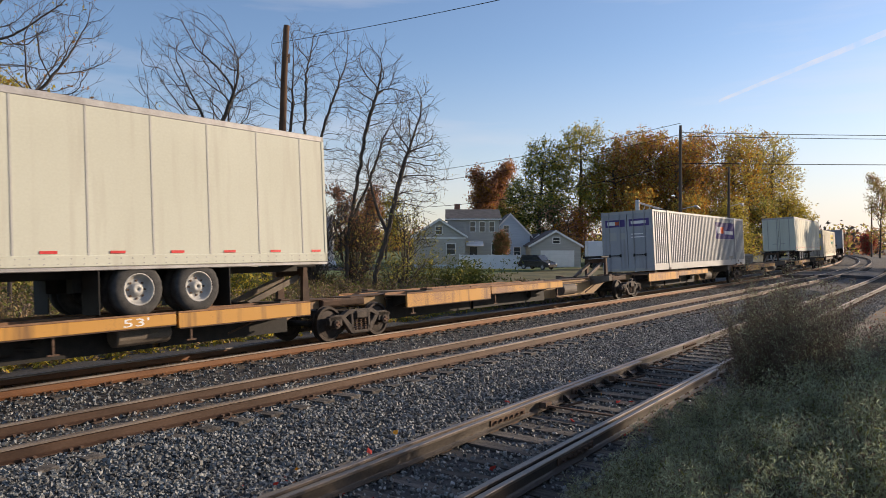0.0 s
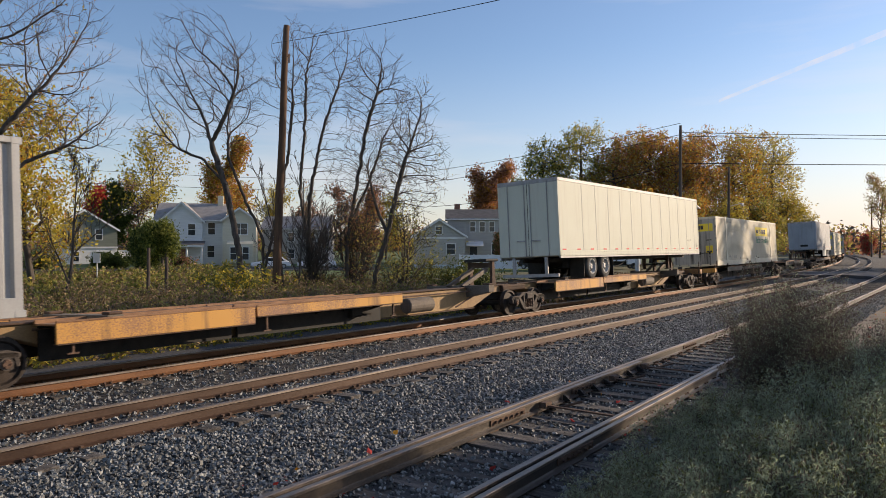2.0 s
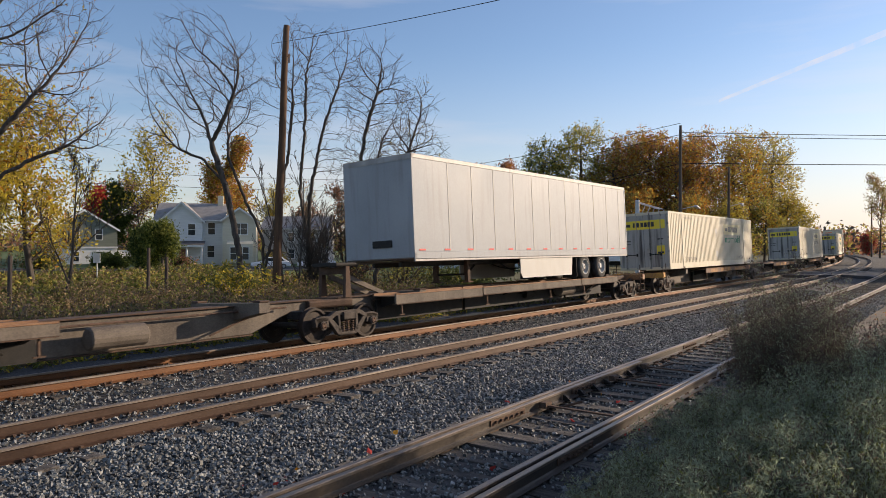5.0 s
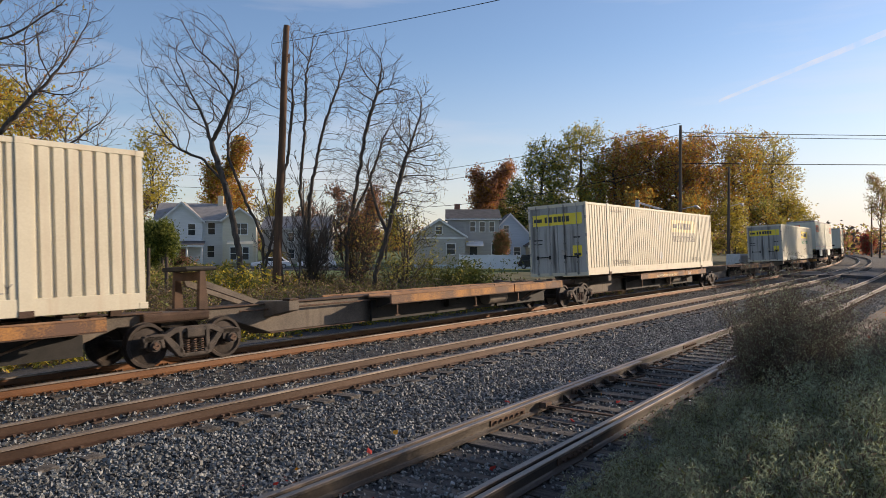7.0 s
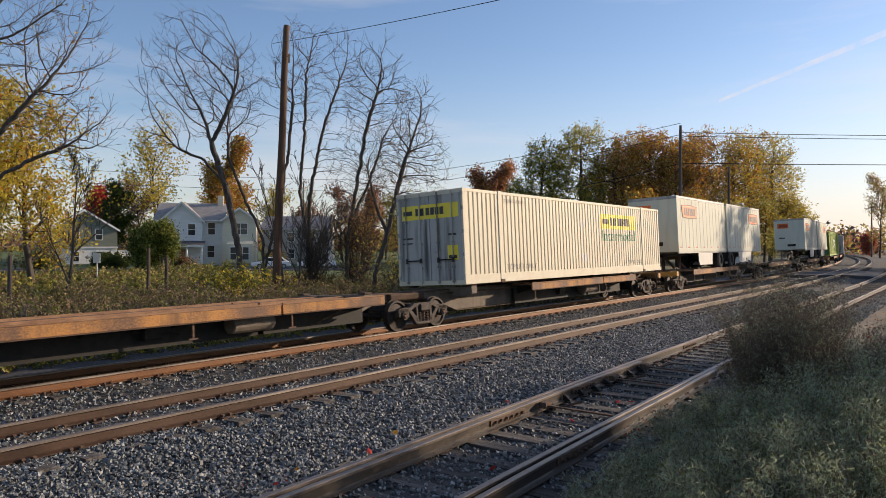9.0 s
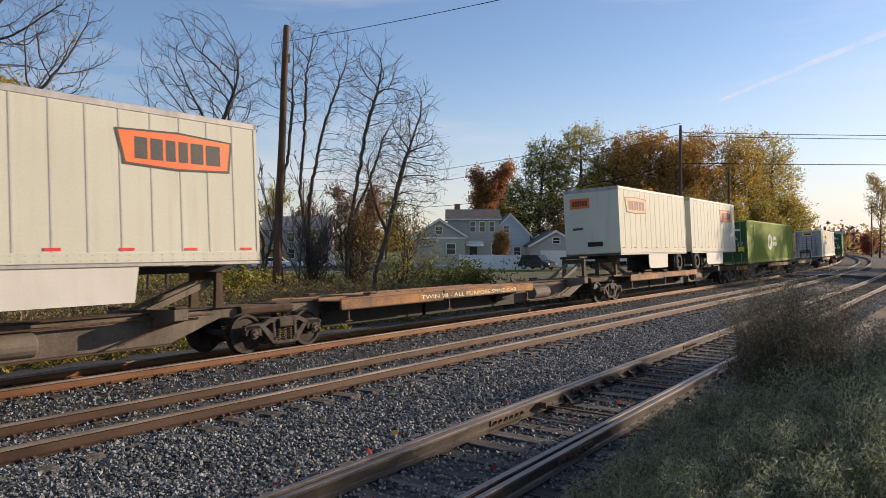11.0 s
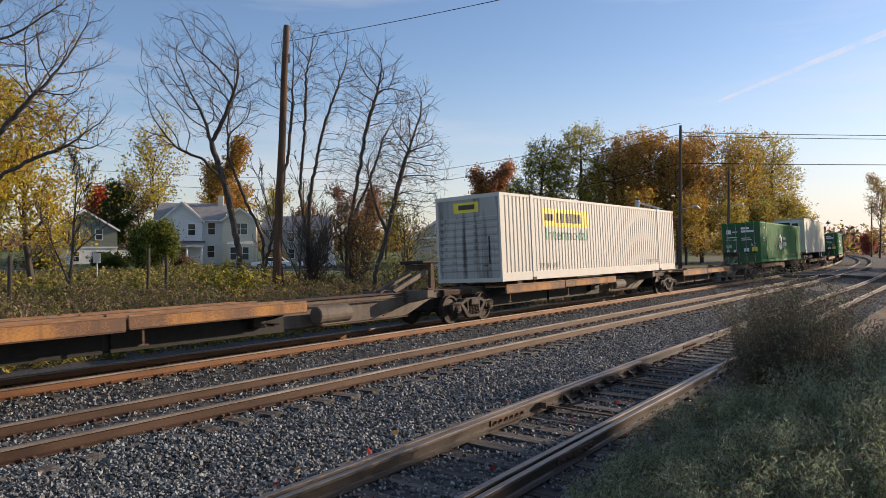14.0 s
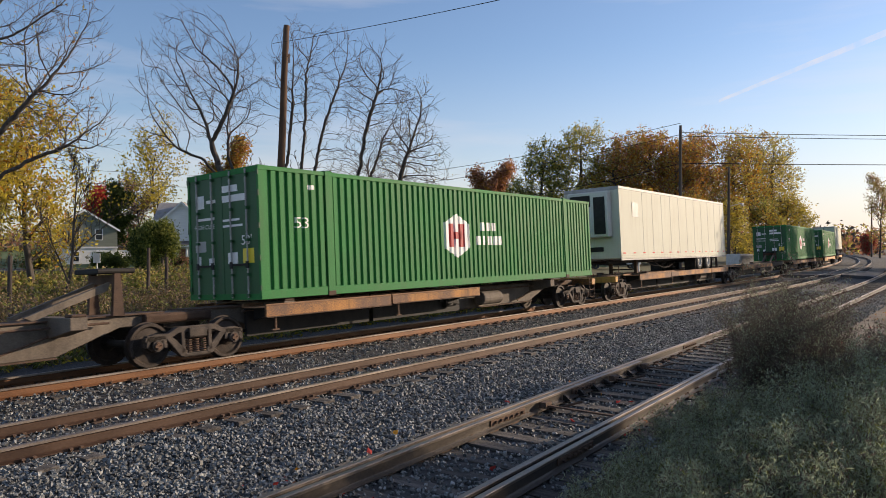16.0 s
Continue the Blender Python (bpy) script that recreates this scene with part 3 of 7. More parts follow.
def container(name, label, side_m, frame_m, end_m, ribs, decals, end_decals, reefer=False):
    """A 53-foot container: posts, rails, corrugated walls, door end with locking bars. decals: (kind, x0, x1, z0, z1, material[, text])."""
    th = thing(name, label, "container", "containers on the train")
    h0, h1 = CZ, CZ + CH
    x0, x1, y0, y1 = -CL / 2, CL / 2, -CW / 2, CW / 2
    # crest, flank, depth and bottom rail of this make
    RIB[0], RIB[1], depth, sill = (0.4, 0.14, 0.06, 0.32) if side_m is silver_m else (0.66, 0.08, 0.034, 0.29) if side_m in (cream_m, white_m) else (0.54, 0.08, 0.05, 0.2)
    pitch = (CL - 0.24) / ribs
    part("floor", Mesh().box(x0 + 0.05, x1 - 0.05, y0 + 0.06, y1 - 0.06, h0 + 0.03, h0 + 0.16, 0.01), black_m, th)
    part("roof", Mesh().box(x0 + 0.02, x1 - 0.02, y0 + 0.03, y1 - 0.03, h1 - 0.05, h1 - 0.012, 0.01), frame_m, th)
    for sy in (-1, 1):
        ya = sy * CW / 2
        yb = ya - sy * 0.07
        lo, hi = min(ya, yb), max(ya, yb)
        part("bottom_rail", Mesh().box(x0 + 0.12, x1 - 0.12, lo, hi, h0, h0 + sill, 0.008), frame_m, th)
        part("top_rail", Mesh().box(x0 + 0.12, x1 - 0.12, lo, hi, h1 - 0.1, h1, 0.008), frame_m, th)
        wall = corr_wall(x0 + 0.12, x1 - 0.12, h0 + sill, h1 - 0.1, pitch, depth, y0 + 0.012, x0 + 0.12)
        o = part("side_wall", wall, side_m, th)
        if sy == 1:
            o.matrix_basis = pose(0, 0, 0, 0, 0, 180)
        for cx in (x0, x1 - 0.12):
            p = part("corner_post", Mesh().box(cx, cx + 0.12, lo, hi, h0, h1, 0.01), frame_m, th)
            for hz in (h0, h1 - 0.115):
                part("corner_casting", Mesh().box(cx - 0.004, cx + 0.16, lo - 0.005, hi + 0.005, hz - 0.003, hz + 0.118, 0.012), frame_m, p)
        for cx in (x0 + CORNER, x1 - CORNER - 0.16):
            p = part("lifting_post", Mesh().box(cx - 0.03, cx + 0.19, lo - (0.016 if sy < 0 else 0), hi + (0.016 if sy > 0 else 0), h0 + 0.01, h1 - 0.01, 0.01), frame_m, th)
            for hz in (h0 - 0.02, h1 - 0.1):
                part("corner_casting", Mesh().box(cx - 0.035, cx + 0.195, lo - 0.02, hi + 0.02, hz, hz + 0.122, 0.012), frame_m if hz > h0 else brown_m, p)
    # door end at low x
    part("door_header", Mesh().box(x0 - 0.003, x0 + 0.1, y0 + 0.07, y1 - 0.07, h1 - 0.13, h1 - 0.002, 0.008), frame_m, th)
    part("door_sill", Mesh().box(x0 - 0.003, x0 + 0.1, y0 + 0.07, y1 - 0.07, h0, h0 + 0.13, 0.008), frame_m, th)
    part("front_wall", Mesh().box(x1 - 0.06, x1 - 0.01, y0 + 0.07, y1 - 0.07, h0 + 0.05, h1 - 0.05, 0.01), frame_m, th)
    if reefer:
        d = part("end_wall", Mesh().box(x0 + 0.012, x0 + 0.05, y0 + 0.07, y1 - 0.07, h0 + 0.13, h1 - 0.13), end_m, th)
        for i in range(8):
            z = h0 + 0.35 + i * 0.235
            part("rib", Mesh().prism_y([(x0 + 0.012, z), (x0 - 0.012, z + 0.04), (x0 - 0.012, z + 0.13), (x0 + 0.012, z + 0.17)], y0 + 0.12, y1 - 0.12), end_m, d)
        part("ladder_rail", Mesh().tube((x0 - 0.02, y0 + 0.45, h0 + 0.6), (x0 - 0.02, y0 + 0.45, h0 + 1.5), 0.02), black_m, d)
    else:
        for sy in (-1, 1):
            ya, yb = (y0 + 0.07, -0.012) if sy < 0 else (0.012, y1 - 0.07)
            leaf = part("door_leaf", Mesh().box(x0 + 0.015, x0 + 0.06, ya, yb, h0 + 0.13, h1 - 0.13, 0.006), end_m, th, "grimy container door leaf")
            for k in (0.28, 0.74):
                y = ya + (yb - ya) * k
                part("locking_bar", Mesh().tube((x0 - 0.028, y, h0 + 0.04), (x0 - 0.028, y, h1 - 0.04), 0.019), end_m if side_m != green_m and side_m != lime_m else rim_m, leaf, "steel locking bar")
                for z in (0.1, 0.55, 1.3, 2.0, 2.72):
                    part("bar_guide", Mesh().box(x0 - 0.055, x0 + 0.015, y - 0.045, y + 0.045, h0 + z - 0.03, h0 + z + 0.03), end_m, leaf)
                part("door_handle", Mesh().box(x0 - 0.06, x0 - 0.035, y - 0.02, y + 0.34 * (1 if k < 0.5 else -1), h0 + 0.75, h0 + 0.79).box(x0 - 0.06, x0 - 0.03, y - 0.04, y + 0.04, h0 + 0.69, h0 + 0.84), black_m, leaf)
            for z in (0.25, 0.9, 1.6, 2.3, 2.75):
                yy = ya if sy < 0 else yb
                part("hinge", Mesh().box(x0 - 0.02, x0 + 0.02, min(yy, yy + sy * 0.06) - 0.01, max(yy, yy + sy * 0.06) + 0.01, h0 + z - 0.06, h0 + z + 0.06), end_m, leaf)
    for k, a, b, c, d, m, *txt in decals:      # on the near wall, x from the low end
        a0 = x0 + a
        if k in ("bar", "shield"):
            mm = on_corr(*(bar if k == "bar" else shield)(0, b - a, 0, d - c), a0, h0 + c, pitch, depth, y0 + 0.012, x0 + 0.12, 0.004 if k == 'shield' or m not in (ink_m, white_ink_m, orange_dec_m, grey_ink_m, darkred_m, green_m, lime_m) else 0.008)
            part("decal", mm, m, th, txt[0] if txt else "painted panel")
        else:
            mm = on_corr(*lettering(txt[0], d - c, b - a), a0, h0 + c, pitch, depth, y0 + 0.012, x0 + 0.12, 0.008)
            part("lettering", mm, m, th, "painted words on the ribs")
    for k, a, b, c, d, m, *txt in end_decals:  # on the door end, y from the near edge
        y = y1 - a
        vs, fs = bar(0, b - a, 0, d - c) if k == "bar" else lettering(txt[0], d - c, b - a)
        lift = 0.003 if m in (yellow_m, pale_yellow_m, purple_m, orange_dec_m) or not fs else 0.006
        lift = lift if k == "bar" else 0.007
        part("decal" if k == "bar" else "lettering", Mesh().add([(x0 + 0.014 - lift, y - x, h0 + c + z) for x, _, z in vs], fs), m, th, txt[0] if k == "bar" and txt else "door marking")
    return th


def wheel_pair(th, x, z, r, w_out, rim_mat):
    """Twin tyres with dished rims on one axle of a trailer."""
    ax = part("axle", Mesh().tube((x, -w_out + 0.1, z), (x, w_out - 0.1, z), 0.065, n=10), black_m, th)
    for sy in (-1, 1):
        for k in (0, 1):
            yo = sy * (w_out - k * 0.32)
            yi = sy * (w_out - k * 0.32 - 0.26)
            prof = [(yo, r * 0.58), (yo + sy * 0.0, r * 0.66), (yo - sy * 0.0 + sy * 0.012, r * 0.8), (yo - sy * 0.03, r * 0.96), (yo - sy * 0.06, r), (yi + sy * 0.06, r), (yi, r * 0.9), (yi, r * 0.58)]
            ty = part("tyre", Mesh().lathe_y(prof, 24, x, z), rubber_m, th, "black dusty trailer tyre", smooth=True)
            if k == 0:
                rim = [(yo + sy * 0.004, r * 0.6), (yo - sy * 0.0, r * 0.56), (yo - sy * 0.06, r * 0.52), (yo - sy * 0.11, r * 0.4), (yo - sy * 0.1, r * 0.25), (yo - sy * 0.05, r * 0.22), (yo - sy * 0.03, r * 0.05),
                       (yo - sy * 0.16, r * 0.05), (yo - sy * 0.16, r * 0.6)]
                rm = part("rim", Mesh().lathe_y(rim, 24, x, z), rim_mat, ty, "steel wheel rim", smooth=True)
                hb = Mesh()
                for i in range(8):
                    a = i * 0.7854
                    hb.tube((x + r * 0.33 * math.cos(a), yo - sy * 0.12, z + r * 0.33 * math.sin(a)), (x + r * 0.33 * math.cos(a), yo - sy * 0.085, z + r * 0.33 * math.sin(a)), 0.022, n=6)
                part("nut_ring", hb, iron_m, ty, kind="stuff")


def trailer(name, label, length, floor, top, panels, bogie, decals, legs=None, end="doors", skirt=None, body_m=None, strips=True, reefer=False):
    """A road trailer; bogie: x of the wheels from the low end; end: what closes the low end."""
    th = thing(name, label, "trailer", "trailers on the train")
    x0, x1, w = -length / 2, length / 2, 1.295
    body_m = body_m or trailer_m
    part("body", Mesh().box(x0 + 0.02, x1 - 0.02, -w + 0.012, w - 0.012, floor + 0.02, top - 0.03), body_m, th, bevel=0.02)
    part("roof", Mesh().box(x0 + 0.03, x1 - 0.03, -w + 0.02, w - 0.02, top - 0.032, top - 0.004, 0.01), alu_m, th)
    for sy in (-1, 1):
        a, b = sorted((sy * w, sy * (w - 0.05)))
        part("top_rail", Mesh().box(x0, x1, a, b, top - 0.13, top, 0.012), alu_m, th, "grey aluminium top rail")
        part("bottom_rail", Mesh().box(x0, x1, a, b, floor, floor + 0.2, 0.012), body_m, th)
        part("floor_edge", Mesh().box(x0 + 0.02, x1 - 0.02, a, b, floor - 0.07, floor - 0.004, 0.01), alu_m, th)
        riv = Mesh()
        for i in range(int(length / 0.22)):
            x = x0 + 0.1 + i * 0.22
            y = sy * w
            for zz in (floor + 0.05, floor + 0.14):
                riv.box(x - 0.01, x + 0.01, y - 0.004, y + 0.004, zz - 0.01, zz + 0.01)
        part("rivets", riv, alu_m, th, kind="stuff")
        for cx in (x0, x1 - 0.07):
            part("corner_post", Mesh().box(cx, cx + 0.07, a, b, floor, top, 0.012), body_m, th)
        for i in range(1, panels):
            x = x1 - 0.74 - (i - 1) * 1.221 if length > 12 else x0 + length * i / panels
            o = part("panel_seam", Mesh().box(x - 0.016, x + 0.016, a + 0.004 if sy < 0 else b - 0.04, a + 0.04 if sy < 0 else b - 0.004, floor + 0.19, top - 0.12, 0.004), seam_m, th)
        if strips:
            n = int(length / 1.1)
            for i in range(n):
                x = x0 + 0.35 + i * (length - 0.7) / max(n - 1, 1)
                for dx, m in ((0, red_m),):
                    y = sy * (w + 0.002)
                    part("reflector", Mesh().box(x + dx - 0.14, x + dx + 0.14, min(y, y - sy * 0.004), max(y, y - sy * 0.004), floor + 0.225, floor + 0.275), m, th)
    # ends
    e = part("end_wall", Mesh().box(x0 - 0.004, x0 + 0.02, -w + 0.05, w - 0.05, floor + 0.05, top - 0.12), body_m, th)
    part("end_header", Mesh().box(x0 - 0.02, x0 + 0.03, -w + 0.02, w - 0.02, top - 0.16, top - 0.002, 0.01), alu_m, th)
    if end == "doors":
        for y in (-0.85, -0.12, 0.12, 0.85):
            part("locking_bar", Mesh().tube((x0 - 0.03, y, floor + 0.02), (x0 - 0.03, y, top - 0.08), 0.018), alu_m, e)
        part("door_gap", Mesh().box(x0 - 0.006, x0, -0.01, 0.01, floor + 0.05, top - 0.16), black_m, e)
        for ya in (-0.5, 0.12):
            part("door_handle", Mesh().box(x0 - 0.05, x0 - 0.02, ya, ya + 0.38, floor + 0.6, floor + 0.65), alu_m, e)
        part("bumper", Mesh().box(x0 - 0.02, x0 + 0.08, -w + 0.1, w - 0.1, floor - 0.75, floor - 0.63, 0.01).box(x0, x0 + 0.06, -0.75, -0.63, floor - 0.65, floor).box(x0, x0 + 0.06, 0.63, 0.75, floor - 0.65, floor), alu_m, th)
    elif end == "nose":
        part("air_box", Mesh().box(x0 - 0.05, x0, -0.5, 0.2, floor + 0.35, floor + 0.55, 0.02), black_m, e)
    if reefer:
        u = part("cooling_unit", Mesh().box(x0 - 0.42, x0 - 0.004, -0.95, 0.95, floor + 0.95, top - 0.2), white_m, th, "white cooling unit", bevel=0.05)
        part("grille", Mesh().box(x0 - 0.44, x0 - 0.42, -0.82, -0.3, floor + 1.1, top - 0.45), black_m, u)
        part("fan_guard", Mesh().box(x0 - 0.44, x0 - 0.42, -0.15, 0.8, top - 0.85, top - 0.35), black_m, u)
    # underside
    part("frame_beam", Mesh().box(x0 + 0.3, x1 - 0.3, -0.55, -0.45, floor - 0.2, floor - 0.07).box(x0 + 0.3, x1 - 0.3, 0.45, 0.55, floor - 0.2, floor - 0.07), black_m, th)
    r = 0.5
    zt = 1.005 + r
    lo, hi = min(bogie) - 0.9, max(bogie) + 0.9
    part("slider", Mesh().box(x0 + lo, x0 + hi, -0.62, -0.4, zt - 0.02, floor - 0.2).box(x0 + lo, x0 + hi, 0.4, 0.62, zt - 0.02, floor - 0.2), black_m, th)
    for b in bogie:
        wheel_pair(th, x0 + b, zt, r, 1.25, rim_m if length > 12 else black_m)
    for b, s in ((min(bogie) - 0.75, 1), (max(bogie) + 0.72, 1)):
        for sy in (-1, 1):
            part("mud_flap", Mesh().box(x0 + b, x0 + b + 0.02, sy * 0.95 - 0.3, sy * 0.95 + 0.3, floor - 0.85, floor - 0.08), black_m, th)
    if length > 12:
        for yy, dip in ((-0.7, 0.38), (-0.3, 0.28)):
            xs = [min(bogie) + 1.6 + i * 0.42 for i in range(9)] if min(bogie) < 6 else [max(bogie) - 7.0 + i * 0.42 for i in range(9)]
            part("air_hose", pipe([(x0 + x, yy, floor - 0.12 - dip * (1 - ((i - 4) / 4.0) ** 2)) for i, x in enumerate(xs)], [0.02] * 9, 6), black_m, th, "sagging black air hose")
    if legs:
        for sy in (-1, 1):
            part("landing_leg", Mesh().box(x0 + legs - 0.07, x0 + legs + 0.07, sy * 0.62 - 0.07, sy * 0.62 + 0.07, floor - 0.72, floor - 0.05, 0.01).box(x0 + legs - 0.13, x0 + legs + 0.13, sy * 0.62 - 0.12, sy * 0.62 + 0.12, floor - 0.76, floor - 0.72), brown_m, th)
        part("leg_brace", Mesh().tube((x0 + legs, -0.6, floor - 0.5), (x0 + legs, 0.6, floor - 0.5), 0.03, n=6).tube((x0 + legs, -0.55, floor - 0.6), (x0 + legs + 0.8, -0.45, floor - 0.1), 0.03, n=6), black_m, th)
    if skirt:
        a, b = skirt
        part("side_skirt", Mesh().prism_y([(x0 + a, floor - 0.06), (x0 + b, floor - 0.06), (x0 + b - 0.1, floor - 0.72), (x0 + a + 0.15, floor - 0.72), (x0 + a, floor - 0.55)], -w + 0.03, -w + 0.06), white_m, th, "white side skirt panel")
        part("side_skirt", Mesh().prism_y([(x0 + a, floor - 0.06), (x0 + b, floor - 0.06), (x0 + b - 0.1, floor - 0.72), (x0 + a + 0.15, floor - 0.72), (x0 + a, floor - 0.55)], w - 0.06, w - 0.03), white_m, th, "white side skirt panel")
    for i, (face, a, b, c, d, m, *txt) in enumerate(decals):
        if txt and txt[0] == "swoop":      # a panel narrowing downwards
            vs, fs = [(0, 0, (d - c) * 0.93), ((b - a) / 2, 0, d - c), (b - a, 0, (d - c) * 0.91), (b - a - 0.08, 0, 0.05), ((b - a) / 2, 0, 0.0), (0.14, 0, 0.05)], [(5, 4, 3, 2, 1, 0)]
        elif txt:
            vs, fs = lettering(txt[0], d - c, b - a)
        else:
            vs, fs = bar(0, b - a, 0, d - c)
        lift = 0.012 + 0.003 * min(i, 2)
        if face == "side":
            part("decal", Mesh().add([(x0 + a + x, -w + 0.008 - lift, floor + c + z) for x, _, z in vs], fs), m, th, "painted marking")
        else:
            part("decal", Mesh().add([(x0 - 0.004 - lift, w - a - x, floor + c + z) for x, _, z in vs], fs), m, th, "painted marking")
    return th


def bogie_thing():
    """A three-piece freight bogie, its frame standing on two wheelsets."""
    th = thing("rail_bogie", "rusty three-piece freight bogie on steel wheels", "bogie", "bogies of the train")
    for sy in (-1, 1):
        y0, y1 = sorted((sy * 1.06, sy * 0.93))
        fr = Mesh()
        fr.prism_y([(-1.1, 0.5), (-1.1, 0.58), (-0.9, 0.64), (-0.62, 0.63), (-0.42, 0.735), (0.42, 0.735), (0.62, 0.63), (0.9, 0.64), (1.1, 0.58), (1.1, 0.5), (0.6, 0.52), (0.4, 0.62), (-0.4, 0.62), (-0.6, 0.52)], y0, y1)
        fr.prism_y([(-0.68, 0.55), (-0.52, 0.55), (-0.22, 0.26), (-0.22, 0.14), (-0.36, 0.16)], y0, y1)
        fr.prism_y([(0.68, 0.55), (0.36, 0.16), (0.22, 0.14), (0.22, 0.26), (0.52, 0.55)], y0, y1)
        fr.box(-0.3, 0.3, y0, y1, 0.13, 0.22, 0.02)
        for k in (-1, 1):
            fr.box(k * 0.3 - 0.045, k * 0.3 + 0.045, y0, y1, 0.2, 0.66, 0.02)
            fr.prism_y([(k * 0.865 - 0.2, 0.62), (k * 0.865 + 0.2, 0.6), (k * 0.865 + 0.22, 0.36), (k * 0.865 + 0.15, 0.36), (k * 0.865 + 0.12, 0.5), (k * 0.865 - 0.12, 0.5), (k * 0.865 - 0.15, 0.38), (k * 0.865 - 0.22, 0.4)], y0, y1)
        s = part("side_frame", fr, truck_m, th, "cast steel side frame", bevel=0.012)
        for k in (-0.16, 0.0, 0.16):
            sp = Mesh()
            for i in range(6):
                z = 0.235 + i * 0.045
                sp.lathe_y([(-0.01, 0.05), (0.01, 0.05), (0.01, 0.07), (-0.01, 0.07)], 10)
                m = Matrix.Translation((k, (y0 + y1) / 2, z)) @ Matrix.Rotation(radians(90), 4, 'X') @ Matrix.Diagonal((1.0, 1.15, 1.0, 1.0))
                for q in range(len(sp.v) - 40, len(sp.v)):
                    sp.v[q] = (m @ Vector(sp.v[q]))[:]
            part("spring", sp, iron_m, s)
        for k in (-1, 1):
            part("axle_box", Mesh().tube((k * 0.865, sy * 0.9, 0.42), (k * 0.865, sy * 1.1, 0.42), 0.11, n=12), truck_m, s)
    part("bolster", Mesh().box(-0.19, 0.19, -1.12, 1.12, 0.5, 0.7, 0.03).box(-0.25, 0.25, -0.3, 0.3, 0.7, 0.8, 0.02), truck_m, th)
    for k in (-1, 1):
        w = new("wheelset", WHEELSET)
        w.parent = th
        w.location = (k * 0.865, 0, 0.42)
        tagged(w, "pair of worn steel wheels on an axle")
        for sy in (-1, 1):
            cap = part("bearing_cap", CAPS[sy], iron_m, w)
    return th


def wheelset_mesh():
    m = Mesh().tube((0, -1.1, 0), (0, 1.1, 0), 0.08, n=12)
    for sy in (-1, 1):
        m.lathe_y([(sy * 0.83, 0.08), (sy * 0.83, 0.13), (sy * 0.79, 0.18), (sy * 0.775, 0.33), (sy * 0.82, 0.365), (sy * 0.82, 0.42), (sy * 0.71, 0.426), (sy * 0.71, 0.45), (sy * 0.685, 0.45), (sy * 0.685, 0.36), (sy * 0.72, 0.33), (sy * 0.72, 0.16), (sy * 0.68, 0.13), (sy * 0.68, 0.08)], 22)
    return m.data("wheelset", wheel_m)


def cap_mesh(sy):
    m = Mesh().tube((0, sy * 1.09, 0), (0, sy * 1.125, 0), 0.085, 0.07, n=12)
    for i in range(3):
        a = i * 2.0944
        m.tube((0.05 * math.cos(a), sy * 1.12, 0.05 * math.sin(a)), (0.05 * math.cos(a), sy * 1.145, 0.05 * math.sin(a)), 0.016, n=6)
    return m.data("bearing_cap", iron_m)


WHEELSET, CAPS = wheelset_mesh(), {-1: cap_mesh(-1), 1: cap_mesh(1)}


def hitch(th, x, way):
    """A trailer hitch: stand with a locking plate and a slanting strut. way: +1 if the strut runs to higher x."""
    h = part("hitch_stand", Mesh().prism_y([(x - 0.1, 1.02), (x + 0.12, 1.02), (x + 0.07, 1.82), (x - 0.05, 1.82)], -0.5, -0.4).prism_y([(x - 0.1, 1.02), (x + 0.12, 1.02), (x + 0.07, 1.82), (x - 0.05, 1.82)], 0.4, 0.5)
             .box(x - 0.06, x + 0.08, -0.45, 0.45, 1.62, 1.8, 0.02), brown_m, th, "rusty trailer hitch stand")
    part("hitch_plate", Mesh().box(x - 0.35, x + 0.4, -0.45, 0.45, 1.82, 1.92, 0.03), black_m, h, bevel=0.015)
    part("strut", Mesh().prism_y([(x + way * 0.05, 1.66), (x + way * 0.1, 1.5), (x + way * 1.45, 1.03), (x + way * 1.6, 1.1)], -0.33, -0.24)
         .prism_y([(x + way * 0.05, 1.66), (x + way * 0.1, 1.5), (x + way * 1.45, 1.03), (x + way * 1.6, 1.1)], 0.24, 0.33), spine_m, h)


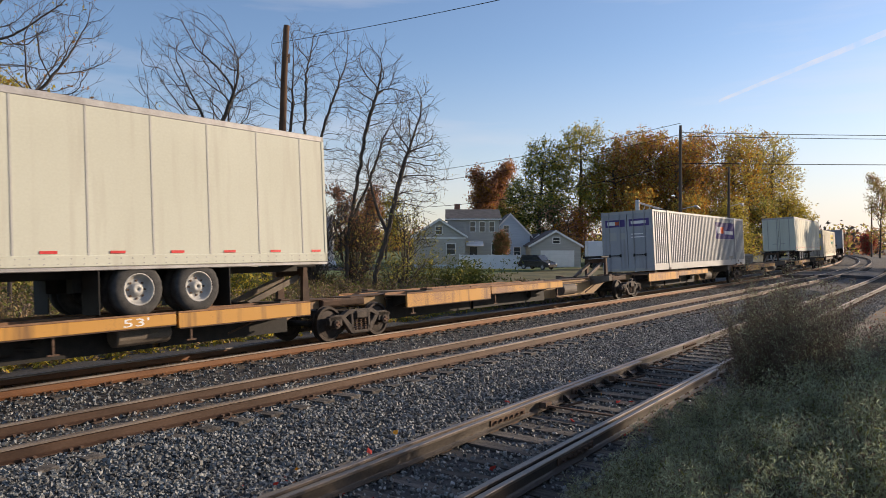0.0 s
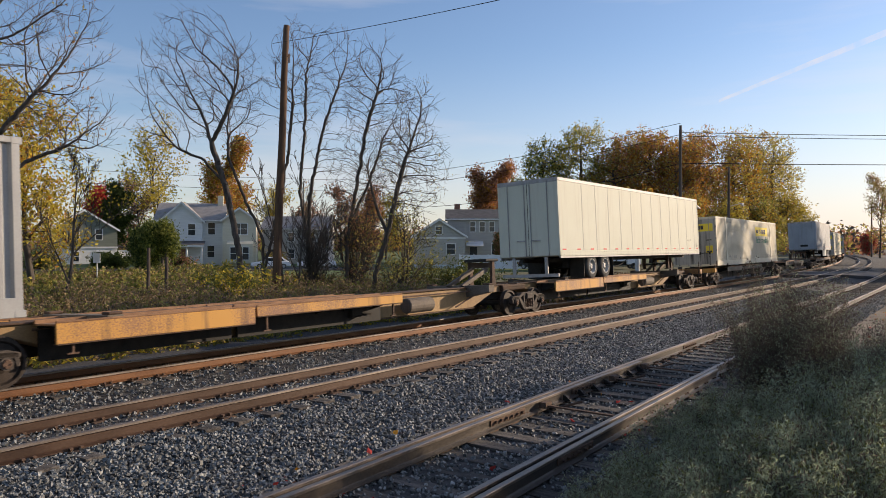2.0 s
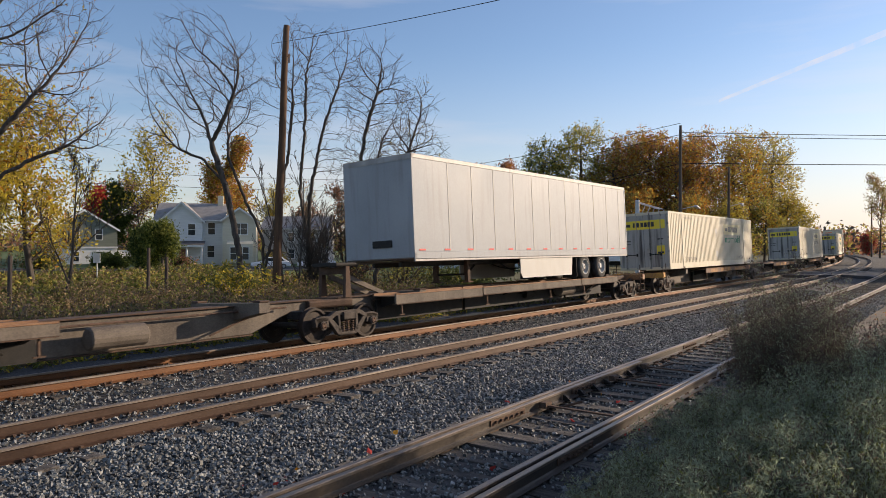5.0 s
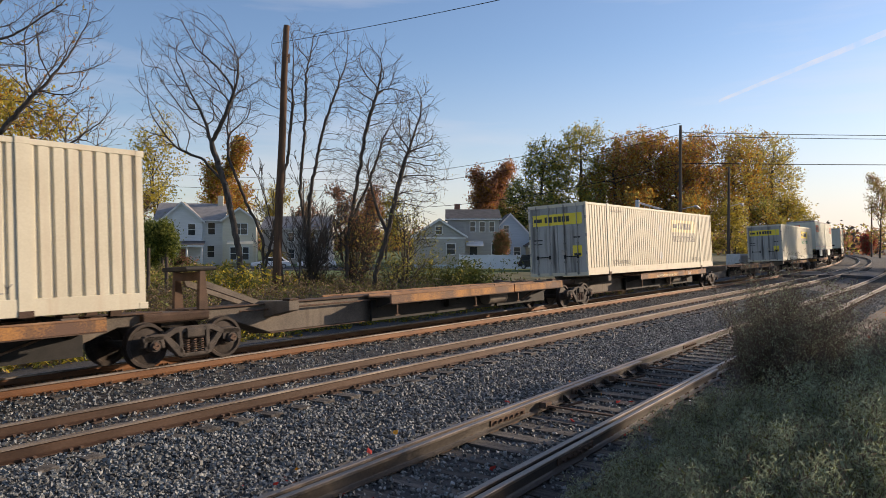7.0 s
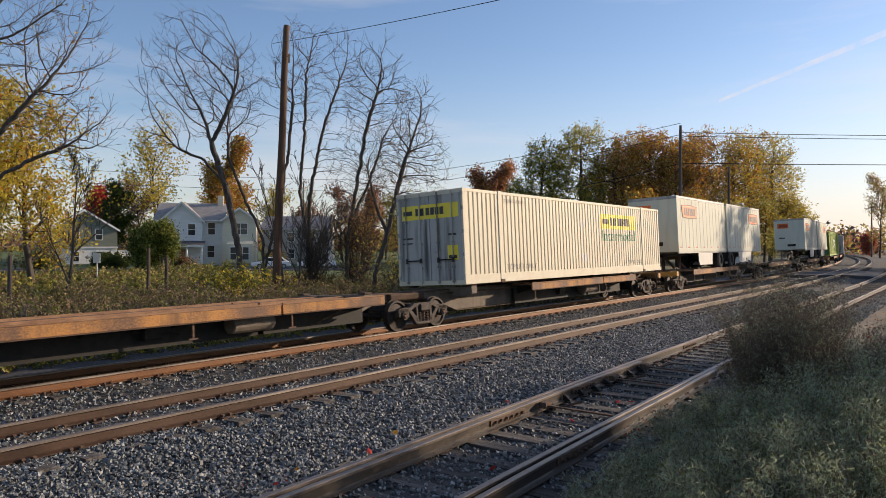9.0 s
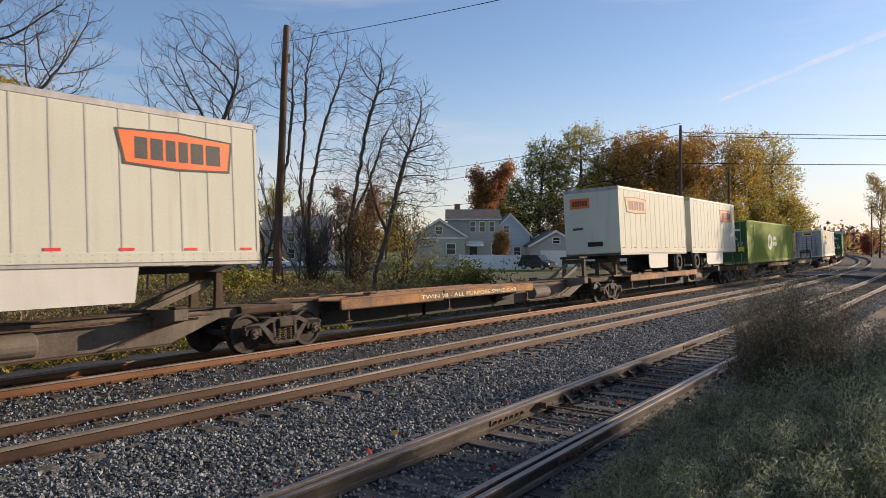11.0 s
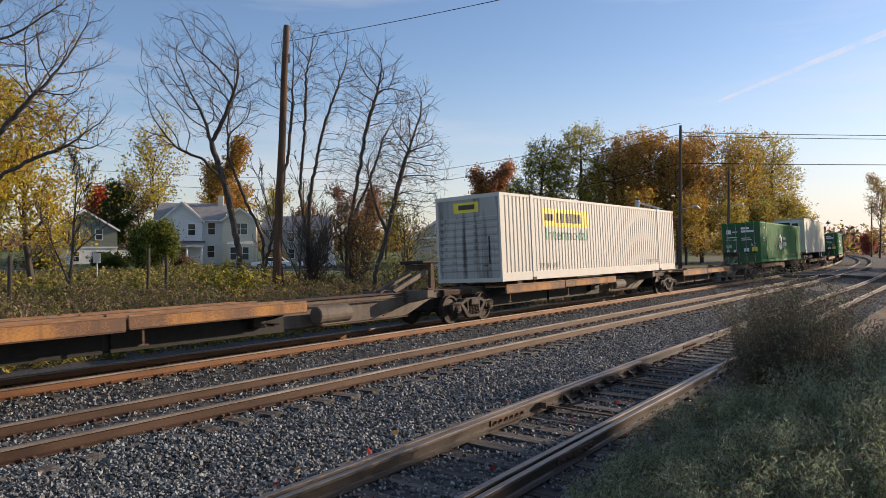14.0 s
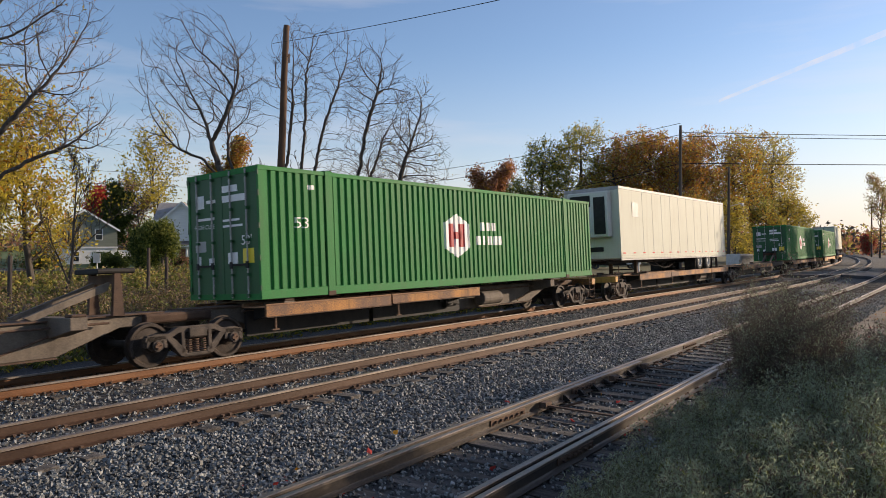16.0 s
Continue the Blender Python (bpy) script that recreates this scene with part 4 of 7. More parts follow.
def spine_unit(length, shade, hitches, marks, first, last, variant=0):
    """One platform of an articulated spine car, resting on the bogies at its two ends (x = 0 is its middle)."""
    lab = "empty orange spine car platform with rust-worn edges" if shade is orange_m else "weathered brown spine car platform with orange patches"
    th = thing("spine_car", lab, "rail car", "spine car platforms")
    a, b = -length / 2, length / 2
    # fish-bellied centre sill
    prof = [(a - 0.5, 1.0), (b + 0.5, 1.0), (b + 0.5, 0.78), (b - 1.2, 0.78), (b - 2.4, 0.36), (a + 2.4, 0.36), (a + 1.2, 0.78), (a - 0.5, 0.78)]
    sp = part("centre_sill", Mesh().prism_y(prof, -0.36, 0.36), ochre_m if shade is orange_m else spine_m, th, "grimy fish-bellied centre sill", bevel=0.015)
    part("top_flange", Mesh().box(a + 0.3, b - 0.3, -0.43, 0.43, 1.0, 1.03, 0.006), brown_m, sp)
    part("bottom_flange", Mesh().box(a + 2.4, b - 2.4, -0.43, 0.43, 0.33, 0.36, 0.006), brown_m, sp)
    for k in (-1, 1):
        part("end_casting", Mesh().box((a if k < 0 else b) - 0.75, (a if k < 0 else b) + 0.75, -0.5, 0.5, 0.8, 1.0, 0.03), brown_m, th, bevel=0.02)
        # bolster arms carrying the container feet, and side bearers
        x = k * 6.1
        part("bolster_arm", Mesh().prism_x([(-1.24, 0.86), (-1.24, 1.08), (1.24, 1.08), (1.24, 0.86), (0.5, 0.72), (-0.5, 0.72)], x - 0.15, x + 0.15), spine_m, th, bevel=0.01)
        for sy in (-1, 1):
            part("container_foot", Mesh().box(x - 0.13, x + 0.13, sy * 1.12 - 0.13, sy * 1.12 + 0.13, 1.08, CZ - 0.02, 0.015), brown_m, th, bevel=0.01)
    # wheel platforms, near and far
    for sy in (-1, 1):
        ya, yb = sorted((sy * 1.3, sy * 0.44))
        for xa, xb, deep, col in ((a + 1.55, a + 5.6, 0.33 if shade is orange_m else 0.22, shade), (a + 5.66, b - (7.0 if variant == 1 else 5.3), 0.19, shade if variant != 2 else brown_m), (b - 5.24, b - 1.9, 0.26 if shade is orange_m else 0.19, shade if variant != 1 else brown_m)):
            if variant == 1 and xa > 0:
                continue
            if variant == 3 and xa < a + 3:
                continue
            dk = part("wheel_deck", Mesh().box(xa, xb, ya + 0.02, yb - 0.02, 0.965, 0.995), deck_m, th, "scuffed steel wheel deck")
            yo, yi = sy * 1.3, sy * 1.24
            lo, hi = sorted((yo, yi))
            part("side_sill", Mesh().box(xa, xb, lo, hi, 0.995 - deep, 1.01, 0.008), col, dk, "chipped orange side sill" if col is shade else "")
            part("sill_flange", Mesh().box(xa + 0.01, xb - 0.01, min(sy * 1.3, sy * 1.14) - (0.012 if sy < 0 else -0.0), max(sy * 1.3, sy * 1.14) + (0.012 if sy > 0 else 0), 0.995 - deep - 0.02, 0.995 - deep), brown_m, dk)
            part("curb", Mesh().box(xa, xb, min(sy * 1.3, sy * 1.26), max(sy * 1.3, sy * 1.26), 1.012, 1.05, 0.006).box(xa, xb, min(sy * 0.52, sy * 0.46), max(sy * 0.52, sy * 0.46), 0.996, 1.06), deck_m, dk)
            # added black plate hides the sill, standing in for the deep shade below the deck
            part("deck_stringer", Mesh().box(xa + 0.05, xb - 0.05, min(sy * 0.54, sy * 0.48), max(sy * 0.54, sy * 0.48), 0.34, 0.962), black_m, dk, "added black plate standing in for shade under the deck")
            n = max(2, int((xb - xa) / 1.5))
            for i in range(n):
                x = xa + 0.3 + (xb - xa - 0.6) * i / (n - 1)
                # real bearers, but near-black: under-deck shade is put into their colour
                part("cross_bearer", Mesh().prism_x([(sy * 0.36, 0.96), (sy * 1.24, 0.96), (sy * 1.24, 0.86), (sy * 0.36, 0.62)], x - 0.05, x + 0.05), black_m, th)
                if i % 2 == 0:
                    part("tie_down_hook", Mesh().box(x - 0.02, x + 0.02, sy * 1.22 - 0.02, sy * 1.22 + 0.02, 0.5, 0.995 - deep).box(x - 0.1, x + 0.1, sy * 1.22 - 0.02, sy * 1.22 + 0.02, 0.47, 0.5), iron_m, th)
    # brake gear on the near side
    part("air_reservoir", Mesh().tube((b - 6.3, -0.8, 0.66), (b - 5.2, -0.8, 0.66), 0.21, n=16), spine_m, th, "rusty air tank", bevel=0.03, smooth=False)
    part("brake_pipe", Mesh().tube((a + 1.5, -0.52, 0.9), (b - 1.5, -0.52, 0.9), 0.025, n=6).tube((b - 3.6, -0.55, 0.45), (b - 2.6, -0.55, 0.75), 0.025, n=6), iron_m, th)
    part("brake_valve", Mesh().box(0.4, 0.75, -0.72, -0.46, 0.5, 0.8, 0.04).tube((0.2, -0.6, 0.7), (1.2, -0.6, 0.55), 0.03, n=6), black_m, th)
    for x, way in hitches:
        hitch(th, a + x if way > 0 else b - x, way)
    for on, e in ((first, -1), (last, 1)):
        if not on:
            continue
        x = (a if e < 0 else b) + e * 1.15
        part("end_sill", Mesh().box(min(x, x - e * 0.25), max(x, x - e * 0.25), -1.3, 1.3, 0.78, 1.02, 0.02), orange_m if variant != 2 else brown_m, th)
        part("coupler", Mesh().box(min(x, x + e * 1.15), max(x, x + e * 1.15), -0.11, 0.11, 0.72, 0.98, 0.03), iron_m, th, "iron coupler")
        for sy in (-1, 1):
            y = sy * 1.27
            g = Mesh()
            xa, xb = x - e * 0.05, x - e * 0.45
            for q in (xa, xb):
                g.tube((q, y, 0.3), (q, y, 1.45 if q == xb else 1.2), 0.018, n=6)
            for z in (0.32, 0.6, 0.88, 1.16):
                g.tube((xa, y, z), (xb, y, z), 0.016, n=6)
            part("ladder", g, brown_m, th, "steel grab ladder")
        part("hose", Mesh().tube((x + e * 0.1, -0.4, 0.75), (x + e * 0.5, -0.42, 0.4), 0.022, n=6).tube((x + e * 0.5, -0.42, 0.4), (x + e * 0.9, -0.4, 0.55), 0.022, n=6), black_m, th)
    for x, hgt, wid, text, m in marks:      # words on the near side sill
        vs, fs = lettering(text, hgt, wid)
        part("lettering", Mesh().add([(a + x + px, -1.304, 0.835 + pz) for px, _, pz in vs], fs), m, th, "stencilled words", kind="stuff")
    return th


# ---- the loads ----
def hunt(name_label, panel_m, word_m, faded=False, rf=False, bx=9.65):
    """White or cream container with a yellow banner and green word towards its far end."""
    d = [("bar", bx, bx + 3.65, 1.85, 2.47, panel_m, "yellow banner"), *blocks("bar", bx + 0.95, bx + 2.95, 2.0, 2.32, ink_m if not faded else grey_ink_m, [0.7, -0.5, 1, -0.5, 1, -0.2, 1, -0.2, 1, -0.2, 1], "dark block of a banner"),
         ("bar", bx + 0.2, bx + 0.8, 2.06, 2.26, ink_m if not faded else grey_ink_m, "dark bar of a banner"),
         ("text", bx + 0.15, bx + 3.55, 1.36, 1.8, word_m, "Intermodal"), ("text", 2.35, 4.3, 0.38, 0.56, grey_ink_m, "TOP LIFT ONLY"), ("text", 12.4, 13.9, 0.38, 0.54, grey_ink_m, "TOP LIFT ONLY"),
         ("text", 2.3, 3.7, 2.56, 2.68, grey_ink_m, "STACKING 3 HIGH ONLY"), ("shield", 7.85, 8.3, 0.5, 0.9, white_m, "patched panel"), ("shield", 7.88, 8.27, 1.85, 2.2, white_m, "patched panel")]
    if faded:
        d[0] = ("bar", bx, bx + 3.65, 1.85, 2.47, pale_yellow_m, "faded yellow banner")
    e = [("bar", 0.2, 2.4, 2.05, 2.5, yellow_m, "yellow banner"), *blocks("bar", 0.75, 1.85, 2.17, 2.4, ink_m, [0.7, -0.5, 1, -0.5, 1, -0.2, 1, -0.2, 1, -0.2, 1], "dark block of a banner"), ("bar", 0.26, 0.62, 2.2, 2.34, ink_m, "dark bar of a banner"),
         ("bar", 1.95, 2.35, 0.75, 1.2, yellow_m, "yellow warning plate"), ("bar", 2.0, 2.3, 0.8, 0.9, ink_m, "dark bar of a plate"), ("bar", 0.2, 0.62, 1.45, 1.5, ink_m, "small print bar"), ("bar", 0.2, 0.6, 1.3, 1.34, ink_m, "small print bar"),
         ("bar", 2.0, 2.3, 1.5, 1.56, ink_m, "small print bar"), ("bar", 1.45, 1.68, 0.85, 1.05, grey_ink_m, "grey plate")]
    if rf:
        e = [("bar", 0.75, 1.75, 2.32, 2.66, yellow_m, "yellow banner"), ("bar", 0.95, 1.6, 2.42, 2.58, ink_m, "dark bar of a banner"), ("text", 0.85, 1.75, 2.1, 2.22, ink_m, "Intermodal"), ("bar", 0.9, 1.9, 1.85, 1.93, ink_m, "small print bar"),
             ("bar", 1.9, 2.05, 0.4, 0.55, ink_m, "dark plate")]
        d = [("bar", bx, bx + 3.7, 1.85, 2.5, yellow_m, "yellow banner"), *blocks("bar", bx + 1.0, bx + 3.0, 2.0, 2.35, ink_m, [0.7, -0.5, 1, -0.5, 1, -0.2, 1, -0.2, 1, -0.2, 1], "dark block of a banner"), ("bar", bx + 0.15, bx + 0.8, 2.06, 2.3, ink_m, "dark bar of a banner"),
             ("text", bx + 0.2, bx + 3.5, 1.36, 1.8, green_ink_m, "Intermodal"), ("text", 2.4, 4.0, 0.38, 0.55, grey_ink_m, "TOP LIFT ONLY"), ("text", 12.4, 13.9, 0.38, 0.54, grey_ink_m, "TOP LIFT ONLY"),
             ("shield", 7.75, 8.25, 0.45, 0.9, white_m, "patched panel"), ("shield", 7.78, 8.22, 1.8, 2.2, white_m, "patched panel")]
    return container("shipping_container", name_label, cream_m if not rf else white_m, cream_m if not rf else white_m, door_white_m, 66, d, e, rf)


def hub(label, side, emblem_m, x):
    d = [("shield", x, x + 1.25, 0.8, 2.1, emblem_m, "white shield emblem"), ("bar", x + 0.25, x + 0.5, 1.12, 1.8, darkred_m if side is green_m else side, "inner bar of an emblem"), ("bar", x + 0.75, x + 1.0, 1.12, 1.8, darkred_m if side is green_m else side, "inner bar of an emblem"),
         ("bar", x + 0.4, x + 0.85, 1.36, 1.56, darkred_m if side is green_m else side, "inner bar of an emblem"), *blocks("bar", x + 1.9, x + 2.7, 1.62, 1.88, white_ink_m, [1, -0.3, 1, -0.3, 1], "white block of a name"), *blocks("bar", x + 1.6, x + 3.1, 1.18, 1.46, white_ink_m, [1.2, -0.3, 0.8, -0.3, 1, -0.3, 1, -0.3, 1], "white block of a name"),
         ("text", 1.0, 1.4, 1.55, 1.8, white_ink_m, "53"), ("bar", 1.4, 1.6, 2.45, 2.55, white_ink_m, "small mark")]
    e = [("bar", 1.3, 1.85, 2.4, 2.55, white_ink_m, "white code bar"), ("bar", 1.3, 2.15, 2.18, 2.33, white_ink_m, "white code bar"), ("text", 1.95, 2.3, 1.2, 1.42, white_ink_m, "53'"), ("bar", 0.3, 0.62, 2.1, 2.4, white_ink_m, "white emblem"),
         ("bar", 0.7, 1.05, 2.2, 2.28, white_ink_m, "white name bar"), ("bar", 1.3, 1.9, 1.75, 1.8, white_ink_m, "small print bar"), ("bar", 1.3, 2.0, 1.62, 1.67, white_ink_m, "small print bar"), ("bar", 0.3, 1.0, 1.82, 1.88, white_ink_m, "small print bar"),
         ("text", 0.25, 1.0, 1.62, 1.72, white_ink_m, "HIGH CUBE"), ("bar", 0.25, 0.65, 1.1, 1.35, silver_m, "pale plate"), ("bar", 1.45, 1.8, 0.8, 1.05, white_ink_m, "white plate"), ("bar", 1.98, 2.36, 0.8, 1.12, yellow_m, "yellow warning plate"),
         ("bar", 0.3, 0.45, 0.8, 1.0, white_ink_m, "white plate"), ("bar", 0.75, 0.95, 0.78, 0.95, white_ink_m, "white plate")]
    return container("shipping_container", label, side, side, green_end_shade_m, 68, d, e)


def pup(label, mark_x, nose, skirt, bogie):
    d = [("side", mark_x, mark_x + 2.5, 1.75, 2.5, ink_m, "swoop"), ("side", mark_x + 0.05, mark_x + 2.44, 1.79, 2.46, orange_dec_m, "swoop"), *blocks("side", mark_x + 0.36, mark_x + 2.2, 1.92, 2.32, ink_m, [1, -0.25, 1, -0.25, 0.8, -0.25, 0.8, -0.25, 1.1, -0.25, 1.3])]
    e = [("end", 0.3, 1.25, 2.05, 2.5, orange_dec_m), *blocks("end", 0.42, 1.15, 2.16, 2.4, ink_m, [1, -0.25, 1, -0.25, 0.8, -0.25, 0.8, -0.25, 1.1, -0.25, 1.3]), ("end", 0.4, 0.9, 1.1, 1.2, ink_m)]
    return trailer("box_trailer", label, 8.53, 1.99, 4.9, 14, bogie, d + e, None, nose, skirt)


def loads():
    out = []
    out.append((trailer("box_trailer", "long white panelled box trailer with red reflectors", 16.15, 1.94, 4.87, 13, (11.45, 12.7), [], 3.0), -4.35))
    fd = [("bar", 10.1, 13.98, 1.58, 2.56, purple_m, "purple banner"), ("bar", 10.35, 11.03, 1.9, 2.28, white_ink_m, "white bar of a banner"), ("bar", 11.03, 11.65, 1.9, 2.28, orange_dec_m, "orange bar of a banner"),
          ("bar", 11.95, 13.65, 1.86, 2.06, white_ink_m, "white bar of a banner"), ("bar", 12.6, 13.6, 0.38, 0.55, grey_ink_m, "small print bar"), ("bar", 13.3, 13.45, 2.62, 2.75, white_ink_m, "small mark")]
    fe = [("bar", 0.2, 1.2, 2.15, 2.5, purple_m, "purple banner"), ("bar", 1.4, 2.4, 2.15, 2.5, purple_m, "purple banner"), ("bar", 0.3, 0.7, 2.24, 2.42, white_ink_m, "white bar of a banner"), ("bar", 0.7, 0.95, 2.24, 2.42, orange_dec_m, "orange bar of a banner"),
          ("bar", 1.5, 2.25, 2.26, 2.4, white_ink_m, "white bar of a banner"), ("bar", 0.35, 0.75, 1.5, 1.9, silver_m, "pale plate"), ("bar", 0.9, 1.2, 1.55, 1.85, silver_m, "pale plate"), ("bar", 1.5, 2.1, 1.75, 1.8, white_ink_m, "small print bar"), ("bar", 1.5, 2.2, 1.6, 1.65, white_ink_m, "small print bar")]
    out.append((container("shipping_container", "silver ribbed container with a purple banner", silver_m, silver_m, silver_end_m, 60, fd, fe), 32.85))
    out.append((trailer("box_trailer", "long white box trailer with closed rear doors", 16.15, 1.93, 4.85, 13, (2.75, 4.0), [("side", 14.2, 14.78, 0.62, 0.72, ink_m, "103377"), ("side", 15.6, 15.86, 0.34, 0.5, ink_m, "53'")], 13.0), 67.35))
    out.append((hunt("cream ribbed container with bright yellow banner and grimy doors", yellow_m, green_ink_m), 86.8))
    out.append((trailer("box_trailer", "blue-grey box trailer with side skirt on the train", 14.6, 1.95, 4.85, 12, (10.5, 12.0), [], 3.4, "nose", (5.6, 9.4), body_m=grey_blue_m), 124.8))
    out.append((hunt("cream ribbed container with pale yellow banner", pale_yellow_m, green_ink_m, True), 144.7))
    out.append((hunt("cream ribbed container with faded grey lettering", pale_yellow_m, grey_ink_m, True), 179.38))
    out.append((hunt("cream ribbed container with yellow banner on grimy doors", yellow_m, green_ink_m), 214.95))
    out.append((pup("short white pup trailer with an orange name panel", 0.7, "nose", (3.3, 5.8), (7.5,)), 233.85))
    out.append((pup("short white pup trailer with an orange panel on its rear half", 5.4, "doors", (2.6, 5.8), (0.9,)), 242.75))
    out.append((pup("short white pup trailer with an orange name panel", 0.7, "nose", (3.3, 5.8), (7.5,)), 270.4))
    out.append((pup("short white pup trailer with an orange panel on its rear half", 5.4, "doors", (2.6, 5.8), (0.9,)), 279.85))
    out.append((hub("faded lime-green ribbed container with doors in shade-darkened green", lime_m, white_ink_m, 6.45), 291.4))
    out.append((hunt("white ribbed container with a yellow banner and ribbed end", yellow_m, green_ink_m, False, True, 2.8), 326.75))
    out.append((hub("dark green ribbed container with a white emblem", green_m, white_ink_m, 6.6), 361.05))
    out.append((trailer("refrigerated_trailer", "white refrigerated trailer with a cooling unit on its nose", 15.6, 1.75, 4.9, 12, (10.74, 12.26), [("side", 1.4, 2.1, 1.85, 2.5, silver_m)], 3.2, "nose", None, reefer=True), 380.2))
    out.append((hub("dark green ribbed container with a white emblem", green_m, white_ink_m, 6.6), 414.6))
    out.append((hub("dark green ribbed container with a white emblem", green_m, white_ink_m, 6.6), 437.6))
    out.append((trailer("box_trailer", "long white box trailer with closed rear doors", 16.15, 1.93, 4.85, 13, (2.75, 4.0), [], 13.0), 455.0))
    lens = [16.15, 16.15, 16.15, 16.15, 14.6, 16.15, 16.15, 16.15, 8.53, 8.53, 8.53, 8.53, 16.15, 16.15, 16.15, 15.6, 16.15, 16.15, 16.15]
    for (ob, q), n in zip(out, lens):
        MOVERS.append((ob, q, n))


loads()

# bogie places along the train, car by car, and what stands on each platform
CARS = [([-4.25, 13.1, 30.5, 47.95, 65.35, 82.6], orange_m, [3, 1, 1, 1, 1]), ([87.3, 104.8, 122.4, 140.1], spine_m, [1, 1, 0]), ([144.8, 162.0, 179.05, 196.1, 213.2, 229.9], rust_orange_m, [3, 3, 3, 3, 3]),
        ([234.5, 252.1, 269.8, 287.5], rust_orange_m, [1, 1, 1]), ([291.8, 308.5, 325.4, 342.6, 359.6, 376.3], rust_orange_m, [3, 1, 1, 1, 1]), ([380.6, 398.1, 415.6, 433.0], rust_orange_m, [0, 1, 0]), ([437.5, 454.7, 471.9], orange_m, [0, 0])]


def cars():
    bogies, k = None, 0
    for places, shade, variants in CARS:
        for i, q in enumerate(places):
            if bogies is None:
                bogies = bogie_thing()
                b = bogies
            else:
                b = copy_thing(bogies, pose(0, 0, 0))
            MOVERS.append((b, q - 1.0, 2.0))
        for i in range(len(places) - 1):
            p, q = places[i], places[i + 1]
            k += 1
            marks = []
            if k == 1:
                marks = [(11.0, 0.15, 0.5, "53'", white_ink_m)]
            if k == 11:
                marks = [(7.6, 0.1, 2.8, "ALL PURPOSE SPINE CAR", pale_yellow_m), (12.2, 0.13, 0.4, "53'", white_ink_m)]
            if k == 15:
                marks = [(4.6, 0.11, 5.0, "TWIN 28 - ALL PURPOSE SPINE CAR", pale_yellow_m)]
            sh = shade if variants[i] != 2 else brown_m
            h = [(0.6, 1)] if k in (7, 8, 10, 12) else [(1.3, -1), (1.9, 1)] if k in (14, 16) else [(1.3, -1)]
            u = spine_unit(q - p, sh, h, marks, i == 0, i == len(places) - 2, variants[i])
            MOVERS.append((u, p, q - p))


cars()
# ---- houses, cars, poles beyond the track ----
siding_green_m = mat("green_grey_siding", (0.17, 0.19, 0.15), (0.23, 0.25, 0.2), 0.5, 0.8, 0, 0.25, 5, stretch=(1, 1, 12))
siding_white_m = mat("white_siding", (0.66, 0.66, 0.64), (0.78, 0.78, 0.75), 0.5, 0.7, 0, 0.25, 5, stretch=(1, 1, 12))
siding_cream_m = mat("cream_siding", (0.62, 0.56, 0.42), (0.72, 0.66, 0.52), 0.5, 0.7, 0, 0.25, 5, stretch=(1, 1, 12))
siding_grey_m = mat("grey_siding", (0.36, 0.35, 0.32), (0.45, 0.44, 0.41), 0.5, 0.75, 0, 0.25, 5, stretch=(1, 1, 12))
siding_blue_m = mat("pale_blue_siding", (0.4, 0.5, 0.6), (0.5, 0.6, 0.7), 0.5, 0.7, 0, 0.25, 5, stretch=(1, 1, 12))
shingle_m = mat("roof_shingle", (0.07, 0.065, 0.06), (0.14, 0.13, 0.125), 1.5, 0.9, 0, 0.5, 14)
shingle_pale_m = mat("grey_roof_shingle", (0.22, 0.21, 0.2), (0.33, 0.31, 0.29), 1.5, 0.9, 0, 0.5, 14)
trim_m = mat("white_trim", (0.72, 0.72, 0.7), (0.82, 0.82, 0.8), 1.5, 0.6, 0, 0.05, 20)
glass_m = mat("window_glass", (0.02, 0.025, 0.03), (0.05, 0.06, 0.07), 0.5, 0.08, 0, 0, 8, spec=0.8)
brick_m = mat("red_brick", (0.22, 0.1, 0.07), (0.33, 0.17, 0.12), 3, 0.9, 0, 0.4, 25)
fence_m = mat("white_fence", (0.68, 0.7, 0.72), (0.8, 0.81, 0.82), 1.0, 0.6, 0, 0.05, 20)
wood_pole_m = mat("pole_wood", (0.0562, 0.0315, 0.0195), (0.15, 0.0863, 0.051), 2.2, 0.9, 0, 0.4, 22, stretch=(4, 4, 0.4))
old_pole_m = mat("old_pole_wood", (0.055, 0.042, 0.034), (0.12, 0.095, 0.08), 2.2, 0.9, 0, 0.4, 22, stretch=(4, 4, 0.4))
galv_m = mat("galvanised_steel", (0.4, 0.41, 0.42), (0.55, 0.56, 0.57), 3, 0.5, 0.5, 0.1, 40)
wire_m = mat("black_wire", (0.015, 0.015, 0.016), (0.03, 0.03, 0.03), 3, 0.7, 0, 0, 20)
car_white_m = mat("white_car_paint", (0.7, 0.71, 0.73), (0.78, 0.79, 0.81), 0.6, 0.25, 0, 0, 20, spec=0.6)
car_black_m = mat("black_car_paint", (0.012, 0.013, 0.016), (0.03, 0.03, 0.035), 0.6, 0.2, 0, 0, 20, spec=0.6)
car_blue_m = mat("blue_paint", (0.04, 0.1, 0.3), (0.07, 0.15, 0.4), 0.6, 0.4, 0, 0, 20)


